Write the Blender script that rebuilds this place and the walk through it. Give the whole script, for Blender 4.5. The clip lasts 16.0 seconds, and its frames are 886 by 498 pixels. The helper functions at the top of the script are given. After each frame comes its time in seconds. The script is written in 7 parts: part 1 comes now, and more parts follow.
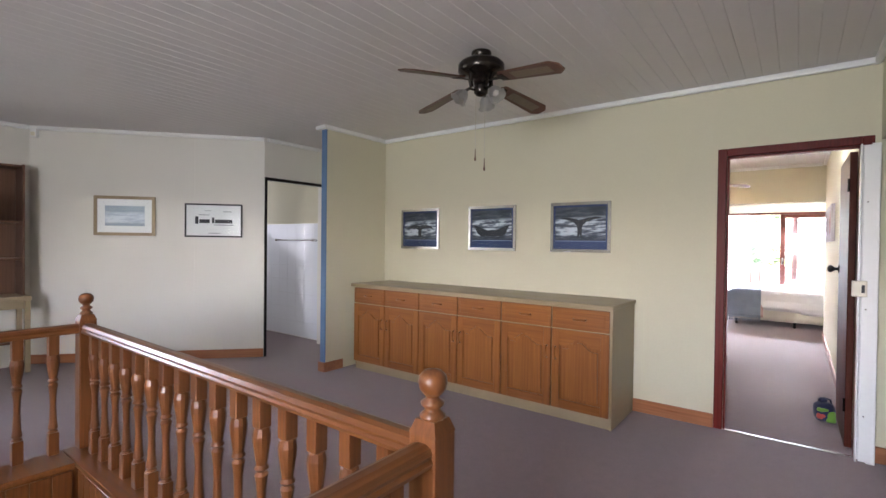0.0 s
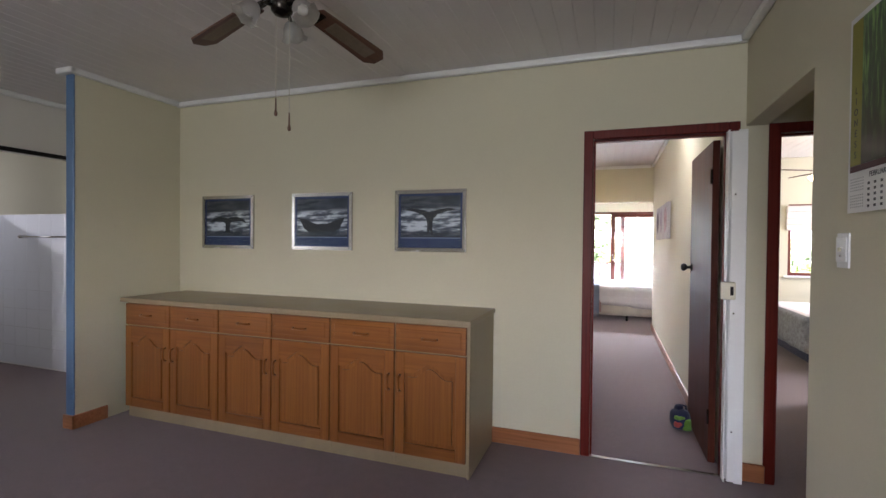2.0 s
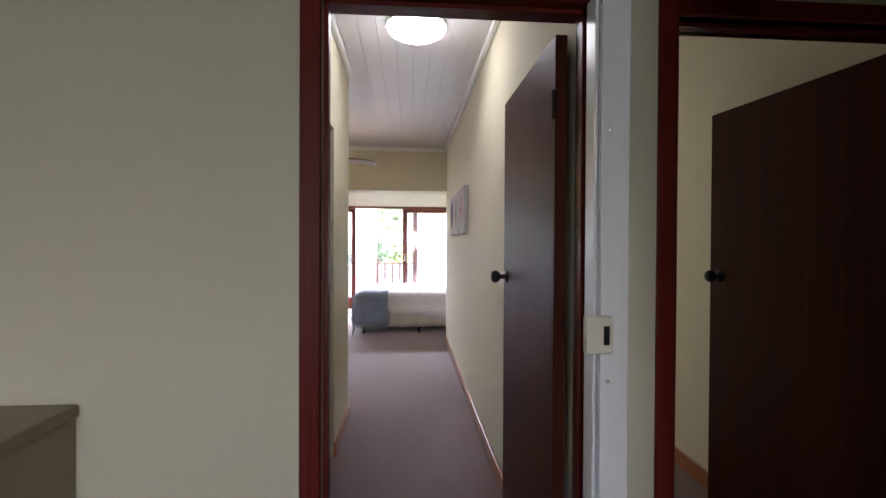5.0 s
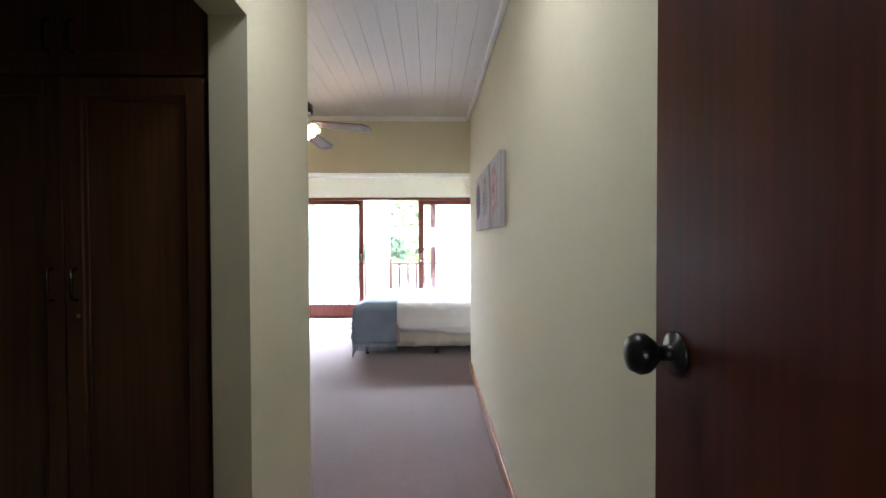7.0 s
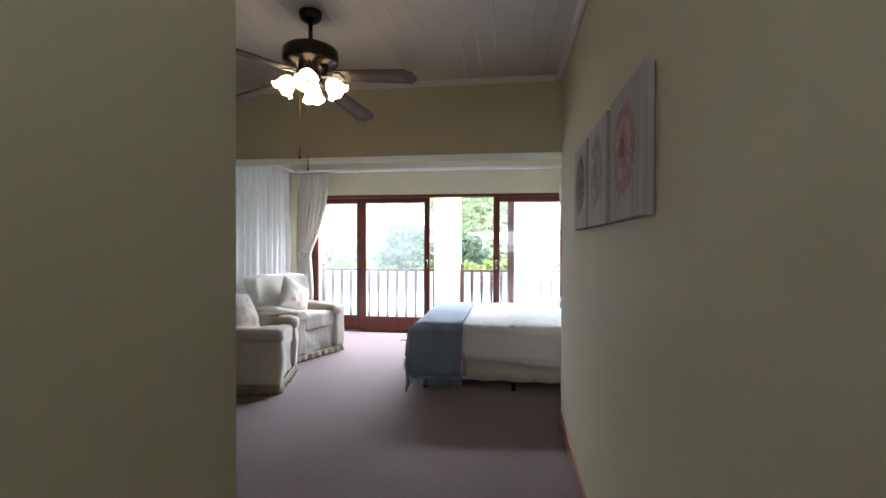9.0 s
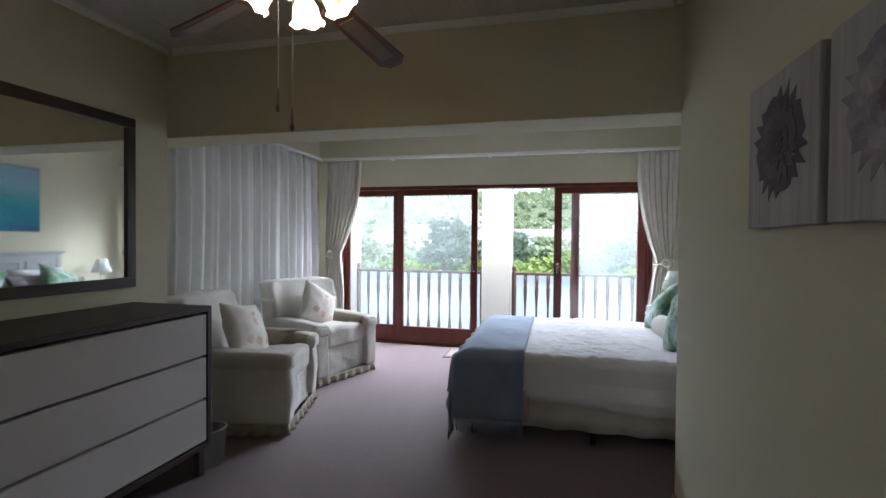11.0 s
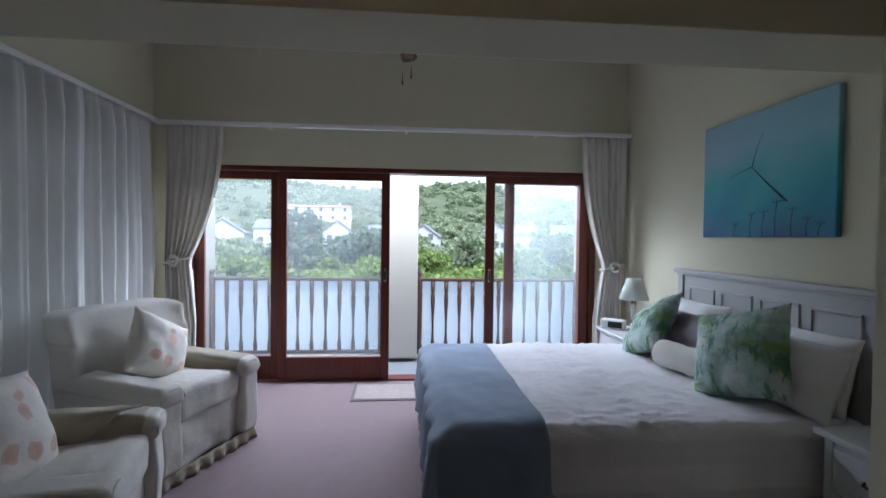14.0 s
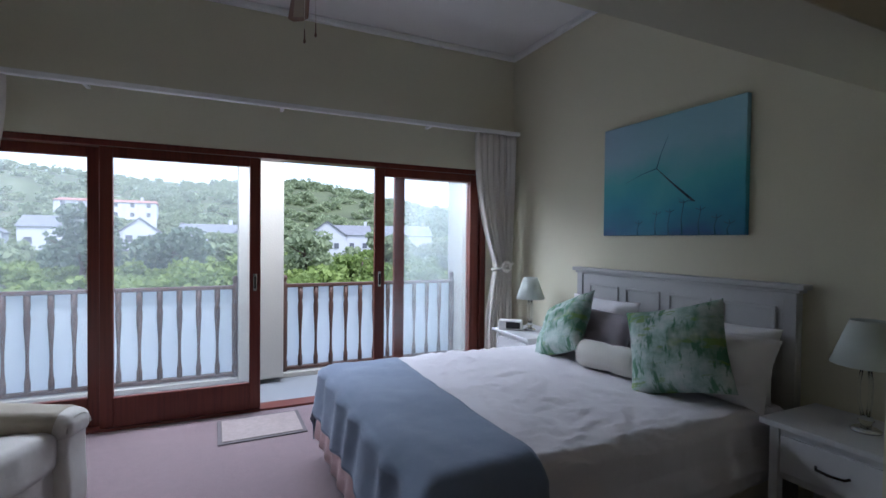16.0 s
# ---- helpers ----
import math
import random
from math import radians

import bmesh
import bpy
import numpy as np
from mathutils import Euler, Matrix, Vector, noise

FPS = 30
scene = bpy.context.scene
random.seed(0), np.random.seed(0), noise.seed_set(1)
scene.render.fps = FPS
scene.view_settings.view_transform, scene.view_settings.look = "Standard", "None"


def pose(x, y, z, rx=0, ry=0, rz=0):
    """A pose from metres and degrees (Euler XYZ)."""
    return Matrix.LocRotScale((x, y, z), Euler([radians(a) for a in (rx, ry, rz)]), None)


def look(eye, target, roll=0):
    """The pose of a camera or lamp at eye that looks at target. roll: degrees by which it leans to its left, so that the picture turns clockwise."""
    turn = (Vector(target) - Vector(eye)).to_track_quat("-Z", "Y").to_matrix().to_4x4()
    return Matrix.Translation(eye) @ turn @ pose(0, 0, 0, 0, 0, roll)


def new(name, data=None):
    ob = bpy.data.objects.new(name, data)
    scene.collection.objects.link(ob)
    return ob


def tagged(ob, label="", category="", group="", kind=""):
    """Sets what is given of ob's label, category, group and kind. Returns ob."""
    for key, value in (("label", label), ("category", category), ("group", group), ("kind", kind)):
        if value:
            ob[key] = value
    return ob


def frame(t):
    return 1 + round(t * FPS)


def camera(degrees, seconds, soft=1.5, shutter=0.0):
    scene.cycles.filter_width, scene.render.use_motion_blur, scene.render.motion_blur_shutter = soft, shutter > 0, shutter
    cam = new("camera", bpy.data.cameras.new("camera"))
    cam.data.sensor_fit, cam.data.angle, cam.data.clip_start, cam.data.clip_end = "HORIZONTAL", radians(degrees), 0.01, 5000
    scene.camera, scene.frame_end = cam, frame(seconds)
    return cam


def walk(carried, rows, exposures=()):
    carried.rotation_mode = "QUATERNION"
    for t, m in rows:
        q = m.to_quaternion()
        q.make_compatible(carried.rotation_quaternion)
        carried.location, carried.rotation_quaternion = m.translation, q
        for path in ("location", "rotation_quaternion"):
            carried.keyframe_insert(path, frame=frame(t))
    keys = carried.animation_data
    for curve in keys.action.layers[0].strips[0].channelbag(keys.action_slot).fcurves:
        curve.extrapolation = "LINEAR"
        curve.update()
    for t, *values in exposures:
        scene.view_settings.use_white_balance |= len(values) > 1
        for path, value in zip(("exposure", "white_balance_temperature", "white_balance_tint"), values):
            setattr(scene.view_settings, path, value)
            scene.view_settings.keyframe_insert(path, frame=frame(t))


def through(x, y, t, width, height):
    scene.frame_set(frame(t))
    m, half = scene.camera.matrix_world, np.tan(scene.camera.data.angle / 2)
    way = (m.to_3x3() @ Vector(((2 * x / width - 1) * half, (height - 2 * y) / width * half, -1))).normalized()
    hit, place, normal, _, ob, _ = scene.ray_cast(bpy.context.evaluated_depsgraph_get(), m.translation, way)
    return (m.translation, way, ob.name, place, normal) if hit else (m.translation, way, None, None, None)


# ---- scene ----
cam = camera(86.8, 16.0)
PATH = [
    (0, (0.215, 0.036, 1.367), (-0.991, 1.631, 1.342), 0.7),
    (0.5, (0.141, 0.215, 1.369), (-0.973, 1.876, 1.343), 0.7),
    (1, (0.058, 0.413, 1.37), (-0.937, 2.148, 1.343), 0.7),
    (1.5, (-0.032, 0.668, 1.37), (-0.88, 2.479, 1.343), 0.7),
    (2, (-0.104, 0.934, 1.367), (-0.775, 2.818, 1.34), 0.6),
    (2.5, (-0.155, 1.203, 1.376), (-0.63, 3.146, 1.348), 0.6),
    (3, (-0.152, 1.502, 1.368), (-0.443, 3.48, 1.342), 0.5),
    (3.5, (-0.129, 1.789, 1.367), (-0.254, 3.785, 1.342), 0.4),
    (4, (-0.094, 2.099, 1.359), (-0.082, 4.099, 1.336), 0.5),
    (4.5, (-0.04, 2.428, 1.35), (0.077, 4.425, 1.327), 0.3),
    (4.7, (-0.012, 2.567, 1.35), (0.137, 4.561, 1.329), 0.3),
    (6.8, (0.129, 4.117, 1.36), (0.213, 6.114, 1.324), -0.3),
    (7, (0.13, 4.27, 1.364), (0.183, 6.269, 1.327), -0.2),
    (7.5, (0.133, 4.594, 1.355), (0.096, 6.594, 1.33), -0.4),
    (8, (0.147, 4.922, 1.347), (0.013, 6.918, 1.324), 0.0),
    (8.5, (0.159, 5.241, 1.363), (-0.053, 7.23, 1.34), 0.0),
    (9, (0.155, 5.523, 1.361), (-0.126, 7.503, 1.341), 0.2),
    (11.5, (-0.165, 6.813, 1.402), (-0.638, 8.756, 1.365), 0.5),
    (12, (-0.264, 7.073, 1.408), (-0.684, 9.028, 1.373), 0.8),
    (12.5, (-0.396, 7.312, 1.426), (-0.699, 9.289, 1.385), 0.6),
    (13, (-0.54, 7.521, 1.423), (-0.709, 9.514, 1.381), 0.6),
    (13.5, (-0.737, 7.695, 1.424), (-0.742, 9.695, 1.382), 0.7),
    (14, (-0.899, 7.868, 1.437), (-0.738, 9.861, 1.391), 0.7),
    (14.5, (-0.972, 8.025, 1.464), (-0.655, 9.999, 1.409), 0.5),
    (15, (-1.089, 8.18, 1.434), (-0.593, 10.117, 1.389), 0.6),
    (15.5, (-1.223, 8.326, 1.421), (-0.544, 10.206, 1.38), 0.7),
    (16, (-1.326, 8.466, 1.418), (-0.48, 10.278, 1.382), 0.6),
]
EXPOSURES = [(0, 4.5, 6150, 23), (1.5, 3.9, 6150, 23), (3.5, 3.65, 6100, 24), (4.6, 3.25, 6050, 23), (7, 3.45, 5750, 12), (8, 2.85, 5900, 11), (9, 2.0, 6000, 11), (11.5, 1.22, 5700, 12), (13, 0.88, 5500, 13), (14, 0.62, 5500, 14), (15, 0.3, 5500, 15), (16, 0.32, 5500, 16)]
walk(cam, [(t, look(eye, target, roll)) for t, eye, target, roll in PATH], EXPOSURES)

# ---------------- world, sun and daylight ----------------
world = bpy.data.worlds.new("overcast_sky")
scene.world = world
world.use_nodes = True
wn = world.node_tree
sky = wn.nodes.new("ShaderNodeTexSky")
sky.sky_type = "NISHITA"
sky.sun_disc = False
sky.sun_elevation, sky.sun_rotation = radians(52), radians(150)
sky.air_density, sky.dust_density, sky.ozone_density = 1.0, 2.5, 1.5
bg = wn.nodes["Background"]
bg.inputs["Strength"].default_value = 0.31
pale = wn.nodes.new("ShaderNodeHueSaturation")      # cloud cover greys the blue
pale.inputs["Saturation"].default_value = 0.5
wn.links.new(sky.outputs[0], pale.inputs["Color"])
wn.links.new(pale.outputs[0], bg.inputs["Color"])

sun = new("sun", bpy.data.lights.new("sun", "SUN"))
sun.data.energy, sun.data.angle, sun.data.color = 4.0, radians(25), (1.0, 0.97, 0.92)
sun.matrix_world = look((0, 0, 30), (-6, 10, 10))


def window_light(name, place, target, width, height, watts, color=(0.93, 0.97, 1.0)):
    lamp = new(name, bpy.data.lights.new(name, "AREA"))
    lamp.data.shape, lamp.data.size, lamp.data.size_y = "RECTANGLE", width, height
    lamp.data.energy, lamp.data.color = watts, color
    lamp.matrix_world = look(place, target)
    return lamp


# ---------------- materials ----------------
def nodes_of(name):
    m = bpy.data.materials.new(name)
    m.use_nodes = True
    t = m.node_tree
    return m, t, t.nodes["Principled BSDF"]


def link(t, a, b):
    t.links.new(a, b)


def coords(t, scale=(1, 1, 1)):
    tc = t.nodes.new("ShaderNodeTexCoord")
    mp = t.nodes.new("ShaderNodeMapping")
    mp.inputs["Scale"].default_value = scale
    link(t, tc.outputs["Object"], mp.inputs["Vector"])
    return mp.outputs["Vector"]


def noise_of(t, vec, scale, detail=4.0, rough=0.55):
    n = t.nodes.new("ShaderNodeTexNoise")
    n.inputs["Scale"].default_value, n.inputs["Detail"].default_value, n.inputs["Roughness"].default_value = scale, detail, rough
    link(t, vec, n.inputs["Vector"])
    return n.outputs["Fac"]


def ramp(t, fac, *stops):
    r = t.nodes.new("ShaderNodeValToRGB")
    e = r.color_ramp.elements
    while len(e) < len(stops):
        e.new(0.5)
    for k, (p, c) in zip(e, stops):
        k.position, k.color = p, (*c, 1.0)
    link(t, fac, r.inputs["Fac"])
    return r.outputs["Color"]


def mixed(t, fac, a, b, mode="MIX"):
    x = t.nodes.new("ShaderNodeMix")
    x.data_type, x.blend_type = "RGBA", mode
    for sock, v in ((x.inputs[0], fac), (x.inputs[6], a), (x.inputs[7], b)):
        if isinstance(v, (int, float)):
            sock.default_value = v
        elif isinstance(v, tuple):
            sock.default_value = (*v, 1.0)
        else:
            link(t, v, sock)
    return x.outputs[2]


def bump_to(t, bsdf, height, strength, distance):
    b = t.nodes.new("ShaderNodeBump")
    b.inputs["Strength"].default_value, b.inputs["Distance"].default_value = strength, distance
    link(t, height, b.inputs["Height"])
    link(t, b.outputs["Normal"], bsdf.inputs["Normal"])


def dim(c, k):
    return tuple(min(1.0, v * k) for v in c)


def plain(name, color, rough=0.6, metal=0.0, coarse=1.5, fine=60.0, vary=0.08, relief=0.15, depth=0.002, spread=0.12):
    """Paint, plaster, plastic or metal: blotches and a fine grain."""
    m, t, p = nodes_of(name)
    v = coords(t)
    big, small = noise_of(t, v, coarse, 5), noise_of(t, v, fine, 3)
    a = ramp(t, big, (0.3, dim(color, 1 - vary)), (0.7, dim(color, 1 + vary * 0.6)))
    c = mixed(t, 0.35, a, ramp(t, small, (0.3, dim(color, 1 - vary)), (0.7, dim(color, 1 + vary * 0.5))))
    link(t, c, p.inputs["Base Color"])
    r = t.nodes.new("ShaderNodeMapRange")
    r.inputs[3].default_value, r.inputs[4].default_value = max(0.02, rough - spread), min(1.0, rough + spread)
    link(t, big, r.inputs[0])
    link(t, r.outputs[0], p.inputs["Roughness"])
    p.inputs["Metallic"].default_value = metal
    if relief:
        bump_to(t, p, small, relief, depth)
    return m


def wood(name, dark, light, axis=2, rough=0.35, ring=9.0, coat=0.0, relief=0.12, gloss=0.5):
    """Grain drawn out along one axis, with darker streaks."""
    m, t, p = nodes_of(name)
    s = [ring, ring, ring]
    s[axis] = ring * 0.06
    v = coords(t, s)
    g = noise_of(t, v, 1.0, 6, 0.6)
    s2 = [70.0, 70.0, 70.0]
    s2[axis] = 2.0
    f = noise_of(t, coords(t, s2), 1.0, 3)
    c = ramp(t, g, (0.28, dark), (0.5, tuple((a + b) / 2 for a, b in zip(dark, light))), (0.72, light))
    c = mixed(t, 0.45, c, ramp(t, f, (0.35, dim(dark, 0.75)), (0.65, light)))
    info = t.nodes.new("ShaderNodeObjectInfo")
    c = mixed(t, 0.25, c, ramp(t, info.outputs["Random"], (0.0, dim(dark, 0.9)), (1.0, dim(light, 1.05))))
    link(t, c, p.inputs["Base Color"])
    r = t.nodes.new("ShaderNodeMapRange")
    r.inputs[3].default_value, r.inputs[4].default_value = rough - 0.08, rough + 0.12
    link(t, f, r.inputs[0])
    link(t, r.outputs[0], p.inputs["Roughness"])
    p.inputs["Coat Weight"].default_value = coat
    p.inputs["Specular IOR Level"].default_value = gloss
    p.inputs["Coat Roughness"].default_value = 0.15
    bump_to(t, p, f, relief, 0.001)
    return m


def cloth(name, color, vary=0.1, weave=450.0, through=0.0, fold=0.3, rough=0.9):
    """Fabric with a weave; `through` lets some daylight pass."""
    m, t, p = nodes_of(name)
    v = coords(t)
    big = noise_of(t, v, 4.0, 5)
    wv = noise_of(t, v, weave, 2)
    c = ramp(t, big, (0.3, dim(color, 1 - vary)), (0.7, dim(color, 1 + vary * 0.5)))
    c = mixed(t, 0.3, c, ramp(t, wv, (0.3, dim(color, 1 - 2 * vary)), (0.7, color)))
    link(t, c, p.inputs["Base Color"])
    p.inputs["Roughness"].default_value = rough
    p.inputs["Sheen Weight"].default_value = 0.15
    mid = noise_of(t, v, 22.0, 4)
    h = t.nodes.new("ShaderNodeMath")
    h.operation = "MULTIPLY_ADD"
    h.inputs[1].default_value = fold
    link(t, mid, h.inputs[0])
    link(t, wv, h.inputs[2])
    bump_to(t, p, h.outputs[0], 0.35, 0.004)
    if through:
        tr = t.nodes.new("ShaderNodeBsdfTranslucent")
        link(t, c, tr.inputs["Color"])
        mx = t.nodes.new("ShaderNodeMixShader")
        mx.inputs[0].default_value = through
        out = t.nodes["Material Output"]
        link(t, p.outputs[0], mx.inputs[1])
        link(t, tr.outputs[0], mx.inputs[2])
        link(t, mx.outputs[0], out.inputs["Surface"])
    return m


def carpet(name, color):
    m, t, p = nodes_of(name)
    v = coords(t)
    big, mid, tuft = noise_of(t, v, 0.9, 4), noise_of(t, v, 16.0, 6, 0.65), noise_of(t, v, 190.0, 3, 0.7)
    c = ramp(t, big, (0.3, dim(color, 0.86)), (0.7, dim(color, 1.1)))
    c = mixed(t, 0.45, c, ramp(t, mid, (0.32, dim(color, 0.68)), (0.68, dim(color, 1.25))))
    c = mixed(t, 0.4, c, ramp(t, tuft, (0.3, dim(color, 0.55)), (0.7, dim(color, 1.4))))
    link(t, c, p.inputs["Base Color"])
    p.inputs["Roughness"].default_value = 0.95
    p.inputs["Sheen Weight"].default_value = 0.25
    bump_to(t, p, tuft, 0.6, 0.004)
    return m


def window_glass(name, film=0.1, tint=(0.86, 0.92, 0.95)):
    """Clear pane with a thin film of salt and dust."""
    m, t, p = nodes_of(name)
    p.inputs["Base Color"].default_value = (0.97, 0.99, 0.98, 1)
    p.inputs["Transmission Weight"].default_value = 1.0
    p.inputs["Roughness"].default_value = 0.0
    p.inputs["IOR"].default_value = 1.45
    d = t.nodes.new("ShaderNodeBsdfTranslucent")
    d.inputs["Color"].default_value = (*tint, 1)
    v = coords(t, (1, 1, 0.6))
    r = t.nodes.new("ShaderNodeMapRange")
    r.inputs[1].default_value, r.inputs[2].default_value = 0.3, 0.75
    r.inputs[3].default_value, r.inputs[4].default_value = film * 0.4, film * 1.6
    link(t, noise_of(t, v, 0.9, 2), r.inputs[0])
    mx = t.nodes.new("ShaderNodeMixShader")
    link(t, r.outputs[0], mx.inputs[0])
    link(t, p.outputs[0], mx.inputs[1])
    link(t, d.outputs[0], mx.inputs[2])
    link(t, mx.outputs[0], t.nodes["Material Output"].inputs["Surface"])
    return m


def glow(name, color, strength):
    m, t, p = nodes_of(name)
    p.inputs["Base Color"].default_value = (*color, 1)
    p.inputs["Roughness"].default_value = 0.3
    p.inputs["Emission Color"].default_value = (*color, 1)
    p.inputs["Emission Strength"].default_value = strength
    return m


M_WALL = plain("cream_wall_paint", (0.62, 0.585, 0.435), 0.82, coarse=0.8, fine=90, vary=0.05, relief=0.2)
M_PANEL = plain("off_white_panel_paint", (0.72, 0.70, 0.64), 0.5, coarse=0.9, fine=80, vary=0.04, relief=0.12)
M_WHITE = plain("white_gloss_paint", (0.80, 0.80, 0.78), 0.35, vary=0.04, relief=0.06)
M_CEIL = plain("white_ceiling_boards", (0.71, 0.69, 0.68), 0.45, coarse=2, fine=40, vary=0.05, relief=0.1)
M_BLUE = plain("blue_painted_edge", (0.10, 0.19, 0.33), 0.4, vary=0.12)
M_PLASTER = plain("white_outdoor_plaster", (0.42, 0.405, 0.37), 0.85, coarse=1.2, fine=50, vary=0.06, relief=0.4, depth=0.004)
M_CARPET = carpet("mauve_carpet", (0.172, 0.114, 0.117))
M_SKIRT = wood("orange_pine_skirting", (0.26, 0.085, 0.028), (0.46, 0.19, 0.075), axis=0, rough=0.3, coat=0.3)
M_FRAME = wood("red_mahogany_frame", (0.075, 0.006, 0.004), (0.17, 0.020, 0.012), axis=2, rough=0.4, gloss=0.18)
M_LEAF = wood("dark_mahogany_veneer", (0.026, 0.0055, 0.003), (0.085, 0.018, 0.008), axis=2, rough=0.46, ring=6, gloss=0.1, relief=0.25)
M_OAK = wood("honey_oak", (0.185, 0.056, 0.009), (0.33, 0.122, 0.023), axis=2, rough=0.32, ring=10, coat=0.35)
M_OAKH = wood("honey_oak_crosswise", (0.185, 0.056, 0.009), (0.33, 0.122, 0.023), axis=0, rough=0.32, ring=10, coat=0.35)
M_RAIL = wood("varnished_stair_pine", (0.072, 0.021, 0.005), (0.165, 0.058, 0.015), axis=2, rough=0.36, ring=8, coat=0.1, gloss=0.35)
M_RAILX = wood("varnished_pine_rail", (0.078, 0.023, 0.005), (0.18, 0.064, 0.016), axis=0, rough=0.32, ring=8, coat=0.2, gloss=0.4)
M_DARKWOOD = wood("dark_wardrobe_wood", (0.052, 0.023, 0.010), (0.12, 0.056, 0.025), axis=2, rough=0.42, gloss=0.25)
M_SLIDER = wood("meranti_slider_frame", (0.075, 0.012, 0.007), (0.165, 0.034, 0.019), axis=2, rough=0.4, coat=0.12, gloss=0.35)
M_LAMINATE = plain("beige_laminate", (0.32, 0.25, 0.155), 0.4, coarse=6, fine=120, vary=0.14, relief=0.08)
M_SHELFWOOD = wood("walnut_shelving", (0.085, 0.040, 0.024), (0.17, 0.085, 0.05), axis=2, rough=0.4)
M_BLACK = plain("black_metal", (0.018, 0.017, 0.017), 0.3, metal=0.6, vary=0.2, relief=0.05)
M_EBONY = plain("black_picture_frame", (0.014, 0.013, 0.013), 0.5, vary=0.15, relief=0.05)
M_BRONZE = plain("dark_bronze", (0.045, 0.038, 0.032), 0.25, metal=0.9, vary=0.2, relief=0.04)
M_CHROME = plain("brushed_steel", (0.6, 0.6, 0.6), 0.25, metal=1.0, vary=0.05, relief=0.05)
M_SILVER = plain("silver_picture_frame", (0.48, 0.47, 0.45), 0.24, metal=0.9, vary=0.12, relief=0.1)
M_GOLD = plain("dull_gold_picture_frame", (0.32, 0.25, 0.16), 0.4, metal=0.5, vary=0.15)
M_PAPER = plain("white_paper", (0.78, 0.78, 0.77), 0.8, vary=0.03, relief=0.05)
M_TILE = plain("white_glazed_tile", (0.78, 0.80, 0.84), 0.12, vary=0.03, relief=0.02, spread=0.04)
M_GLASS = window_glass("salt_hazed_glass", 0.042)
M_GLASS_CLEAR = window_glass("wiped_glass", 0.012)
M_GLASS_HAZY = window_glass("misted_glass", 0.085)
M_PICGLASS = window_glass("picture_glass", 0.0)
M_PICGLASS.node_tree.nodes["Principled BSDF"].inputs["IOR"].default_value = 1.14
M_CREAMPLASTIC = plain("cream_plastic", (0.70, 0.66, 0.52), 0.4, vary=0.03, relief=0.03)
M_WHITEPLASTIC = plain("white_plastic", (0.78, 0.78, 0.76), 0.35, vary=0.03, relief=0.03)
M_SLIPCOVER = cloth("off_white_slipcover", (0.62, 0.59, 0.53), 0.12, fold=3.6)
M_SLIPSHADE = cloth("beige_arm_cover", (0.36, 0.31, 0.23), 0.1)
M_CURTAIN = cloth("off_white_curtain", (0.76, 0.72, 0.65), 0.05, through=0.16, fold=0.15)
M_SHEER = cloth("white_lined_curtain", (0.78, 0.775, 0.76), 0.04, through=0.15, fold=0.15)
M_SHEET = cloth("pale_lilac_white_cotton", (0.70, 0.67, 0.69), 0.05, fold=3.2)
M_VALANCE = cloth("cream_valance", (0.62, 0.57, 0.49), 0.07)
M_PINKTRIM = cloth("dusty_pink_cotton", (0.52, 0.33, 0.32), 0.1)
M_THROW = cloth("grey_blue_wool_throw", (0.215, 0.265, 0.36), 0.16, weave=300, fold=1.6)
M_GREYPAINT = plain("grey_painted_wood", (0.41, 0.405, 0.395), 0.4, vary=0.06, relief=0.1)
M_NIGHT = plain("white_grey_painted_wood", (0.56, 0.56, 0.56), 0.4, vary=0.06, relief=0.1)
M_GREYTILE = plain("grey_balcony_tile", (0.23, 0.24, 0.25), 0.5, coarse=3, fine=60, vary=0.1)
M_BALRAIL = wood("weathered_brown_railing", (0.045, 0.020, 0.014), (0.10, 0.048, 0.034), axis=2, rough=0.5)
M_SHADE = cloth("pale_green_lampshade", (0.66, 0.70, 0.64), 0.03, through=0.25)
M_DRAWER = plain("white_grey_drawer_front", (0.58, 0.56, 0.56), 0.4, vary=0.05, relief=0.06)
M_WENGE = wood("dark_wenge", (0.035, 0.022, 0.018), (0.075, 0.050, 0.040), axis=1, rough=0.4)
M_CRYSTAL = window_glass("clear_acrylic", 0.0)
M_MIRROR = plain("mirror_silver", (0.86, 0.88, 0.88), 0.02, metal=1.0, vary=0.0, relief=0.0, spread=0.015)


# ---------------- shape helpers ----------------
def mesh_of(name, verts, faces):
    me = bpy.data.meshes.new(name)
    me.from_pydata([tuple(v) for v in verts], [], [tuple(f) for f in faces])
    me.update()
    return me


def part(name, shape, material, parent=None, label="", smooth=False):
    """Links a bmesh or mesh as ONE mesh object under a thing or a part."""
    if isinstance(shape, bmesh.types.BMesh):
        me = bpy.data.meshes.new(name)
        shape.normal_update()
        shape.to_mesh(me)
        shape.free()
    else:
        me = shape
    if material and not me.materials:
        me.materials.append(material)
    if smooth:
        me.shade_smooth()
    ob = new(name, me)
    if parent:
        ob.parent = parent
    if label:
        ob["label"] = label
    return ob


def thing(name, m, label, category, group=""):
    ob = new(name)
    ob.empty_display_size = 0.1
    ob.matrix_basis = m
    return tagged(ob, label, category, group)


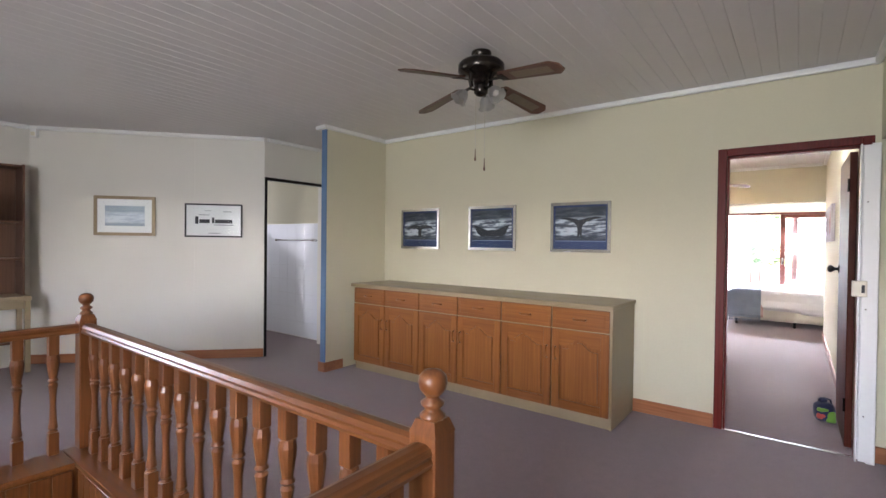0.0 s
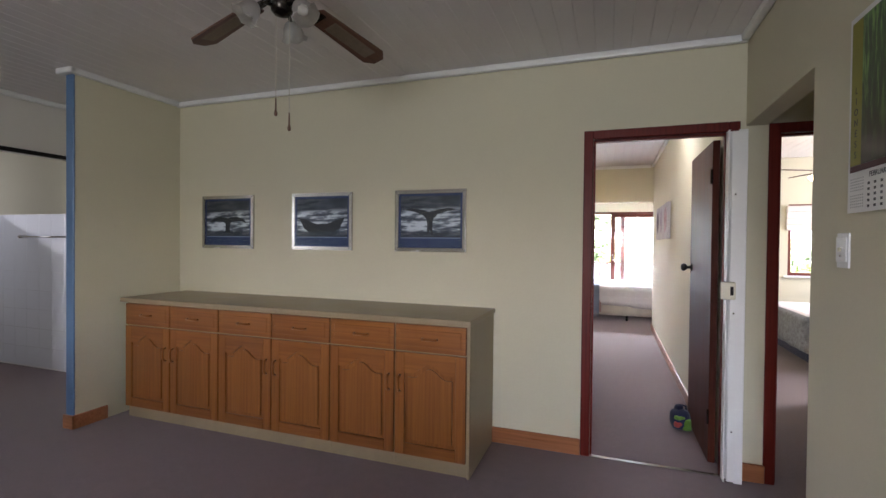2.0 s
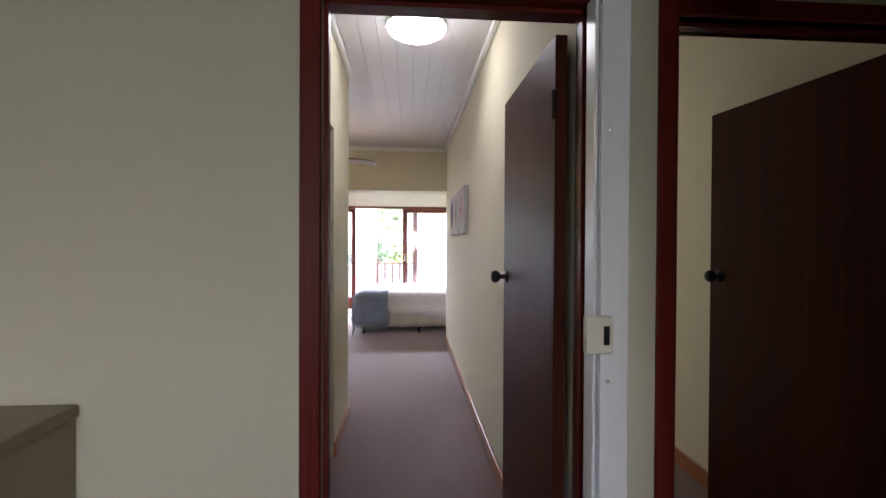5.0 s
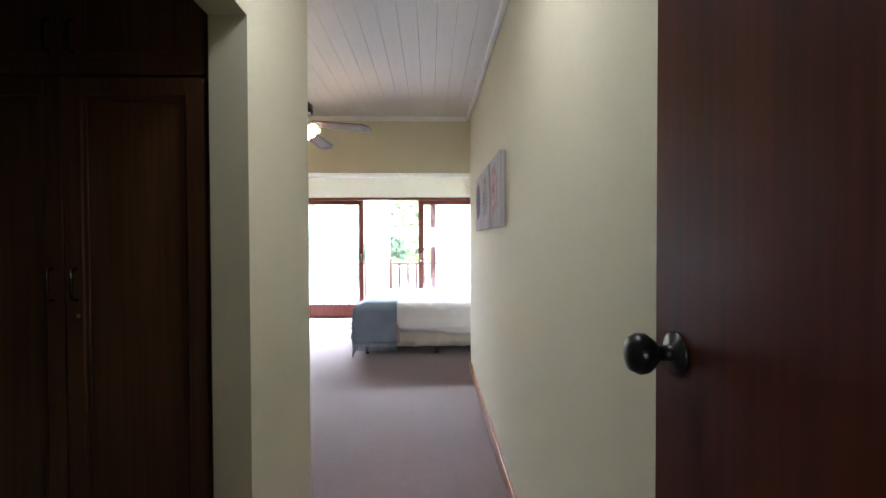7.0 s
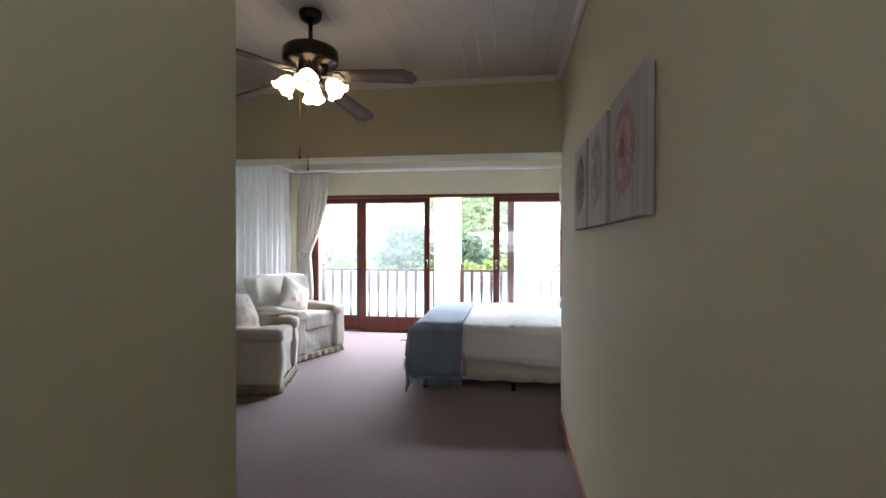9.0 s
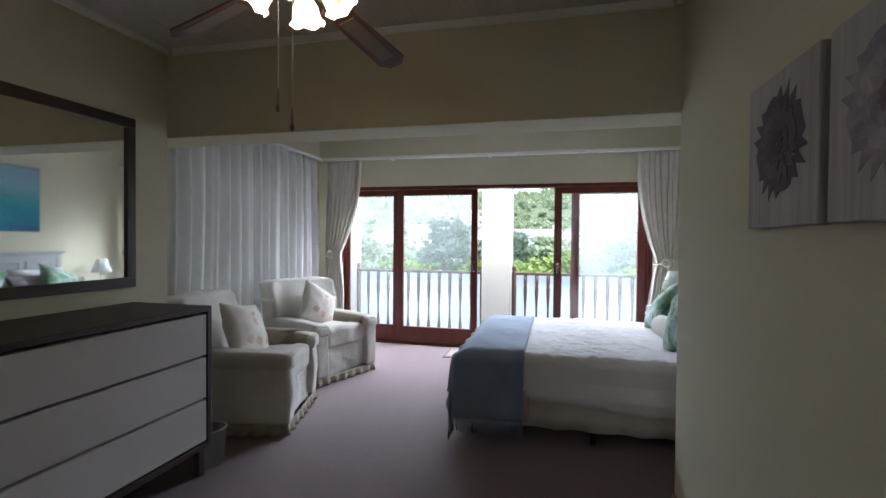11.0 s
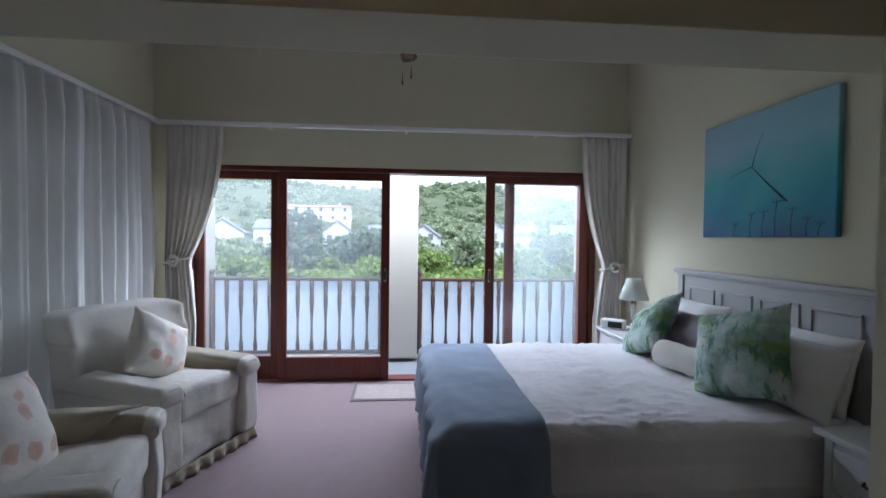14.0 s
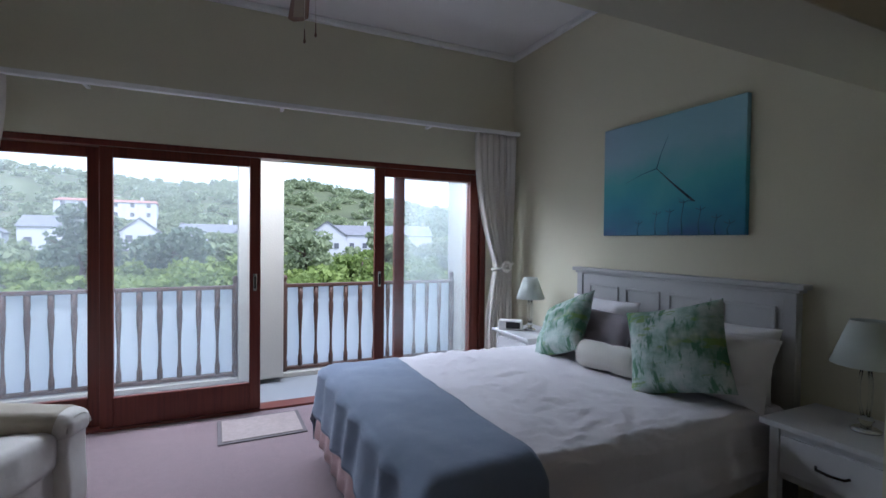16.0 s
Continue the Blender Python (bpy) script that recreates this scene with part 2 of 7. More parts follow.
def boxes(*spans, bevel=0.0, seg=1):
    """Boxes given as (x0, x1, y0, y1, z0, z1), joined in one bmesh."""
    bm = bmesh.new()
    for x0, x1, y0, y1, z0, z1 in spans:
        m = Matrix.Translation(((x0 + x1) / 2, (y0 + y1) / 2, (z0 + z1) / 2)) @ Matrix.Diagonal((abs(x1 - x0), abs(y1 - y0), abs(z1 - z0), 1))
        bmesh.ops.create_cube(bm, size=1, matrix=m)
    if bevel:
        bmesh.ops.bevel(bm, geom=list(bm.edges), offset=bevel, segments=seg, affect="EDGES", profile=0.6)
    return bm


def turned(profile, seg=16, at=(0, 0, 0)):
    """A lathe-turned shape from (radius, height) pairs."""
    vs, fs = [], []
    for r, z in profile:
        for k in range(seg):
            a = 2 * math.pi * k / seg
            vs.append((at[0] + r * math.cos(a), at[1] + r * math.sin(a), at[2] + z))
    n = len(profile)
    for i in range(n - 1):
        for k in range(seg):
            k2 = (k + 1) % seg
            fs.append((i * seg + k, i * seg + k2, (i + 1) * seg + k2, (i + 1) * seg + k))
    fs.append(tuple(range(seg))[::-1])
    fs.append(tuple((n - 1) * seg + k for k in range(seg)))
    return mesh_of("turned", vs, fs)


def tube(points, r, seg=8, r2=None):
    """A round bar along points."""
    pts = [Vector(p) for p in points]
    vs, fs = [], []
    n = len(pts)
    for i, p in enumerate(pts):
        d = (pts[min(i + 1, n - 1)] - pts[max(i - 1, 0)]).normalized()
        u = d.cross(Vector((0, 0, 1)) if abs(d.z) < 0.9 else Vector((1, 0, 0))).normalized()
        w = d.cross(u)
        rr = r if r2 is None else r + (r2 - r) * i / (n - 1)
        for k in range(seg):
            a = 2 * math.pi * k / seg
            vs.append(p + rr * (math.cos(a) * u + math.sin(a) * w))
    for i in range(n - 1):
        for k in range(seg):
            k2 = (k + 1) % seg
            fs.append((i * seg + k, i * seg + k2, (i + 1) * seg + k2, (i + 1) * seg + k))
    fs += [tuple(range(seg))[::-1], tuple((n - 1) * seg + k for k in range(seg))]
    me = mesh_of("tube", vs, fs)
    return me


def soft_box(size, r, n=10, crease=0.0, scale=6.0, at=(0, 0, 0), seed=0.0):
    """A padded block with rounded edges and slight wrinkles."""
    bm = bmesh.new()
    bmesh.ops.create_cube(bm, size=2)
    bmesh.ops.subdivide_edges(bm, edges=list(bm.edges), cuts=n, use_grid_fill=True)
    hx, hy, hz = (s / 2 for s in size)
    for v in bm.verts:
        p = Vector((math.sin(v.co.x * 1.25) / math.sin(1.25) * hx, math.sin(v.co.y * 1.25) / math.sin(1.25) * hy, math.sin(v.co.z * 1.25) / math.sin(1.25) * hz))
        q = Vector((max(-hx + r, min(hx - r, p.x)), max(-hy + r, min(hy - r, p.y)), max(-hz + r, min(hz - r, p.z))))
        d = p - q
        if d.length > 1e-6:
            p = q + d.normalized() * r
        if crease:
            k = p * scale + Vector((seed, seed * 1.7, 0))
            d = (p - Vector((0, 0, 0))).normalized()
            p = p + d * crease * noise.fractal(k, 1.0, 2.0, 3)
        v.co = p + Vector(at)
    return bm


def pillow(w, h, t, n=18, crease=0.01, seed=0.0):
    """A stuffed cushion lying in the xz plane, puffed along y, with pulled-in sides."""
    vs, fs = [], []
    for side in (1, -1):
        for i in range(n + 1):
            for j in range(n + 1):
                u, v = 2 * i / n - 1, 2 * j / n - 1
                puff = (max(0, 1 - abs(u) ** 2.6) * max(0, 1 - abs(v) ** 2.6)) ** 0.6
                sx = 1 - 0.07 * (1 - v * v) * abs(u) ** 3
                sz = 1 - 0.07 * (1 - u * u) * abs(v) ** 3
                k = Vector((u * 2.2 + seed, v * 2.2 - seed, side))
                wr = crease * noise.fractal(k, 1.0, 2.0, 4) * (0.3 + puff)
                vs.append((u * w / 2 * sx, side * (t / 2 * puff + 0.003) + wr, v * h / 2 * sz))
    m = (n + 1) ** 2
    for s in (0, 1):
        for i in range(n):
            for j in range(n):
                a = s * m + i * (n + 1) + j
                f = (a, a + 1, a + n + 2, a + n + 1)
                fs.append(f if s == 0 else f[::-1])
    rim = [i * (n + 1) for i in range(n + 1)] + [n * (n + 1) + j for j in range(1, n + 1)] + [i * (n + 1) + n for i in range(n - 1, -1, -1)] + [j for j in range(n - 1, 0, -1)]
    for a, b in zip(rim, rim[1:] + rim[:1]):
        fs.append((a, b, m + b, m + a))
    me = mesh_of("pillow", vs, fs)
    bm = bmesh.new()
    bm.from_mesh(me)
    bmesh.ops.recalc_face_normals(bm, faces=list(bm.faces))
    return bm


def prism(outline, y0, y1):
    """A flat plate: outline in xz, between y0 and y1."""
    n = len(outline)
    vs = [(x, y0, z) for x, z in outline] + [(x, y1, z) for x, z in outline]
    fs = [tuple(range(n)), tuple(range(2 * n - 1, n - 1, -1))] + [(i, i + n, (i + 1) % n + n, (i + 1) % n) for i in range(n)]
    bm = bmesh.new()
    bm.from_mesh(mesh_of("prism", vs, fs))
    bmesh.ops.recalc_face_normals(bm, faces=list(bm.faces))
    return bm


def structure(name, shape, material, label, category="", smooth=False):
    return tagged(part(name, shape, material, None, "", smooth), label, category, kind="structure")


def wall_spans(axis, a0, a1, b0, b1, z0, z1, holes=()):
    """Blocks of a wall that runs along an axis from a0 to a1, with openings (a0, a1, z0, z1)."""
    cuts = sorted({a0, a1, *[h for o in holes for h in o[:2]]})
    out = []
    for p, q in zip(cuts, cuts[1:]):
        mid = (p + q) / 2
        gaps = sorted((o[2], o[3]) for o in holes if o[0] < mid < o[1])
        lo = z0
        for g0, g1 in gaps:
            if g0 > lo + 1e-4:
                out.append((p, q, lo, g0))
            lo = g1
        if z1 > lo + 1e-4:
            out.append((p, q, lo, z1))
    return [(p, q, b0, b1, l, h) if axis == "x" else (b0, b1, p, q, l, h) for p, q, l, h in out]


# ---------------- structure: hall ----------------
CEIL, HIGH, CEILB = 2.58, 3.30, 2.66
N0, N1 = 4.085, 4.195          # the wall between hall and bedroom

structure("wall_north", boxes(*wall_spans("x", -4.9, 1.80, N0, N1, 0, CEIL, [(-0.211, 0.542, 0, 2.035), (0.80, 1.677, 0, 2.01)])), M_WALL, "pale yellow plastered wall with two doorways", "wall")
structure("wall_east_hall", boxes(*wall_spans("y", -3.0, N0 - 0.002, 0.630, 0.735, 0, CEIL, [(3.121, N0 - 0.002, 0, 2.06)])), M_WALL, "cream plastered wall with an opening to a lobby", "wall")
structure("wall_lobby", boxes((0.737, 1.80, 2.80, 2.90, 0, CEIL), (1.75, 1.80, 2.902, N0 - 0.002, 0, CEIL)), M_WALL, "cream plastered wall of a small lobby", "wall")
structure("wall_nib", boxes((-3.790, -3.717, 3.215, N0 - 0.002, 0, CEIL)), M_WALL, "short pale yellow nib wall", "wall")
structure("wall_nib_edge", boxes((-3.793, -3.714, 3.200, 3.213, 0, 2.555), bevel=0.003), M_BLUE, "blue painted end of the nib wall", "wall")
structure("wall_bathroom_door", boxes(*wall_spans("y", 3.17, N0 - 0.002, -4.90, -4.80, 0, CEIL, [(3.20, 4.02, 0, 2.09)])), M_PANEL, "grey-white wall above a bathroom doorway", "wall")
structure("door_frame_bathroom", boxes((-4.805, -4.785, 3.172, 3.20, 0, 2.12), (-4.805, -4.785, 3.20, 4.02, 2.085, 2.12), (-4.805, -4.785, 4.02, 4.04, 0, 2.12)), M_BLACK, "thin dark door frame of the bathroom", "door frame")

# the slanting panel wall
PA, PB = Vector((-4.80, 3.17, 0)), Vector((-6.42, 1.38, 0))
PD = (PB - PA).normalized()
PANGLE = math.degrees(math.atan2(PD.y, PD.x))
PM = pose(PA.x, PA.y, 0, 0, 0, PANGLE)      # local x runs along the wall, local -y is behind... +y faces the hall
PLEN = (PB - PA).length


def on_panel(ob):
    ob.matrix_basis = PM
    return ob


on_panel(structure("wall_panelled", boxes((0, 0.765, -0.08, 0, 0, CEIL), (0.771, PLEN, -0.08, 0, 0, CEIL), bevel=0.002), M_PANEL, "off-white board partition wall with a cover joint", "wall"))
on_panel(structure("trim_joint", boxes((0.758, 0.778, 0.0005, 0.005, 0.1, 2.535), bevel=0.0015), M_PANEL, "narrow painted cover strip on the board wall", "trim"))
on_panel(structure("baseboard_panel", boxes((0.0, PLEN, 0.001, 0.016, 0, 0.10), bevel=0.004), M_SKIRT, "varnished orange pine skirting board", "skirting"))
on_panel(structure("cornice_panel", boxes((0, PLEN, 0.001, 0.045, 2.535, 2.578), bevel=0.012, seg=2), M_WHITE, "white ceiling cornice", "cornice"))

structure("wall_west", boxes(*wall_spans("y", -3.0, 1.39, -6.52, -6.42, 0, CEIL, [(-1.3, -0.3, 1.0, 2.0)])), M_PANEL, "off-white wall with a window", "wall")
structure("wall_south", boxes(*wall_spans("x", -6.52, 0.735, -3.10, -3.00, 0, CEIL, [(-1.1, 0.6, 1.0, 2.02)])), M_WALL, "cream wall with a wide window behind the stairs", "wall")

# bathroom seen through its doorway
# the third block is unseen, added to shut skylight out of the bathroom
structure("wall_bathroom", boxes((-7.3, -4.902, 4.16, 4.26, 0, CEIL), (-7.3, -7.2, 1.9, 4.158, 0, CEIL), (-7.3, -6.06, 1.798, 1.898, 0, CEIL)), M_WALL, "cream bathroom wall above tiling", "wall")
structure("floor_bathroom", boxes((-7.2, -4.90, 1.9, 4.16, -0.05, -0.002)), M_CARPET, "bathroom floor", "floor")

# floor of the hall, with the stairwell left open
SX0, SX1, SY0, SY1 = -3.22, -0.72, -1.90, 0.97
structure("floor", boxes((-6.52, SX0, -3.1, 4.20, -0.2, 0), (SX1, 1.80, -3.1, 4.20, -0.2, 0), (SX0, SX1, SY1, 4.20, -0.2, 0), (SX0, SX1, -3.1, SY0, -0.2, 0)), M_CARPET, "mauve-brown fitted carpet", "floor")
structure("floor_bedroom", boxes((-3.4, 4.4, 4.2005, 12.56, -0.2, 0)), M_CARPET, "mauve-brown fitted bedroom carpet", "floor")
structure("floor_strip", boxes((-0.21, 0.60, 4.075, 4.105, 0.0005, 0.006), bevel=0.002), M_SILVER, "thin metal carpet strip in the doorway", "threshold")


def board_ceiling(name, x0, x1, y0, y1, z, label, pitch=0.1):
    """Tongued boards along y with open V joints, one mesh."""
    xs = []
    x = x0
    while x < x1 - 0.01:
        e = min(x + pitch, x1)
        xs += [(x, z + 0.004), (x + 0.003, z), (e - 0.003, z)]
        x = e
    xs.append((x1, z + 0.004))
    vs = [(a, y0, b) for a, b in xs] + [(a, y1, b) for a, b in xs]
    n = len(xs)
    fs = [(i, i + 1, n + i + 1, n + i) for i in range(n - 1)]
    vs += [(x0, y0, z + 0.12), (x1, y0, z + 0.12), (x0, y1, z + 0.12), (x1, y1, z + 0.12)]
    fs += [(2 * n, 2 * n + 2, 2 * n + 3, 2 * n + 1)]
    return structure(name, mesh_of(name, vs, fs), M_CEIL, label, "ceiling")


# overruns the south wall: unseen eaves added to keep sun off the window
board_ceiling("ceiling", -7.3, 1.80, -4.4, 4.26, CEIL, "white painted tongue-and-groove board ceiling")
board_ceiling("ceiling_bedroom", -2.70, 4.4, 4.262, 9.20, CEILB, "white painted board ceiling over the bedroom passage", 0.115)
structure("ceiling_high", boxes((-3.5, 1.55, 9.3, 12.76, HIGH, HIGH + 0.1)), M_CEIL, "plain white higher bedroom ceiling", "ceiling")

# skirtings and cornices of the hall
structure("baseboard_north", boxes((-1.01, -0.27, N0 - 0.017, N0 - 0.001, 0, 0.105), (0.61, 0.75, N0 - 0.017, N0 - 0.001, 0, 0.105), bevel=0.004), M_SKIRT, "varnished orange pine skirting board", "skirting")
structure("baseboard_nib", boxes((-3.716, -3.701, 3.186, 3.44, 0, 0.10), (-3.808, -3.701, 3.186, 3.199, 0, 0.10), bevel=0.003), M_SKIRT, "varnished pine skirting round the nib wall", "skirting")
structure("baseboard_east", boxes((0.613, 0.629, -3.0, 3.12, 0, 0.10), bevel=0.004), M_SKIRT, "varnished pine skirting board", "skirting")
structure("cornice_north", boxes((-3.73, 0.628, N0 - 0.045, N0 - 0.001, 2.535, 2.579), bevel=0.014, seg=2), M_WHITE, "white ceiling cornice", "cornice")
structure("cornice_east", boxes((0.585, 0.629, -3.0, N0 - 0.047, 2.535, 2.579), bevel=0.014, seg=2), M_WHITE, "white ceiling cornice", "cornice")
structure("cornice_nib", boxes((-3.716, -3.673, 3.16, N0 - 0.047, 2.535, 2.579), (-3.835, -3.673, 3.155, 3.199, 2.535, 2.579), (-3.835, -3.795, 3.201, N0, 2.535, 2.579), bevel=0.012, seg=2), M_WHITE, "white ceiling cornice round the nib wall", "cornice")
structure("cornice_bathroom_door", boxes((-4.799, -4.76, 3.2, N0, 2.535, 2.579), bevel=0.012, seg=2), M_WHITE, "white ceiling cornice", "cornice")
structure("cornice_west", boxes((-6.419, -6.375, -3.0, 1.36, 2.535, 2.579), bevel=0.012, seg=2), M_WHITE, "white ceiling cornice", "cornice")

# ---------------- structure: bedroom passage and bedroom ----------------
LX, RX = -0.438, 0.55
structure("wall_passage_west", boxes((LX - 0.12, LX, N1 + 0.002, 4.74, 0, CEILB), (LX - 0.12, LX, 4.74, 5.755, 2.066, CEILB), (LX - 0.12, LX, 5.755, 6.475, 0, CEILB)), M_WALL, "pale yellow passage wall with a wardrobe recess", "wall")
structure("wall_passage_end", boxes((-2.72, LX - 0.121, 6.365, 6.475, 0, CEILB)), M_WALL, "pale yellow wall behind the wardrobe", "wall")
structure("wall_recess", boxes((-1.53, -1.464, N1 + 0.002, 6.363, 0, CEILB)), M_WALL, "pale yellow side wall of the wardrobe recess", "wall")
structure("wall_passage_east", boxes((RX, RX + 0.11, N1 + 0.002, 9.20, 0, CEILB)), M_WALL, "pale yellow passage wall", "wall")
structure("wall_mirror", boxes((-2.72, -2.62, 6.477, 9.199, 0, CEILB)), M_WALL, "cream bedroom wall behind the chest of drawers", "wall")
structure("wall_return_east", boxes((RX + 0.112, 4.4, 9.09, 9.20, 0, 0.94), (RX + 0.112, 2.35, 9.09, 9.20, 0.94, CEILB), (3.20, 4.4, 9.09, 9.20, 0.94, CEILB), (2.35, 3.20, 9.09, 9.20, 1.98, CEILB)), M_WALL, "cream wall with a window in the second bedroom", "wall")
structure("wall_return_west", boxes((-3.40, -2.722, 9.09, 9.20, 0, CEILB)), M_WALL, "cream return wall", "wall")
structure("beam", boxes((-3.40, 1.50, 9.202, 9.50, 2.069, HIGH), bevel=0.004), M_WALL, "deep cream plastered beam across the bedroom", "beam")
structure("wall_headboard", boxes((1.38, 1.50, 9.202, 12.56, 0, 2.068), (1.38, 1.50, 9.502, 12.56, 2.068, HIGH)), M_WALL, "cream bedroom wall behind the bed", "wall")
structure("wall_curtain_side", boxes(*wall_spans("y", 9.202, 12.56, -3.42, -3.30, 0, 2.068, [(9.9, 12.1, 0.3, 2.068)]), *wall_spans("y", 9.502, 12.56, -3.42, -3.30, 2.068, HIGH, [(9.9, 12.1, 2.068, 2.15)])), M_WALL, "cream bedroom wall with a wide curtained window", "wall")
FY0, FY1 = 12.56, 12.74
structure("wall_far", boxes(*wall_spans("x", -3.42, 1.50, FY0, FY1, 0, HIGH, [(-3.02, 1.06, 0, 2.124)])), M_WALL, "cream wall above wide sliding doors", "wall")
structure("baseboard_passage_east", boxes((RX - 0.016, RX - 0.001, 5.12, 9.19, 0, 0.095), bevel=0.004), M_SKIRT, "varnished pine skirting along the passage", "skirting")
structure("baseboard_passage_west", boxes((LX + 0.001, LX + 0.016, 5.757, 6.49, 0, 0.095), (-2.6, LX + 0.016, 6.476, 6.491, 0, 0.095), bevel=0.004), M_SKIRT, "varnished pine skirting round the passage corner", "skirting")
structure("baseboard_bedroom", boxes((1.362, 1.379, 9.22, 12.55, 0, 0.095), (-2.619, -2.603, 6.50, 9.19, 0, 0.095), bevel=0.004), M_SKIRT, "varnished pine skirting in the bedroom", "skirting")
structure("cornice_passage", boxes((RX - 0.04, RX - 0.001, N1 + 0.01, 9.19, 2.615, 2.659), (LX + 0.001, LX + 0.04, N1 + 0.01, 6.47, 2.615, 2.659), (-2.61, LX + 0.04, 6.476, 6.515, 2.615, 2.659), (-2.619, -2.58, 6.52, 9.19, 2.615, 2.659), bevel=0.012, seg=2), M_WHITE, "white ceiling cornice in the passage", "cornice")
structure("cornice_beam", boxes((-2.57, RX - 0.045, 9.185, 9.201, 2.61, 2.659), bevel=0.004), M_WHITE, "thin white cover strip above the beam", "cornice")
structure("cornice_high", boxes((-3.298, 1.378, FY0 - 0.05, FY0 - 0.001, HIGH - 0.05, HIGH - 0.001), (1.335, 1.379, 9.51, FY0 - 0.052, HIGH - 0.05, HIGH - 0.001), bevel=0.012, seg=2), M_WHITE, "white cornice of the higher ceiling", "cornice")

# second bedroom seen through the lobby door
structure("wall_second_bedroom", boxes((1.69, 1.80, N1 + 0.002, 5.86, 0, CEILB)), M_WALL, "pale yellow wall of the second bedroom", "wall")
structure("wall_second_bedroom_east", boxes((4.30, 4.40, N1 + 0.002, 9.09, 0, CEILB)), M_WALL, "pale yellow wall of the second bedroom", "wall")
structure("wall_second_bedroom_south", boxes((1.802, 4.299, N1 + 0.002, 4.30, 0, CEILB)), M_WALL, "pale yellow wall of the second bedroom", "wall")
structure("baseboard_second_bedroom", boxes((1.674, 1.689, N1 + 0.004, 5.875, 0, 0.10), (1.674, 1.80, 5.861, 5.876, 0, 0.10), bevel=0.003), M_SKIRT, "varnished pine skirting in the second bedroom", "skirting")

# ---------------- daylight lamps at windows out of view, and added fill lamps ---
window_light("daylight_south_window", (-0.25, -3.05, 1.5), (-1.6, 4, 3.7), 1.6, 1.0, 5.4)
window_light("daylight_west_window", (-6.47, -0.8, 1.5), (0, 1.6, 2.0), 0.95, 0.95, 1.0)
# added fill: the bathroom wall behind this lamp has no window
window_light("daylight_bathroom", (-7.15, 3.3, 1.6), (-5.0, 3.6, 1.2), 1.2, 1.2, 0.8)
window_light("daylight_curtain_window", (-3.44, 11.0, 1.25), (0, 11.0, 1.2), 2.2, 1.8, 11)
# added lamp above the balcony, hidden by the lintel, boosting sky light indoors
window_light("daylight_sliding_doors", (-0.95, 13.55, 2.60), (-0.6, 10.9, 0.6), 3.9, 0.7, 150)
# added fill before the blank east wall, away from the room's window
window_light("daylight_second_bedroom", (4.25, 7.2, 1.5), (1.5, 7.0, 1.2), 2.0, 1.2, 12)


# ---------------- hall: doors ----------------
def door_frame(name, x0, x1, top, label):
    """Timber lining and architrave, front and back, as one frame."""
    w = 0.058
    f = boxes((x0, x0 + w, N0 - 0.012, N1 + 0.012, 0, top), (x1 - w, x1, N0 - 0.012, N1 + 0.012, 0, top), (x0 + w, x1 - w, N0 - 0.012, N1 + 0.012, top - 0.056, top), bevel=0.004)
    for sp in ((x0 + w, x0 + w + 0.013, N0 + 0.03, N1 - 0.045, 0, top - 0.056), (x1 - w - 0.013, x1 - w, N0 + 0.03, N1 - 0.045, 0, top - 0.056), (x0 + w, x1 - w, N0 + 0.03, N1 - 0.045, top - 0.069, top - 0.056)):
        m = Matrix.Translation([(sp[i] + sp[i + 1]) / 2 for i in (0, 2, 4)]) @ Matrix.Diagonal((sp[1] - sp[0], sp[3] - sp[2], sp[5] - sp[4], 1))
        bmesh.ops.create_cube(f, size=1, matrix=m)
    return structure(name, f, M_FRAME, label, "door frame")


def knob_parts(leaf, x, z, thick):
    """A round knob with its rose on each face of a leaf."""
    for s in (1, -1):
        prof = [(0.0001, 0), (0.031, 0), (0.031, 0.006), (0.012, 0.010), (0.011, 0.030), (0.020, 0.036), (0.029, 0.048), (0.030, 0.058), (0.024, 0.070), (0.010, 0.075), (0.0001, 0.0755)]
        k = part("door_knob", turned(prof, 20), M_BLACK, leaf, "dark bronze round door knob", True)
        k.matrix_basis = Matrix.Translation((x, s * thick / 2, z)) @ pose(0, 0, 0, -90 * s, 0, 0)


def door_leaf(name, hinge, angle, width, height, label):
    leaf = part(name, boxes((0.002, width, -0.02, 0.02, 0.008, height), bevel=0.002), M_LEAF)
    leaf.matrix_basis = pose(hinge[0], hinge[1], 0, 0, 0, angle)
    tagged(leaf, label, "door")
    knob_parts(leaf, width - 0.065, 1.20, 0.04)
    for z in (0.25, 1.75):
        part("hinge", turned([(0.0001, 0), (0.007, 0), (0.007, 0.09), (0.0001, 0.09)], 8, (0.0, 0.024, z)), M_BRONZE, leaf)
    return leaf


door_frame("door_1", -0.269, 0.600, 2.09, "red-brown mahogany door frame")
door_frame("door_2", 0.742, 1.735, 2.066, "red-brown mahogany door frame in the lobby")
door_leaf("bedroom_door", (0.512, 4.245), 90.5, 0.755, 2.02, "dark mahogany flush door standing open into the passage")
door_leaf("second_bedroom_door", (1.652, 4.235), 96.5, 0.80, 2.0, "dark mahogany flush door standing open")

# folded security gate beside the bedroom door
gate = thing("security_gate", pose(0.572, 4.050, 0), "white steel security gate folded against the door frame", "security gate")
for sp in ((-0.044, -0.034, -0.035, 0.030, 0.0, 2.03), (0.010, 0.054, -0.035, 0.030, 0.0, 2.03), (-0.034, 0.010, 0.018, 0.030, 0.0, 2.03)):
    part("channel", boxes(sp, bevel=0.002), M_WHITE, gate)
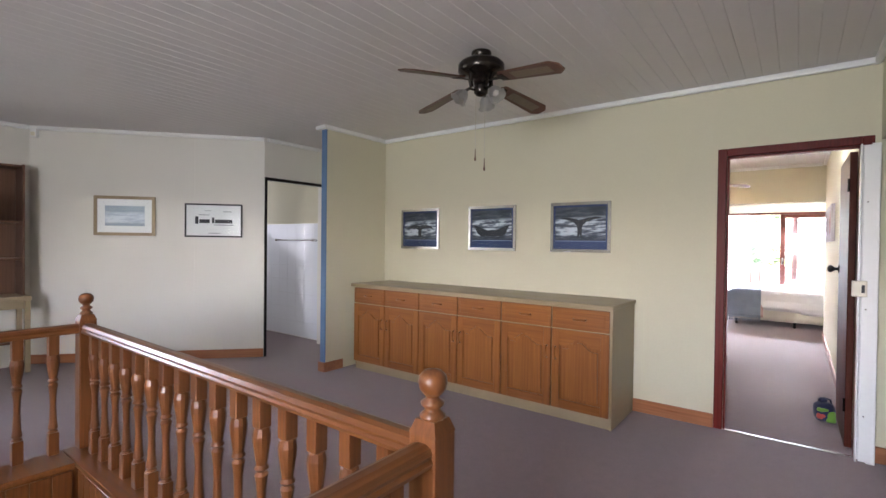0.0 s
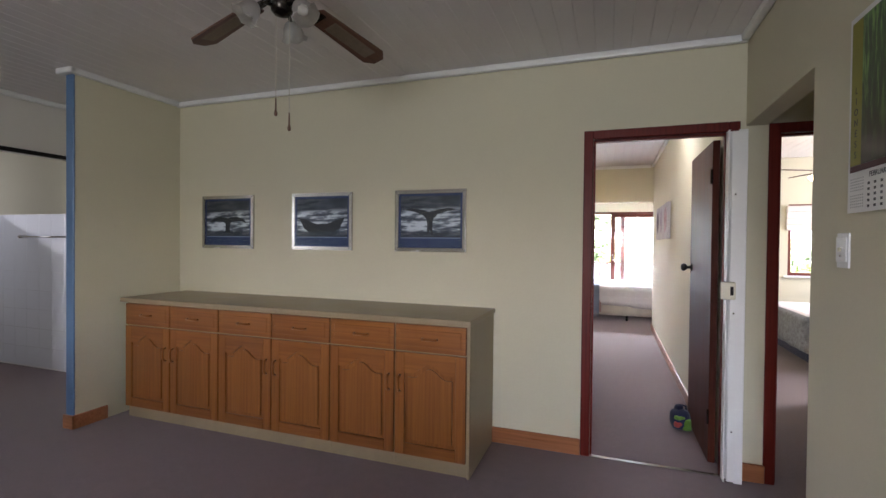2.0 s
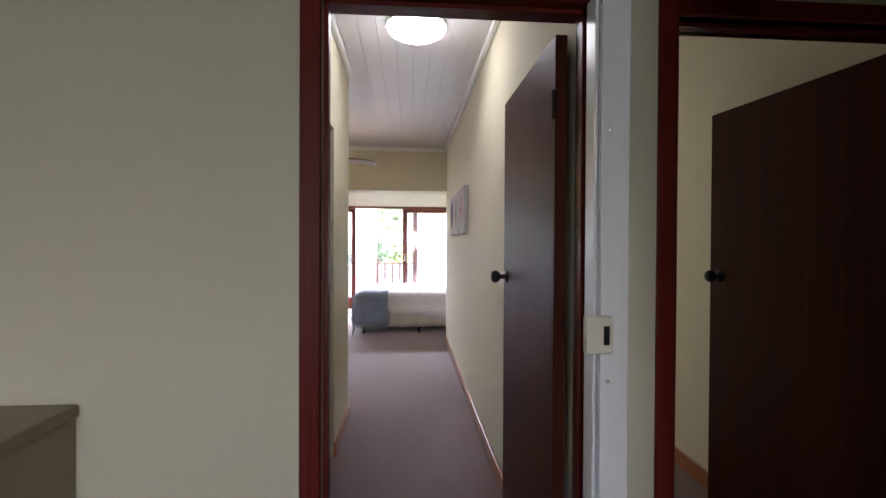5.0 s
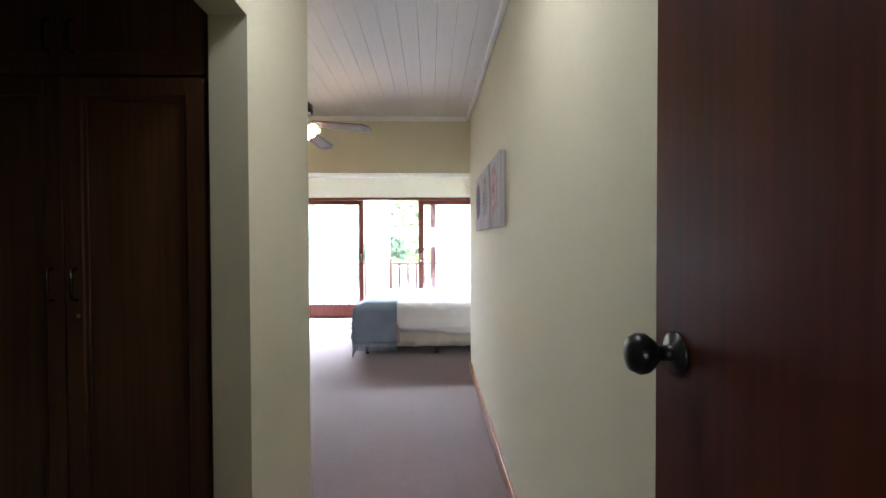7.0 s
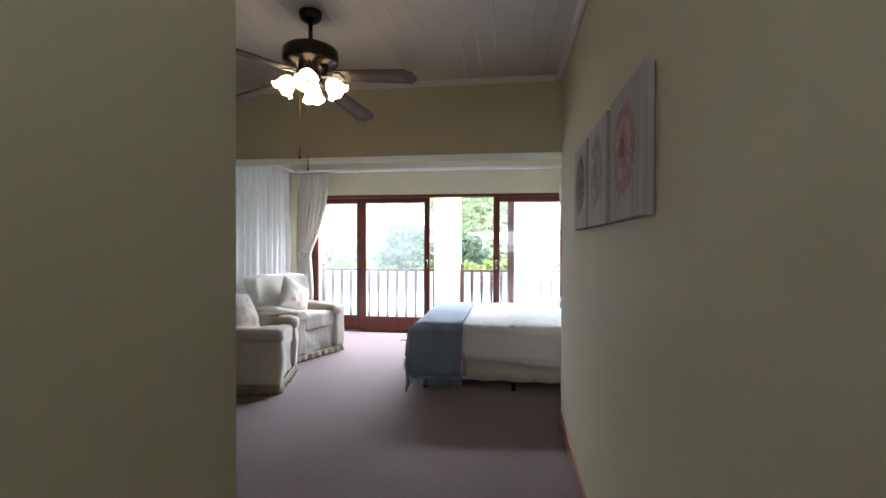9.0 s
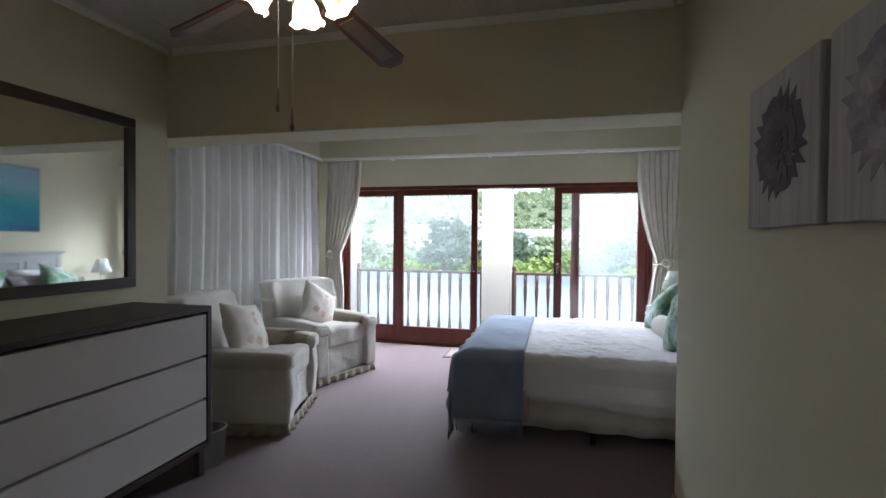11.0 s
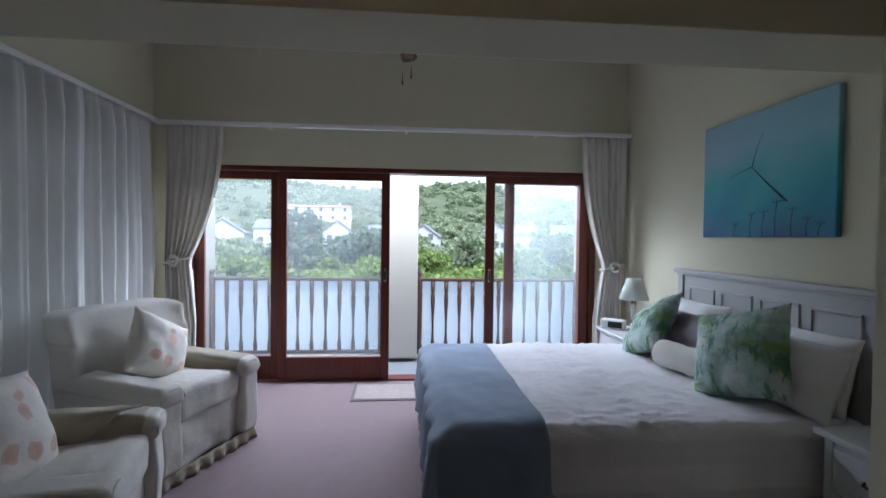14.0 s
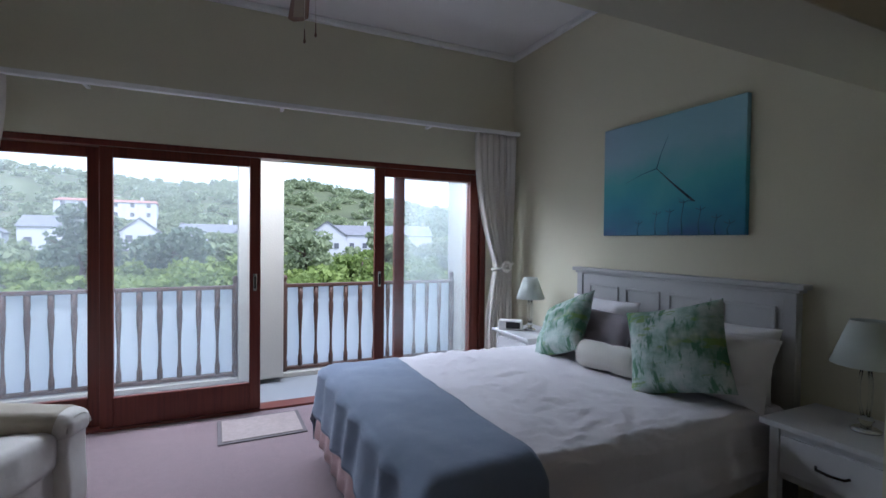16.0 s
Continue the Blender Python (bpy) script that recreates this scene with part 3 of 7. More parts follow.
part("cover_plate", boxes((-0.028, 0.0525, -0.043, -0.0355, 0.01, 2.02), bevel=0.003), M_WHITE, gate, "flat white steel cover")
part("upright", boxes((-0.031, -0.0285, -0.034, 0.012, 0.02, 2.02)), M_WHITE, gate)
for z in (0.30, 0.98, 1.66):
    part("rivet", turned([(0.0001, 0), (0.006, 0), (0.004, 0.004), (0.0001, 0.005)], 8, (0, 0, 0)), M_CHROME, gate).matrix_basis = pose(-0.006, -0.0432, z, 90)
lock = part("lock_box", boxes((-0.076, -0.002, -0.072, -0.0435, 1.06, 1.16), bevel=0.006, seg=2), M_CREAMPLASTIC, gate, "cream lock case")
part("keyhole", boxes((-0.030, -0.014, -0.075, -0.0725, 1.085, 1.135), bevel=0.001), M_BLACK, lock)

# ---------------- hall: sideboard ----------------
UW = 0.4565
FRONT = 3.522


def arch(x0, x1, z, rise):
    """Points of a cathedral arch from x1 back to x0."""
    out = []
    for k in range(17):
        u = k / 16
        s = abs(2 * u - 1)
        h = rise * (0.5 + 0.5 * math.cos(math.pi * min(1, s * 1.35))) if s < 0.74 else 0
        out.append((x1 + (x0 - x1) * u, z + h))
    return out


def handle_bar(parent, x, z, upright):
    L = 0.095
    pts = [(-L / 2, 0, 0), (-L / 2 + 0.006, -0.022, 0), (-L / 4, -0.027, 0), (L / 4, -0.027, 0), (L / 2 - 0.006, -0.022, 0), (L / 2, 0, 0)]
    h = part("handle", tube(pts, 0.0075, 8), M_OAKH, parent, "turned oak pull handle", True)
    h.matrix_basis = pose(x, -0.021, z, 0, 90 if upright else 0, 0)


def cabinet_unit(x, right_hand):
    """One base unit: body, plinth, drawer and arched raised-panel door."""
    c = thing("cabinet", pose(x, FRONT, 0), "honey oak cabinet with a drawer over an arched panel door", "cabinet", "sideboard cabinets")
    part("body", boxes((0.0, UW - 0.001, 0.0, 0.552, 0.085, 0.888), bevel=0.001), M_LAMINATE, c, "beige laminate carcass")
    part("plinth", boxes((0.0, UW - 0.001, 0.012, 0.03, 0.0, 0.084)), M_LAMINATE, c, "beige plinth board")
    d = part("drawer", boxes((0.004, UW - 0.005, -0.020, -0.001, 0.716, 0.878), bevel=0.006, seg=2), M_OAKH, c)
    part("moulding", boxes((0.035, UW - 0.036, -0.0235, -0.0205, 0.748, 0.846), bevel=0.0014), M_OAKH, d)
    handle_bar(d, UW / 2, 0.797, False)
    x0, x1, z0, z1, st = 0.004, UW - 0.005, 0.090, 0.708, 0.062
    leaf = part("door", boxes((x0 + 0.001, x1 - 0.001, -0.008, -0.001, z0 + 0.001, z1 - 0.001), bevel=0.001), M_OAK, c)
    for a in (x0, x1 - st):
        part("stile", boxes((a, a + st, -0.021, -0.0082, z0, z1), bevel=0.002), M_OAK, leaf)
    part("bottom_rail", boxes((x0 + st, x1 - st, -0.021, -0.0082, z0, z0 + 0.07), bevel=0.002), M_OAKH, leaf)
    top = arch(x0 + st, x1 - st, z1 - 0.125, 0.062)
    part("top_rail", prism([(x0 + st, z1)] + [(a, b) for a, b in reversed(top)] + [(x1 - st, z1)], -0.021, -0.0085), M_OAKH, leaf)
    inner = [(x0 + st + 0.022, z0 + 0.093), (x1 - st - 0.022, z0 + 0.093)] + [(a, b - 0.024) for a, b in arch(x0 + st + 0.022, x1 - st - 0.022, z1 - 0.125, 0.058)]
    pn = prism(inner, -0.0185, -0.0082)
    front = [f for f in pn.faces if all(abs(v.co.y + 0.0185) < 1e-5 for v in f.verts)]
    bmesh.ops.inset_region(pn, faces=front, thickness=0.0, depth=0.0)
    for v in {v for f in front for v in f.verts}:
        v.co.x = UW / 2 + (v.co.x - UW / 2) * 0.83
        v.co.z += 0.026 if v.co.z < 0.3 else -0.026
    part("panel", pn, M_OAK, leaf, "raised oak panel")
    handle_bar(leaf, x1 - 0.032 if right_hand else x0 + 0.032, 0.52, True)
    return c


for k in range(6):
    cabinet_unit(-3.605 + k * UW, k % 2 == 0)
wt = tagged(part("worktop", boxes((-3.632, -0.838, FRONT - 0.045, N0 - 0.002, 0.889, 0.922), bevel=0.008, seg=3), M_LAMINATE), "beige-brown laminate worktop along the oak cabinets", "worktop")
tagged(part("end_panel", boxes((-0.8655, -0.850, FRONT - 0.008, N0 - 0.002, 0.0, 0.8885), bevel=0.002), M_LAMINATE), "beige laminate end panel of the sideboard", "panel")


# ---------------- hall: pictures ----------------
def picture_print(name, sky, cloud, band):
    """A dark blue sea print with pale cloud bands."""
    m, t, p = nodes_of(name)
    v = coords(t, (5, 1, 28))
    n = noise_of(t, v, 1.0, 5, 0.6)
    tc = t.nodes.new("ShaderNodeTexCoord")
    sep = t.nodes.new("ShaderNodeSeparateXYZ")
    link(t, tc.outputs["Generated"], sep.inputs[0])
    zone = ramp(t, sep.outputs[2], (0.0, (0.05, 0.05, 0.05)), (0.10, (0.15, 0.15, 0.15)), (0.18, (1, 1, 1)), (0.60, (1, 1, 1)), (0.74, (0.10, 0.10, 0.10)))
    c = ramp(t, n, (0.36, sky), (0.47, band), (0.57, cloud))
    base = mixed(t, zone, dim(sky, 0.8), c)
    link(t, base, p.inputs["Base Color"])
    p.inputs["Roughness"].default_value = 0.5
    return m


M_SEA = picture_print("dusk_sea_print", (0.014, 0.021, 0.034), (0.50, 0.54, 0.58), (0.075, 0.09, 0.115))
M_MOUNT = plain("navy_mount_board", (0.022, 0.038, 0.105), 0.7, vary=0.06)
M_TAIL = plain("dark_silhouette", (0.012, 0.015, 0.018), 0.6, vary=0.2)
M_LINE = plain("pale_blue_line", (0.25, 0.30, 0.40), 0.7, vary=0.05)


def tail_outline(kind, w, h):
    """Silhouettes of a tail above the sea: upright, rolling, and low."""
    if kind == 2:
        half = [(0.0, 0.10), (0.045, 0.0), (0.04, 0.18), (0.05, 0.26), (0.12, 0.33), (0.26, 0.37), (0.42, 0.40), (0.28, 0.42), (0.14, 0.40), (0.05, 0.375), (0.0, 0.36)]
    elif kind == 0:
        half = [(0.0, 0.05), (0.05, 0.04), (0.045, 0.2), (0.10, 0.24), (0.26, 0.25), (0.40, 0.22), (0.33, 0.29), (0.18, 0.33), (0.06, 0.315), (0.0, 0.30)]
    else:
        half = [(0.0, 0.07), (0.24, 0.07), (0.33, 0.12), (0.37, 0.20), (0.42, 0.30), (0.31, 0.27), (0.18, 0.22), (0.08, 0.19), (0.0, 0.20)]
    right = [(x * w, z * 1.09 * h - 0.255 * h) for x, z in half]
    return right + [(-x, z) for x, z in reversed(right[1:-1])]


def framed(name, m, w, h, rail, depth, frame_mat, label, category="picture", group=""):
    """An empty picture frame hung with its back at y = 0, facing -y."""
    f = thing(name, m, label, category, group)
    for nm, o in (("bottom_rail", [(-w / 2, -h / 2), (w / 2, -h / 2), (w / 2 - rail, -h / 2 + rail), (-w / 2 + rail, -h / 2 + rail)]),
                  ("top_rail", [(-w / 2, h / 2), (-w / 2 + rail, h / 2 - rail), (w / 2 - rail, h / 2 - rail), (w / 2, h / 2)]),
                  ("side_rail", [(-w / 2, -h / 2), (-w / 2 + rail, -h / 2 + rail), (-w / 2 + rail, h / 2 - rail), (-w / 2, h / 2)]),
                  ("side_rail", [(w / 2, -h / 2), (w / 2, h / 2), (w / 2 - rail, h / 2 - rail), (w / 2 - rail, -h / 2 + rail)])):
        b = prism(o, -depth, -0.001)
        bmesh.ops.bevel(b, geom=[e for e in b.edges], offset=0.003, segments=2, affect="EDGES")
        part(nm, b, frame_mat, f)
    return f


for k, (xl, xr) in enumerate(((-3.438, -2.890), (-2.507, -1.957), (-1.597, -1.050))):
    w, h = xr - xl, 0.447
    pc = framed("sea_picture", pose((xl + xr) / 2, N0 - 0.002, 1.523), w, h, 0.028, 0.022, M_SILVER, "silver-framed dark blue print of a whale tail at dusk", "picture", "whale tail prints")
    part("mount", boxes((-w / 2 + 0.02, w / 2 - 0.02, -0.010, -0.004, -h / 2 + 0.02, h / 2 - 0.02)), M_MOUNT, pc, "navy blue mount")
    part("print", boxes((-w / 2 + 0.045, w / 2 - 0.045, -0.0115, -0.0105, -h / 2 + 0.105, h / 2 - 0.045)), M_SEA, pc, "dusky sea and cloud print")
    o = [(x * 0.9, z + 0.0) for x, z in tail_outline(k, w, h)]
    part("silhouette", prism([(x, z) for x, z in o], -0.0128, -0.0121), M_TAIL, pc, "dark whale tail silhouette")
    part("rule", boxes((-w / 2 + 0.045, w / 2 - 0.045, -0.0118, -0.0112, -h / 2 + 0.098, -h / 2 + 0.102)), M_LINE, pc)
    g = part("glass", boxes((-w / 2 + 0.022, w / 2 - 0.022, -0.0165, -0.0145, -h / 2 + 0.022, h / 2 - 0.022)), M_PICGLASS, pc)
    g.visible_shadow = False

# pictures on the slanting board wall (they face the hall along local +y of the wall)
M_WATERCOLOUR = picture_print("pale_seascape", (0.36, 0.42, 0.50), (0.62, 0.66, 0.70), (0.48, 0.54, 0.60))
lp = framed("seascape_picture", PM @ pose(1.475, 0.002, 1.628, 0, 0, 180), 0.62, 0.44, 0.034, 0.022, M_GOLD, "dull gold framed pale blue seascape on the board wall")
part("mount", boxes((-0.285, 0.285, -0.010, -0.004, -0.185, 0.185)), M_PAPER, lp, "white mount")
part("print", boxes((-0.20, 0.20, -0.0122, -0.0105, -0.112, 0.112)), M_WATERCOLOUR, lp, "pale blue seascape print")
part("glass", boxes((-0.28, 0.28, -0.0165, -0.0145, -0.18, 0.18)), M_PICGLASS, lp).visible_shadow = False
sg = framed("framed_certificate", PM @ pose(0.55, 0.002, 1.595, 0, 0, 180), 0.62, 0.385, 0.018, 0.018, M_EBONY, "black-framed white sheet with dark lettering and signatures")
part("sheet", boxes((-0.30, 0.30, -0.010, -0.004, -0.18, 0.18)), M_PAPER, sg, "white printed sheet")
M_INK = plain("dark_grey_ink", (0.05, 0.05, 0.055), 0.7, vary=0.1)
M_INK2 = plain("light_grey_ink", (0.30, 0.30, 0.31), 0.7, vary=0.1)
for x0, x1, z0, z1 in ((-0.20, -0.165, -0.04, 0.045), (-0.155, -0.045, -0.03, 0.012), (-0.02, 0.005, -0.03, 0.035), (0.012, 0.20, -0.03, 0.012)):
    part("lettering", boxes((x0, x1, -0.0112, -0.0104, z0, z1)), M_INK, sg)
for x0, x1, z0, z1 in ((-0.16, -0.05, 0.06, 0.068), (0.0, 0.21, -0.055, -0.046), (-0.06, 0.07, -0.15, -0.143), (-0.10, -0.03, 0.11, 0.116), (0.10, 0.19, 0.10, 0.108)):
    part("small_lettering", boxes((x0, x1, -0.0112, -0.0104, z0, z1)), M_INK2, sg)
part("glass", boxes((-0.297, 0.297, -0.0145, -0.0125, -0.178, 0.178)), M_PICGLASS, sg).visible_shadow = False


# ---------------- ceiling fans ----------------
M_CANE = plain("woven_cane_insert", (0.19, 0.145, 0.10), 0.6, coarse=40, fine=220, vary=0.25, relief=0.5)
M_BLADE = wood("fan_blade_walnut", (0.07, 0.030, 0.018), (0.15, 0.070, 0.042), axis=0, rough=0.4, gloss=0.3)
M_LITSHADE = glow("lit_glass_shade", (1.0, 0.76, 0.46), 1.7)
M_FROST = window_glass("frosted_glass_shade", 0.6, (0.85, 0.85, 0.84))
M_BULB = plain("opal_bulb", (0.80, 0.79, 0.75), 0.25, vary=0.02, relief=0)
M_CORD = plain("pull_cord", (0.55, 0.52, 0.46), 0.7, vary=0.1)


def tulip(seg=20):
    """A fluted, flared glass shade, opening downwards."""
    vs, fs = [], []
    prof = [(0.020, 0.0), (0.034, -0.012), (0.046, -0.034), (0.050, -0.058), (0.054, -0.076), (0.066, -0.094)]
    for thick in (0, 0.003):
        for i, (r, z) in enumerate(prof):
            for k in range(seg):
                a = 2 * math.pi * k / seg
                wav = 1 + 0.10 * (i / 5) ** 2 * math.cos(6 * a)
                vs.append(((r - thick) * wav * math.cos(a), (r - thick) * wav * math.sin(a), z + (0.008 * math.cos(6 * a) if i == 5 else 0)))
    n = len(prof)
    for s in (0, 1):
        for i in range(n - 1):
            for k in range(seg):
                a, b = s * n * seg + i * seg + k, s * n * seg + i * seg + (k + 1) % seg
                f = (a, b, b + seg, a + seg)
                fs.append(f if s else f[::-1])
    for k in range(seg):
        a, b = (n - 1) * seg + k, (n - 1) * seg + (k + 1) % seg
        fs.append((a, b, b + n * seg, a + n * seg))
    return mesh_of("tulip", vs, fs)


def ceiling_fan(x, y, ceil, drop, turn, radius, label, shades, shade_mat, cords, motor_mat, flush=False, lift=0.0):
    """canopy, rod, motor, four cane-inset blades, and a light kit where there is one; drop = ceiling to blade tips, which hang lower than the roots."""
    f = thing("ceiling_fan", pose(x, y, ceil), label, "ceiling fan")
    mt = -drop + 0.05 + (0.0 if flush else lift)
    part("canopy", turned([(0.0001, -0.001), (0.062, -0.001), (0.064, -0.012), (0.056, -0.045), (0.03, -0.062), (0.0001, -0.064)], 24), motor_mat, f, "", True)
    part("rod", turned([(0.0001, -0.06), (0.0125, -0.06), (0.0125, mt + 0.09), (0.0001, mt + 0.09)], 12), motor_mat, f, "", True)
    squat = [(0.0001, -0.048), (0.05, -0.048), (0.085, -0.058), (0.128, -0.066), (0.146, -0.085), (0.147, -0.126), (0.130, -0.145), (0.075, -0.155), (0.048, -0.18), (0.045, -0.205), (0.0001, -0.206)]
    part("motor", turned(squat if flush else [(0.0001, mt + 0.098), (0.06, mt + 0.098), (0.135, mt + 0.090), (0.152, mt + 0.075), (0.155, mt + 0.020), (0.145, mt + 0.004), (0.09, mt - 0.012), (0.07, mt - 0.035), (0.0001, mt - 0.036)], 32), motor_mat, f, "dark bronze motor housing", True)
    for k in range(4):
        a = turn + 90 * k
        m = pose(0, 0, -drop + (0.088 if lift else 0.0), 0, 0, a)
        n, inner = [], []
        w0, w1 = 0.050, 0.066
        n = [(0.185, -w0), (radius - 0.045, -w1), (radius, -w1 + 0.035), (radius, w1 - 0.035), (radius - 0.045, w1), (0.185, w0), (0.168, 0.02), (0.168, -0.02)]
        bl = bmesh.new()
        bl.from_mesh(mesh_of("b", [(px, py, pz) for pz in (0.004, -0.004) for px, py in n], [tuple(range(8)), tuple(range(15, 7, -1))] + [(i, i + 8, (i + 1) % 8 + 8, (i + 1) % 8) for i in range(8)]))
        bmesh.ops.recalc_face_normals(bl, faces=list(bl.faces))
        b = part("blade", bl, M_BLADE, f)
        b.matrix_basis = m @ pose(0, 0, 0, -12, 8 if lift else 0, 0)
        part("cane_insert", boxes((0.27, radius - 0.07, -0.036, 0.036, -0.0062, 0.0062), bevel=0.002), M_CANE, b, "pale cane inset")
        part("bracket", boxes((0.09, 0.20, -0.012, 0.012, -0.012, -0.0065), (0.165, 0.215, -0.035, 0.035, -0.011, -0.0064), (0.078, 0.10, -0.011, 0.011, -0.012, lift + 0.045), bevel=0.002), motor_mat, b)
    if shades:
        if flush:
            mt += 0.038
        kit = part("light_kit", turned([(0.0001, mt - 0.003), (0.038, mt - 0.003), (0.045, mt - 0.05), (0.045, mt - 0.085), (0.03, mt - 0.10), (0.0001, mt - 0.11)], 20), motor_mat, f, "", True)
        for k in range(shades):
            a = turn + 30 + 360 * k / shades
            c, s = math.cos(radians(a)), math.sin(radians(a))
            part("arm", tube([(0.03 * c, 0.03 * s, mt - 0.07), (0.075 * c, 0.075 * s, mt - 0.062), (0.10 * c, 0.10 * s, mt - 0.082)], 0.008, 8), motor_mat, kit, "", True)
            sh = part("shade", tulip(), shade_mat, kit, "fluted tulip glass shade", True)
            sh.matrix_basis = Matrix.Translation((0.10 * c, 0.10 * s, mt - 0.078)) @ pose(0, 0, 0, 0, 0, a) @ pose(0, 0, 0, 0, -38, 0) @ Matrix.Scale(0.84 if flush else 1.0, 4)
            bulb = part("bulb", turned([(0.0001, 0), (0.012, -0.004), (0.014, -0.02), (0.026, -0.04), (0.028, -0.055), (0.018, -0.072), (0.0001, -0.078)], 12), M_BULB, kit, "", True)
            bulb.matrix_basis = sh.matrix_basis
    for dx, dy, end in cords:
        part("pull_cord", tube([(dx, dy, mt - 0.03), (dx, dy, end + 0.02)], 0.0016, 5), M_CORD, f)
        part("cord_knob", turned([(0.0001, 0), (0.006, 0.004), (0.008, 0.014), (0.004, 0.028), (0.0025, 0.08), (0.0001, 0.081)], 8, (dx, dy, end)), M_SHELFWOOD, f, "", True)
    return f


ceiling_fan(-1.402, 2.553, CEIL, 0.262, 77, 0.62, "dark bronze ceiling fan with cane-inset blades and unlit glass shades", 3, M_FROST, ((0.0, 0.05, -0.745), (-0.07, 0.05, -0.675)), M_BRONZE, True, 0.045)
ceiling_fan(-0.955, 8.03, CEILB, 0.44, 77, 0.65, "brown ceiling fan with cane-inset blades and lit tulip shades", 4, M_LITSHADE, ((0.0, -0.03, -0.895), (-0.035, -0.06, -0.835)), M_BRONZE, False, 0.095)
ceiling_fan(-0.93, 11.18, HIGH, 0.40, 85, 0.62, "brown ceiling fan over the bed end", 0, None, ((0.0, -0.04, -0.81), (0.06, -0.04, -0.765)), M_BRONZE)
ceiling_fan(2.38, 7.85, CEILB, 0.37, 20, 0.62, "brown ceiling fan with lit shades in the second bedroom", 4, M_LITSHADE, ((0.0, 0.03, -0.86),), M_BRONZE)

# ---------------- hall: calendar, switch, bag, detector ----------------
M_YELLOW = plain("olive_yellow_band", (0.24, 0.23, 0.035), 0.6, vary=0.08)
M_MAROON = plain("maroon_band", (0.075, 0.018, 0.020), 0.6, vary=0.08)


def grass_photo():
    m, t, p = nodes_of("grass_photograph")
    v = coords(t, (34, 1, 5))
    n = noise_of(t, v, 1.2, 5, 0.65)
    tc = t.nodes.new("ShaderNodeTexCoord")
    sep = t.nodes.new("ShaderNodeSeparateXYZ")
    link(t, tc.outputs["Generated"], sep.inputs[0])
    c = ramp(t, n, (0.40, (0.004, 0.014, 0.003)), (0.52, (0.022, 0.085, 0.012)), (0.62, (0.17, 0.34, 0.075)))
    soil = ramp(t, sep.outputs[2], (0.12, (0.06, 0.06, 0.06)), (0.6, (1, 1, 1)))      # dark roots at the foot of the photograph
    link(t, mixed(t, 1.0, c, soil, "MULTIPLY"), p.inputs["Base Color"])
    p.inputs["Roughness"].default_value = 0.35
    return m


def lettering(text, size, parent, m, material, name="lettering"):
    cu = bpy.data.curves.new("t", "FONT")
    cu.body, cu.size, cu.align_x, cu.extrude = text, size, "CENTER", 0.0003
    tmp = bpy.data.objects.new("t", cu)
    scene.collection.objects.link(tmp)
    me = bpy.data.meshes.new_from_object(tmp.evaluated_get(bpy.context.evaluated_depsgraph_get()))
    bpy.data.objects.remove(tmp)
    me.name = name
    ob = part(name, me, material, parent)
    ob.matrix_basis = m
    return ob


# local x runs along the wall towards the stairs, local -y faces the hall
cal = thing("wall_calendar", pose(0.628, 2.812, 1.475, 0, 0, -90), "white wall calendar with a grass photograph and a yellow band", "calendar")
part("sheet", boxes((0.0, 0.42, -0.006, -0.001, 0.0, 0.62)), M_PAPER, cal)
part("photograph", boxes((0.085, 0.40, -0.0085, -0.0062, 0.148, 0.60)), grass_photo(), cal, "dark green grass photograph")
part("band", boxes((0.018, 0.085, -0.0085, -0.0062, 0.148, 0.60)), M_YELLOW, cal, "olive yellow title band")
part("strip", boxes((0.018, 0.40, -0.0085, -0.0062, 0.128, 0.147)), M_MAROON, cal, "maroon strip")
for k, ch in enumerate("LIONESS"):
    lettering(ch, 0.030, cal, pose(0.051, -0.0089, 0.372 - k * 0.0335, 90), M_INK)
lettering("FEBRUARY", 0.022, cal, pose(0.185, -0.0066, 0.103, 90), M_INK)
for r in range(5):
    for c in range(7):
        part("date", boxes((0.125 + c * 0.036, 0.137 + c * 0.036, -0.0068, -0.0062, 0.012 + r * 0.017, 0.020 + r * 0.017)), M_INK, cal)
        part("small_date", boxes((0.020 + c * 0.0125, 0.0245 + c * 0.0125, -0.0068, -0.0062, 0.016 + r * 0.009 + (0.052 if c < 0 else 0), 0.0195 + r * 0.009)), M_INK2, cal)
        part("small_date", boxes((0.020 + c * 0.0125, 0.0245 + c * 0.0125, -0.0068, -0.0062, 0.068 + r * 0.009, 0.0715 + r * 0.009)), M_INK2, cal)

sw = thing("light_switch", pose(0.629, 2.838, 1.355, 0, 0, -90), "white plastic light switch with one rocker", "light switch")
part("plate", boxes((-0.042, 0.042, -0.008, -0.001, -0.058, 0.058), bevel=0.004, seg=2), M_WHITEPLASTIC, sw)
part("cover", boxes((-0.036, 0.036, -0.013, -0.0085, -0.038, 0.045), bevel=0.003, seg=2), M_WHITEPLASTIC, sw)
part("rocker", boxes((-0.014, 0.010, -0.018, -0.0135, -0.004, 0.010), bevel=0.002), M_CREAMPLASTIC, sw)
part("screw", turned([(0.0001, 0), (0.004, 0), (0.003, 0.002), (0.0001, 0.002)], 8), M_CHROME, sw).matrix_basis = pose(-0.003, -0.013, -0.018, 90)

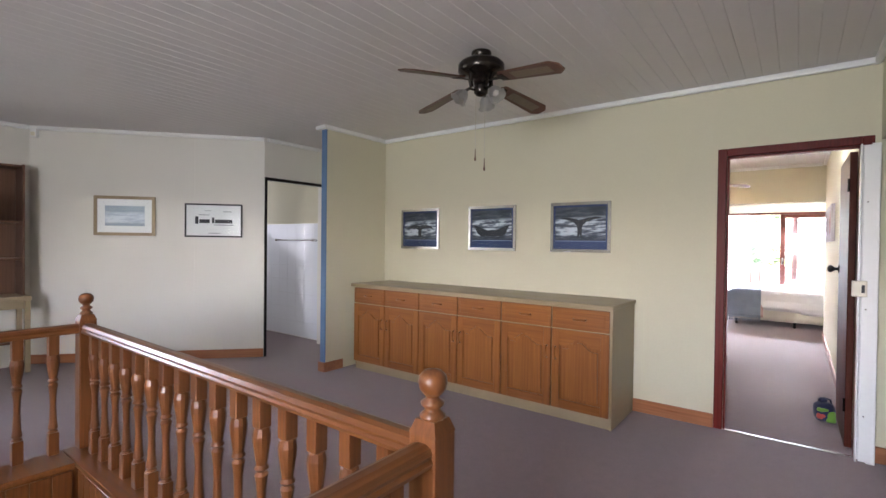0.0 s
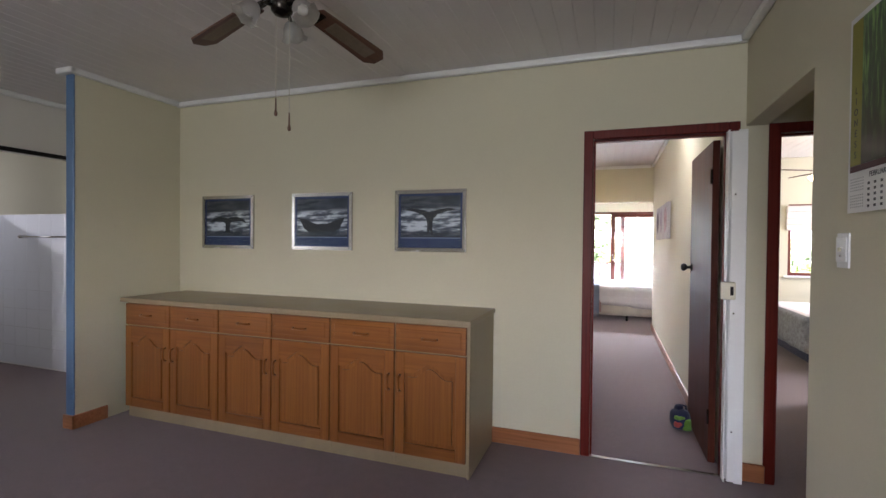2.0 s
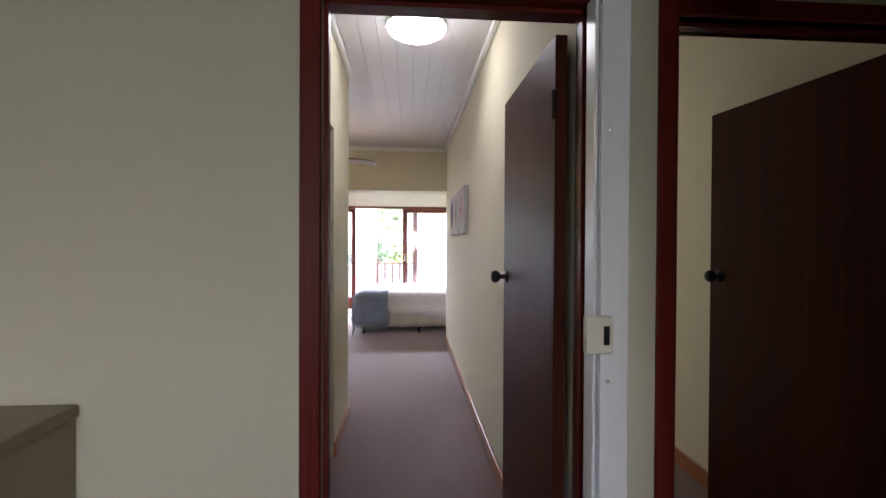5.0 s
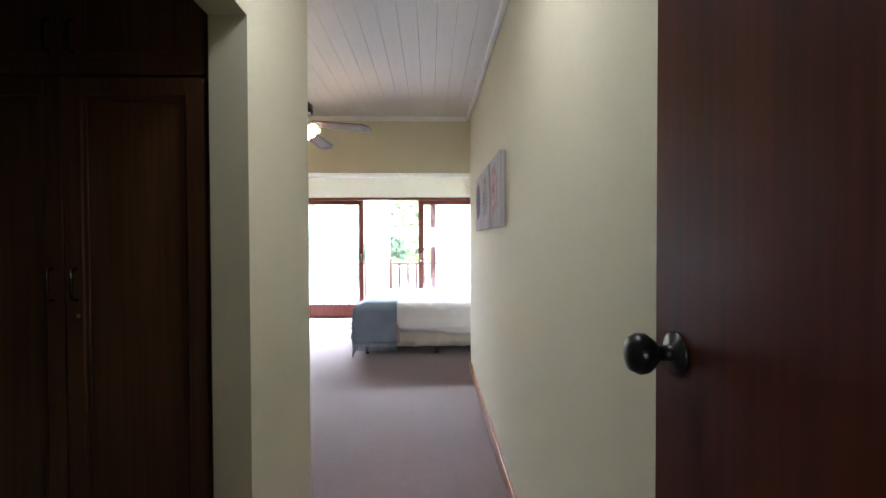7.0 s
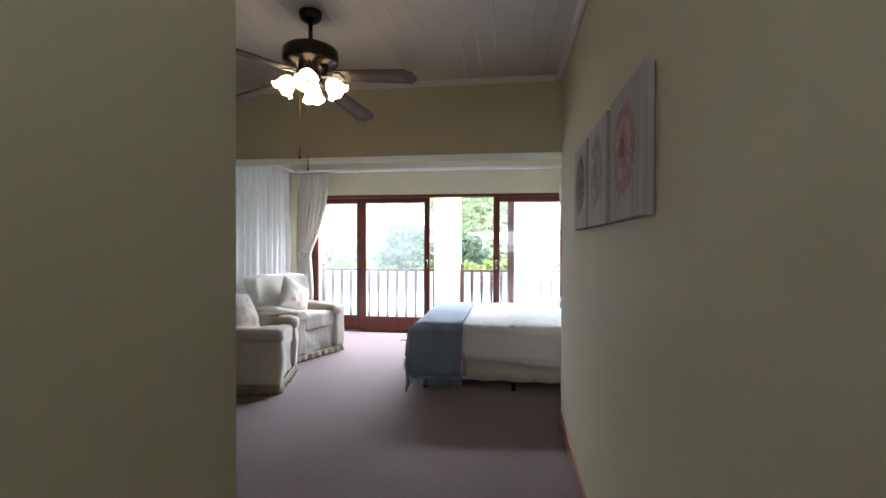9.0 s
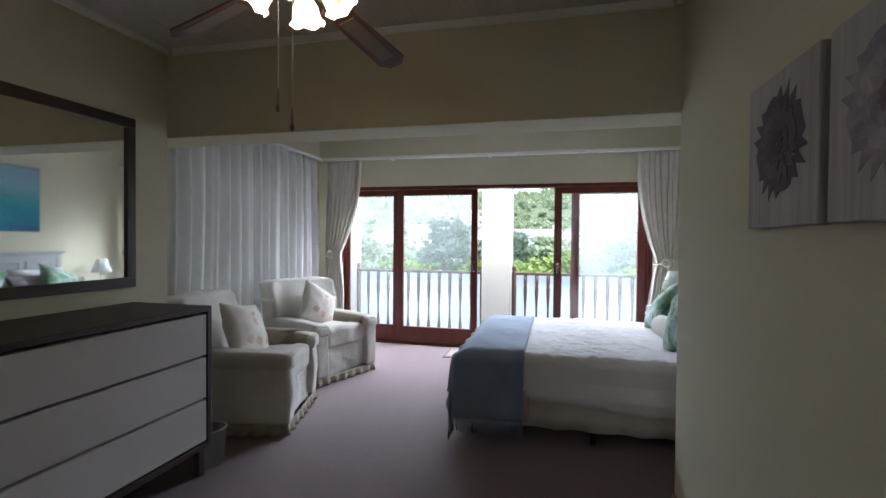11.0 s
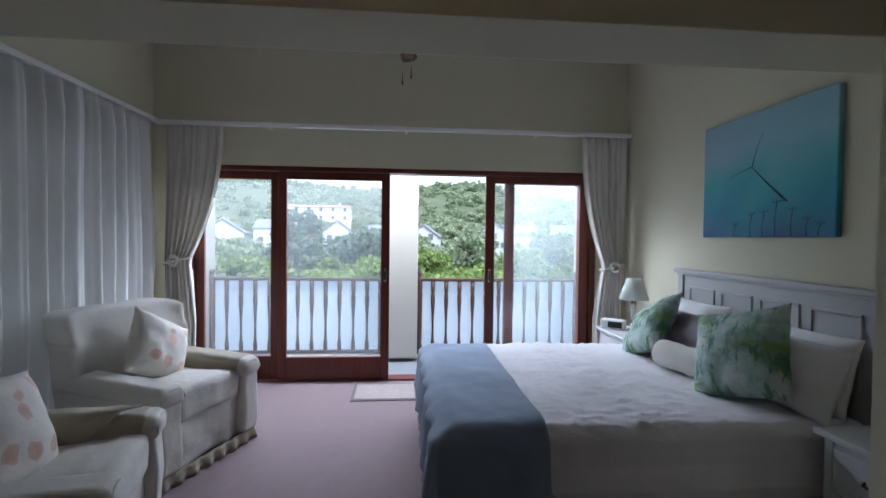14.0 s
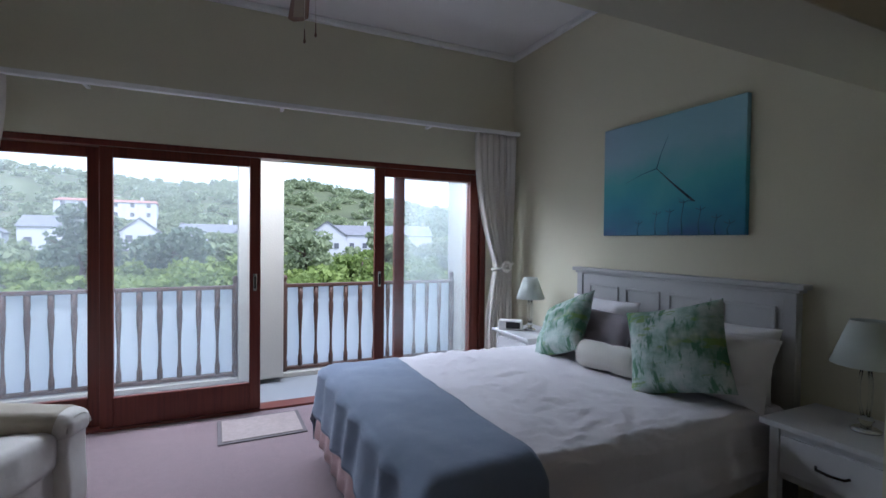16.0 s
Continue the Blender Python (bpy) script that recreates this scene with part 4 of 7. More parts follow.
M_BAGG = cloth("lime_green_fabric", (0.15, 0.33, 0.04), 0.1)
M_BAGN = cloth("navy_fabric", (0.015, 0.022, 0.06), 0.1)
M_BAGR = cloth("coral_red_fabric", (0.42, 0.06, 0.045), 0.1)
bag = thing("door_stop_bag", pose(0.405, 4.79, 0, 0, 0, 20) @ Matrix.Scale(0.8, 4), "navy, lime green and red fabric bag holding the door open", "bag")
for nm, mt, a, at in (("body", M_BAGN, (0.165, 0.16, 0.20), (0.0, 0.0, 0.10)), ("green_panel", M_BAGG, (0.085, 0.06, 0.115), (0.030, -0.058, 0.066)), ("green_flap", M_BAGG, (0.085, 0.06, 0.042), (-0.034, -0.058, 0.128)), ("red_panel", M_BAGR, (0.075, 0.06, 0.065), (-0.043, -0.055, 0.068)), ("knot", M_BAGN, (0.07, 0.07, 0.06), (-0.01, 0.0, 0.205))):
    part(nm, soft_box(a, min(a) * 0.46, 8, 0.012, 16.0, at, 3.0), mt, bag, "", True)
part("handle", tube([(0.0, 0, 0.19), (0.02, 0.0, 0.225), (0.05, 0.0, 0.215), (0.06, 0, 0.17)], 0.010, 8), M_BAGN, bag, "", True)

det = thing("motion_detector_box", PM @ pose(PLEN - 0.07, 0.02, 2.50, 0, 0, 180), "small white plastic alarm sensor under the cornice", "alarm sensor")
part("case", boxes((-0.03, 0.03, -0.045, 0.018, -0.05, 0.05), bevel=0.01, seg=2), M_WHITEPLASTIC, det)
part("lens", boxes((-0.02, 0.02, -0.050, -0.0455, -0.035, 0.005), bevel=0.004), M_CREAMPLASTIC, det)

# ---------------- bathroom glimpse ----------------
tiles_base = structure("tile_panel", boxes((-7.2, -4.91, 4.148, 4.159, 0, 1.622)), M_WHITE, "white bathroom wall tiling", "tiles")
tile_mesh = boxes((0.001, 0.199, -0.004, 0.001, 0.001, 0.199), bevel=0.0008)
tm = bpy.data.meshes.new("tile")
tile_mesh.to_mesh(tm)
tile_mesh.free()
tm.materials.append(M_TILE)
for i in range(9):
    for j in range(8):
        t = new("tile", tm)
        t.parent = tiles_base
        t.matrix_basis = pose(-6.75 + i * 0.2, 4.147, 0.016 + j * 0.2)
tr = thing("towel_rail", pose(-5.5, 4.135, 1.385), "chrome towel rail on the tiled bathroom wall", "towel rail")
part("bar", tube([(-0.46, -0.06, 0), (0.44, -0.06, 0)], 0.009, 10), M_CHROME, tr, "", True)
for x in (-0.44, 0.42):
    part("bracket", tube([(x, 0.004, 0), (x, -0.066, 0)], 0.017, 12), M_CHROME, tr, "", True)

# ---------------- stairwell ----------------
structure("stairwell_floor", boxes((SX0 - 0.1, SX1 + 0.1, SY0 - 0.1, SY1 + 0.1, -2.75, -2.65)), M_CARPET, "lower landing floor at the foot of the stairwell", "floor")
structure("stairwell_lining", boxes((SX0 - 0.06, SX0 - 0.03, SY0, SY1 + 0.03, -2.65, -0.201), (SX1 + 0.03, SX1 + 0.06, SY0, SY1 + 0.03, -2.65, -0.201), (SX0 - 0.03, SX1 + 0.03, SY1 + 0.03, SY1 + 0.06, -2.65, -0.201), (SX0 - 0.03, SX1 + 0.03, SY0 - 0.06, SY0 - 0.03, -2.65, -0.201)), M_RAIL, "varnished timber lining of the stairwell", "wall")
cl = tagged(part("well_cladding", boxes((SX0 + 0.0015, SX0 + 0.006, SY0, SY1 - 0.002, -0.95, -0.001), (SX0 + 0.006, SX1 - 0.001, SY1 - 0.006, SY1 - 0.0015, -0.95, -0.001)), M_RAIL), "varnished pine plank cladding inside the stairwell", "cladding")
pm = boxes((0.002, 0.098, 0.0, 0.014, -0.95, -0.012), bevel=0.003)
plank = bpy.data.meshes.new("plank")
pm.to_mesh(plank)
pm.free()
plank.materials.append(M_RAIL)
for k in range(24):
    o = new("plank", plank)
    o.parent = cl
    o.matrix_basis = pose(SX0 + 0.03 + k * 0.1, SY1 - 0.021, 0)
for k in range(26):
    o = new("plank", plank)
    o.parent = cl
    o.matrix_basis = pose(SX0 + 0.0205, SY1 - 0.14 - k * 0.1, 0, 0, 0, 90)
cap = structure("trim_well", boxes((SX0 - 0.25, SX1 + 0.19, SY1 - 0.03, SY1 + 0.135, 0.001, 0.034), (SX0 - 0.25, SX0 + 0.03, SY0, SY1 - 0.031, 0.001, 0.034), (SX1 - 0.03, SX1 + 0.19, SY0, SY1 - 0.031, 0.001, 0.034), bevel=0.008, seg=2), M_RAILX, "varnished pine capping round the stairwell", "trim")

bal = thing("balustrade", pose(0, 0, 0.034), "varnished pine balustrade with turned balusters and ball newels", "balustrade")
NEWEL = [(0.0001, 0.848), (0.034, 0.848), (0.037, 0.858), (0.026, 0.868), (0.021, 0.876), (0.033, 0.886), (0.034, 0.894), (0.02, 0.904), (0.019, 0.91), (0.027, 0.916), (0.038, 0.931), (0.041, 0.948), (0.038, 0.966), (0.025, 0.980), (0.0001, 0.986)]
BALUSTER = [(0.021, 0.135), (0.028, 0.142), (0.019, 0.152), (0.026, 0.165), (0.021, 0.20), (0.0165, 0.30), (0.018, 0.37), (0.023, 0.415), (0.027, 0.432), (0.018, 0.446), (0.029, 0.458), (0.021, 0.472), (0.025, 0.50), (0.033, 0.555), (0.035, 0.585), (0.030, 0.612), (0.026, 0.618)]
shaft = turned(BALUSTER, 12)
ends = boxes((-0.026, 0.026, -0.026, 0.026, 0, 0.137), (-0.026, 0.026, -0.026, 0.026, 0.616, 0.735), bevel=0.003)
tmp = bpy.data.meshes.new("e")
ends.to_mesh(tmp)
ends.free()
bm = bmesh.new()
bm.from_mesh(shaft)
bm.from_mesh(tmp)
baluster = bpy.data.meshes.new("baluster")
bm.to_mesh(baluster)
bm.free()
baluster.materials.append(M_RAIL)
NX0, NX1, NY = -3.43, -0.585, 1.055


def newel_post(x, y):
    nb = boxes((-0.046, 0.046, -0.046, 0.046, 0, 0.815), bevel=0.006, seg=2)
    p1 = part("newel_post", nb, M_RAIL, bal)
    p1.matrix_basis = pose(x, y, 0)
    bmk = boxes((-0.046, 0.046, -0.046, 0.046, 0.813, 0.849))
    for v in bmk.verts:
        if v.co.z > 0.83:
            v.co.x *= 0.72
            v.co.y *= 0.72
    part("newel_shoulder", bmk, M_RAIL, p1)
    part("ball_finial", turned(NEWEL, 20), M_RAIL, p1, "turned ball finial", True)


for x, y in ((NX0, NY), (NX1, NY), (NX0, SY0 + 0.1), (NX1, SY0 + 0.1)):
    newel_post(x, y)


def handrail(a, b):
    d = (Vector(b) - Vector(a))
    L = d.length
    prof = [(-0.036, 0.735), (0.036, 0.735), (0.040, 0.748), (0.034, 0.758), (0.038, 0.770), (0.030, 0.786), (0.012, 0.793), (-0.012, 0.793), (-0.030, 0.786), (-0.038, 0.770), (-0.034, 0.758), (-0.040, 0.748)]
    n = len(prof)
    vs = [(0.046, y, z) for y, z in prof] + [(L - 0.046, y, z) for y, z in prof]
    fs = [tuple(range(n)), tuple(range(2 * n - 1, n - 1, -1))] + [(i, i + n, (i + 1) % n + n, (i + 1) % n) for i in range(n)]
    bm2 = bmesh.new()
    bm2.from_mesh(mesh_of("rail", vs, fs))
    bmesh.ops.recalc_face_normals(bm2, faces=list(bm2.faces))
    r = part("handrail", bm2, M_RAILX, bal)
    r.matrix_basis = pose(a[0], a[1], 0, 0, 0, math.degrees(math.atan2(d.y, d.x)))
    n = round(L / 0.165)
    for k in range(1, n):
        o = new("baluster", baluster)
        o.parent = bal
        o.matrix_basis = pose(a[0] + d.x * k / n, a[1] + d.y * k / n, 0, 0, 0, math.degrees(math.atan2(d.y, d.x)))


handrail((NX0, NY, 0), (NX1, NY, 0))
handrail((NX0, NY, 0), (NX0, SY0 + 0.1, 0))
handrail((NX1, NY, 0), (NX1, SY0 + 0.1, 0))

# ---------------- wall unit ----------------
un = thing("wall_unit", pose(-6.415, 1.285, 0, 0, 0, 0), "walnut wall unit with open shelves on a light timber base", "shelf unit")
part("side_panel", boxes((0.0, 0.30, -0.02, 0.0, 0.78, 2.12), bevel=0.002), M_SHELFWOOD, un)
part("side_panel", boxes((0.0, 0.30, -1.60, -1.58, 0.78, 2.12), bevel=0.002), M_SHELFWOOD, un)
part("back_panel", boxes((0.0, 0.012, -1.58, -0.02, 0.78, 2.10)), M_SHELFWOOD, un)
for z in (1.15, 1.53, 2.10):
    part("shelf", boxes((0.012, 0.30, -1.58, -0.0205, z - 0.011, z + 0.011), bevel=0.002), M_SHELFWOOD, un)
part("base_top", boxes((0.0, 0.42, -1.62, 0.03, 0.735, 0.779), bevel=0.006, seg=2), M_LAMINATE, un, "light timber base top")
for x, y in ((0.02, -0.02), (0.36, -0.02), (0.02, -1.58), (0.36, -1.58)):
    part("leg", boxes((x, x + 0.045, y, y + 0.045, 0.0, 0.734), bevel=0.003), M_LAMINATE, un)
part("lower_shelf", boxes((0.02, 0.38, -1.55, -0.021, 0.30, 0.32), bevel=0.002), M_SHELFWOOD, un)
part("apron", boxes((0.36, 0.385, -1.535, -0.021, 0.65, 0.734)), M_LAMINATE, un)
bk = thing("file_box", pose(-6.33, 1.06, 1.541), "pale grey storage box on the wall unit shelf", "box")
part("case", boxes((0, 0.22, -0.24, 0, 0, 0.27), bevel=0.003), M_NIGHT, bk)
part("label", boxes((0.2202, 0.2215, -0.17, -0.07, 0.10, 0.18)), M_PAPER, bk)


# ---------------- passage: wardrobe, lamp, canvases ----------------
wd = thing("built_in_wardrobe", pose(-1.462, 5.786, 0), "dark wood built-in wardrobe with panelled doors in a recess", "wardrobe")
# local x runs across the recess (0 to 0.89), local -y faces the recess
part("carcass", boxes((0.0, 0.89, 0.002, 0.57, 0.0, 2.64)), M_DARKWOOD, wd)
for x0, x1, hx in ((0.006, 0.446, 0.411), (0.450, 0.884, 0.484)):
    for nm, z0, z1 in (("wardrobe_door", 0.06, 1.876), ("upper_door", 1.884, 2.62)):
        st = 0.056
        d = part(nm, boxes((x0, x0 + st, -0.022, 0.0005, z0, z1), (x1 - st, x1, -0.022, 0.0005, z0, z1), (x0 + st, x1 - st, -0.022, 0.0005, z0, z0 + st), (x0 + st, x1 - st, -0.022, 0.0005, z1 - st, z1), bevel=0.003), M_DARKWOOD, wd)
        part("panel", boxes((x0 + st + 0.001, x1 - st - 0.001, -0.010, 0.0, z0 + st + 0.001, z1 - st - 0.001), bevel=0.002), M_DARKWOOD, d)
        a, b, c, e, w = x0 + st, x1 - st, z0 + st, z1 - st, 0.014
        part("moulding", boxes((a, a + w, -0.0165, -0.0105, c, e), (b - w, b, -0.0165, -0.0105, c, e), (a + w, b - w, -0.0165, -0.0105, c, c + w), (a + w, b - w, -0.0165, -0.0105, e - w, e), bevel=0.002), M_DARKWOOD, d)
        hz = 1.18 if nm == "wardrobe_door" else 1.95
        part("handle", tube([(hx, -0.02, hz), (hx, -0.042, hz + 0.006), (hx, -0.046, hz + 0.05), (hx, -0.042, hz + 0.094), (hx, -0.02, hz + 0.10)], 0.0055, 8), M_BRONZE, d, "dark bronze bow handle", True)
    part("plinth", boxes((x0, x1, -0.004, 0.0015, 0.0, 0.055)), M_DARKWOOD, wd)
part("keyhole", turned([(0.0001, 0), (0.007, 0), (0.007, 0.002), (0.0001, 0.002)], 10), M_CHROME, wd, "steel keyhole").matrix_basis = pose(0.490, -0.0225, 1.131, 90)

cl2 = thing("ceiling_light", pose(0.07, 5.58, CEILB), "round white opal ceiling light, lit", "ceiling light")
part("ring", turned([(0.0001, -0.001), (0.185, -0.001), (0.188, -0.012), (0.180, -0.024), (0.0001, -0.024)], 32), M_WHITEPLASTIC, cl2, "", True)
part("diffuser", turned([(0.0001, -0.0245), (0.176, -0.0245), (0.165, -0.05), (0.12, -0.075), (0.06, -0.088), (0.0001, -0.09)], 32), glow("opal_diffuser", (1.0, 0.97, 0.92), 2.7), cl2, "glowing opal diffuser", True)


M_PLANKPAINT = wood("pale_painted_plank_ground", (0.40, 0.38, 0.39), (0.58, 0.56, 0.57), axis=2, rough=0.8, ring=9, gloss=0.2)


def petal_ring(rad, inner, count, jag, turn):
    """A ragged ring of pointed petals in the yz plane."""
    o = []
    count = int(count * 1.7)
    for k in range(count * 2):
        a = 2 * math.pi * k / (count * 2) + turn
        r = rad * (1.0 if k % 2 == 0 else 1 - jag) * (1 + 0.10 * math.sin(3.7 * k + rad * 90))
        o.append((r * math.cos(a), r * math.sin(a)))
    n = len(o)
    vs = [(0.0, y, z) for y, z in o] + [(0.0, y * inner / rad, z * inner / rad) for y, z in o]
    vs += [(-0.0012, y, z) for _, y, z in vs]
    fs = []
    for k in range(n):
        q = (k + 1) % n
        fs += [(k, q, n + q, n + k), (2 * n + k, 3 * n + k, 3 * n + q, 2 * n + q), (k, 2 * n + k, 2 * n + q, q), (n + k, n + q, 3 * n + q, 3 * n + k)]
    return mesh_of("petals", vs, fs)


def flower_paint(name, a, b):
    return plain(name, tuple((p + q) / 2 for p, q in zip(a, b)), 0.8, coarse=14, fine=70, vary=0.45, relief=0.3)


for k, (y0, y1, c1, c2, c3, label) in enumerate((
        (6.875, 7.29, (0.42, 0.26, 0.27), (0.50, 0.36, 0.36), (0.26, 0.12, 0.13), "small stretched canvas with a faded pink rose on pale planks"),
        (7.36, 7.77, (0.33, 0.29, 0.33), (0.40, 0.36, 0.40), (0.22, 0.17, 0.21), "small stretched canvas with a mauve flower on pale planks"),
        (7.81, 8.21, (0.085, 0.062, 0.088), (0.125, 0.098, 0.115), (0.060, 0.042, 0.050), "small stretched canvas with a dark purple flower on pale planks"))):
    cv = thing("flower_canvas", pose(RX - 0.001, (y0 + y1) / 2, 1.655), label, "canvas picture", "flower canvases")
    w, h = y1 - y0, 0.425
    part("canvas", boxes((-0.036, -0.001, -w / 2, w / 2, -h / 2, h / 2), bevel=0.003), M_PLANKPAINT, cv)
    M_P1, M_P2, M_P3 = (flower_paint("petal_paint", c, dim(c, 1.15)) for c in (c1, c2, c3))
    for rad, inner, cnt, jag, tn, mat in ((0.150, 0.098, 13, 0.16, 0.2, M_P1), (0.112, 0.058, 10, 0.18, 0.5, M_P2), (0.070, 0.028, 7, 0.2, 0.1, M_P1), (0.036, 0.006, 6, 0.2, 0.4, M_P3)):
        pt = part("petals", petal_ring(rad, inner, cnt, jag, tn), mat, cv)
        pt.matrix_basis = pose(-0.0362 - 0.0013 * (0.16 - rad) / 0.04, 0.0, 0.015)

# ---------------- bedroom: chest, mirror, bin ----------------
chest = thing("chest_of_drawers", pose(-2.615, 8.935, 0), "dark wood chest with three pale grey drawers", "chest of drawers")
CW, CD, CH = 1.20, 0.565, 1.0            # length along the wall, depth, height
part("top", boxes((0.0, CD, -CW, 0.0, CH - 0.03, CH), bevel=0.003), M_WENGE, chest)
for y0 in (-CW, -0.032):
    part("side_panel", boxes((0.0, CD, y0, y0 + 0.032, 0.17, CH - 0.0305), bevel=0.002), M_WENGE, chest)
part("bottom", boxes((0.0, CD, -CW + 0.0325, -0.0325, 0.17, 0.20), bevel=0.002), M_WENGE, chest)
part("back", boxes((0.0, 0.015, -CW + 0.0325, -0.0325, 0.2005, CH - 0.031)), M_WENGE, chest)
for k in range(3):
    z0 = 0.212 + k * 0.252
    part("drawer", boxes((0.03, CD - 0.006, -CW + 0.036, -0.036, z0, z0 + 0.238), bevel=0.003), M_DRAWER, chest, "pale grey drawer front")
for x in (0.03, CD - 0.07):
    for y in (-CW + 0.03, -0.07):
        part("leg", boxes((x, x + 0.042, y, y + 0.042, 0.0, 0.1695), bevel=0.004), M_WENGE, chest)

mirror = thing("wall_mirror", pose(-2.618, 8.93, 1.095), "rectangular wall mirror in a dark grey frame", "mirror")
MW, MH, FR = 1.30, 1.03, 0.062
for sp in ((0, 0.028, -MW, 0, 0, FR), (0, 0.028, -MW, 0, MH - FR, MH), (0, 0.028, -MW, -MW + FR, FR, MH - FR), (0, 0.028, -FR, 0, FR, MH - FR)):
    part("frame_rail", boxes(sp, bevel=0.005, seg=2), M_WENGE, mirror)
part("glass", boxes((0.004, 0.014, -MW + FR - 0.004, -FR + 0.004, FR - 0.004, MH - FR + 0.004)), M_MIRROR, mirror, "silvered glass")

M_BIN = window_glass("frosted_bin_plastic", 0.45, (0.80, 0.82, 0.84))
wb = thing("waste_bin", pose(-2.145, 9.035, 0) @ Matrix.Scale(0.82, 4), "translucent grey plastic waste bin", "waste bin")
part("tub", turned([(0.0001, 0.0), (0.095, 0.0), (0.112, 0.26), (0.114, 0.27), (0.110, 0.27), (0.092, 0.006), (0.0001, 0.006)], 28), M_BIN, wb, "", True)
rim = [(0.113 * math.cos(a * math.pi / 14), 0.113 * math.sin(a * math.pi / 14), 0.272) for a in range(29)]
part("rim", tube(rim, 0.005, 6), M_NIGHT, wb, "", True)


# ---------------- bedroom: armchairs ----------------
def ruffle(path, z0, z1, amp, waves, flare=0.02):
    """A gathered strip of cloth along a closed path."""
    pts = [Vector((*p, 0)) for p in path]
    seg = []
    total = sum((b - a).length for a, b in zip(pts, pts[1:]))
    steps = int(total / 0.018)
    run = 0
    acc = []
    for a, b in zip(pts, pts[1:]):
        acc.append((run, a, b))
        run += (b - a).length
    vs, fs = [], []
    for i in range(steps + 1):
        s = total * i / steps
        r0, a, b = [q for q in acc if q[0] <= s + 1e-9][-1]
        d = (b - a).normalized()
        p = a + d * min(s - r0, (b - a).length)
        out = Vector((d.y, -d.x, 0))
        wv = math.sin(s * waves * 2 * math.pi) * amp + 0.9 * amp * noise.noise(Vector((s * 11, 3.1, 0)))
        for j in range(4):
            f = j / 3
            q = p + out * (flare * f + wv * (0.25 + 0.75 * f))
            vs.append((q.x, q.y, z1 + (z0 - z1) * f + (0.006 * noise.noise(Vector((s * 14, 0, 0))) if j == 3 else 0)))
    for i in range(steps):
        for j in range(3):
            a = i * 4 + j
            fs.append((a, a + 1, a + 5, a + 4))
    return mesh_of("ruffle", vs, fs)


def slanted(bm, lean, z0):
    for v in bm.verts:
        if v.co.z > z0:
            v.co.y += (v.co.z - z0) * lean
    return bm


M_PIPING = cloth("slipcover_piping", (0.50, 0.47, 0.41), 0.08)


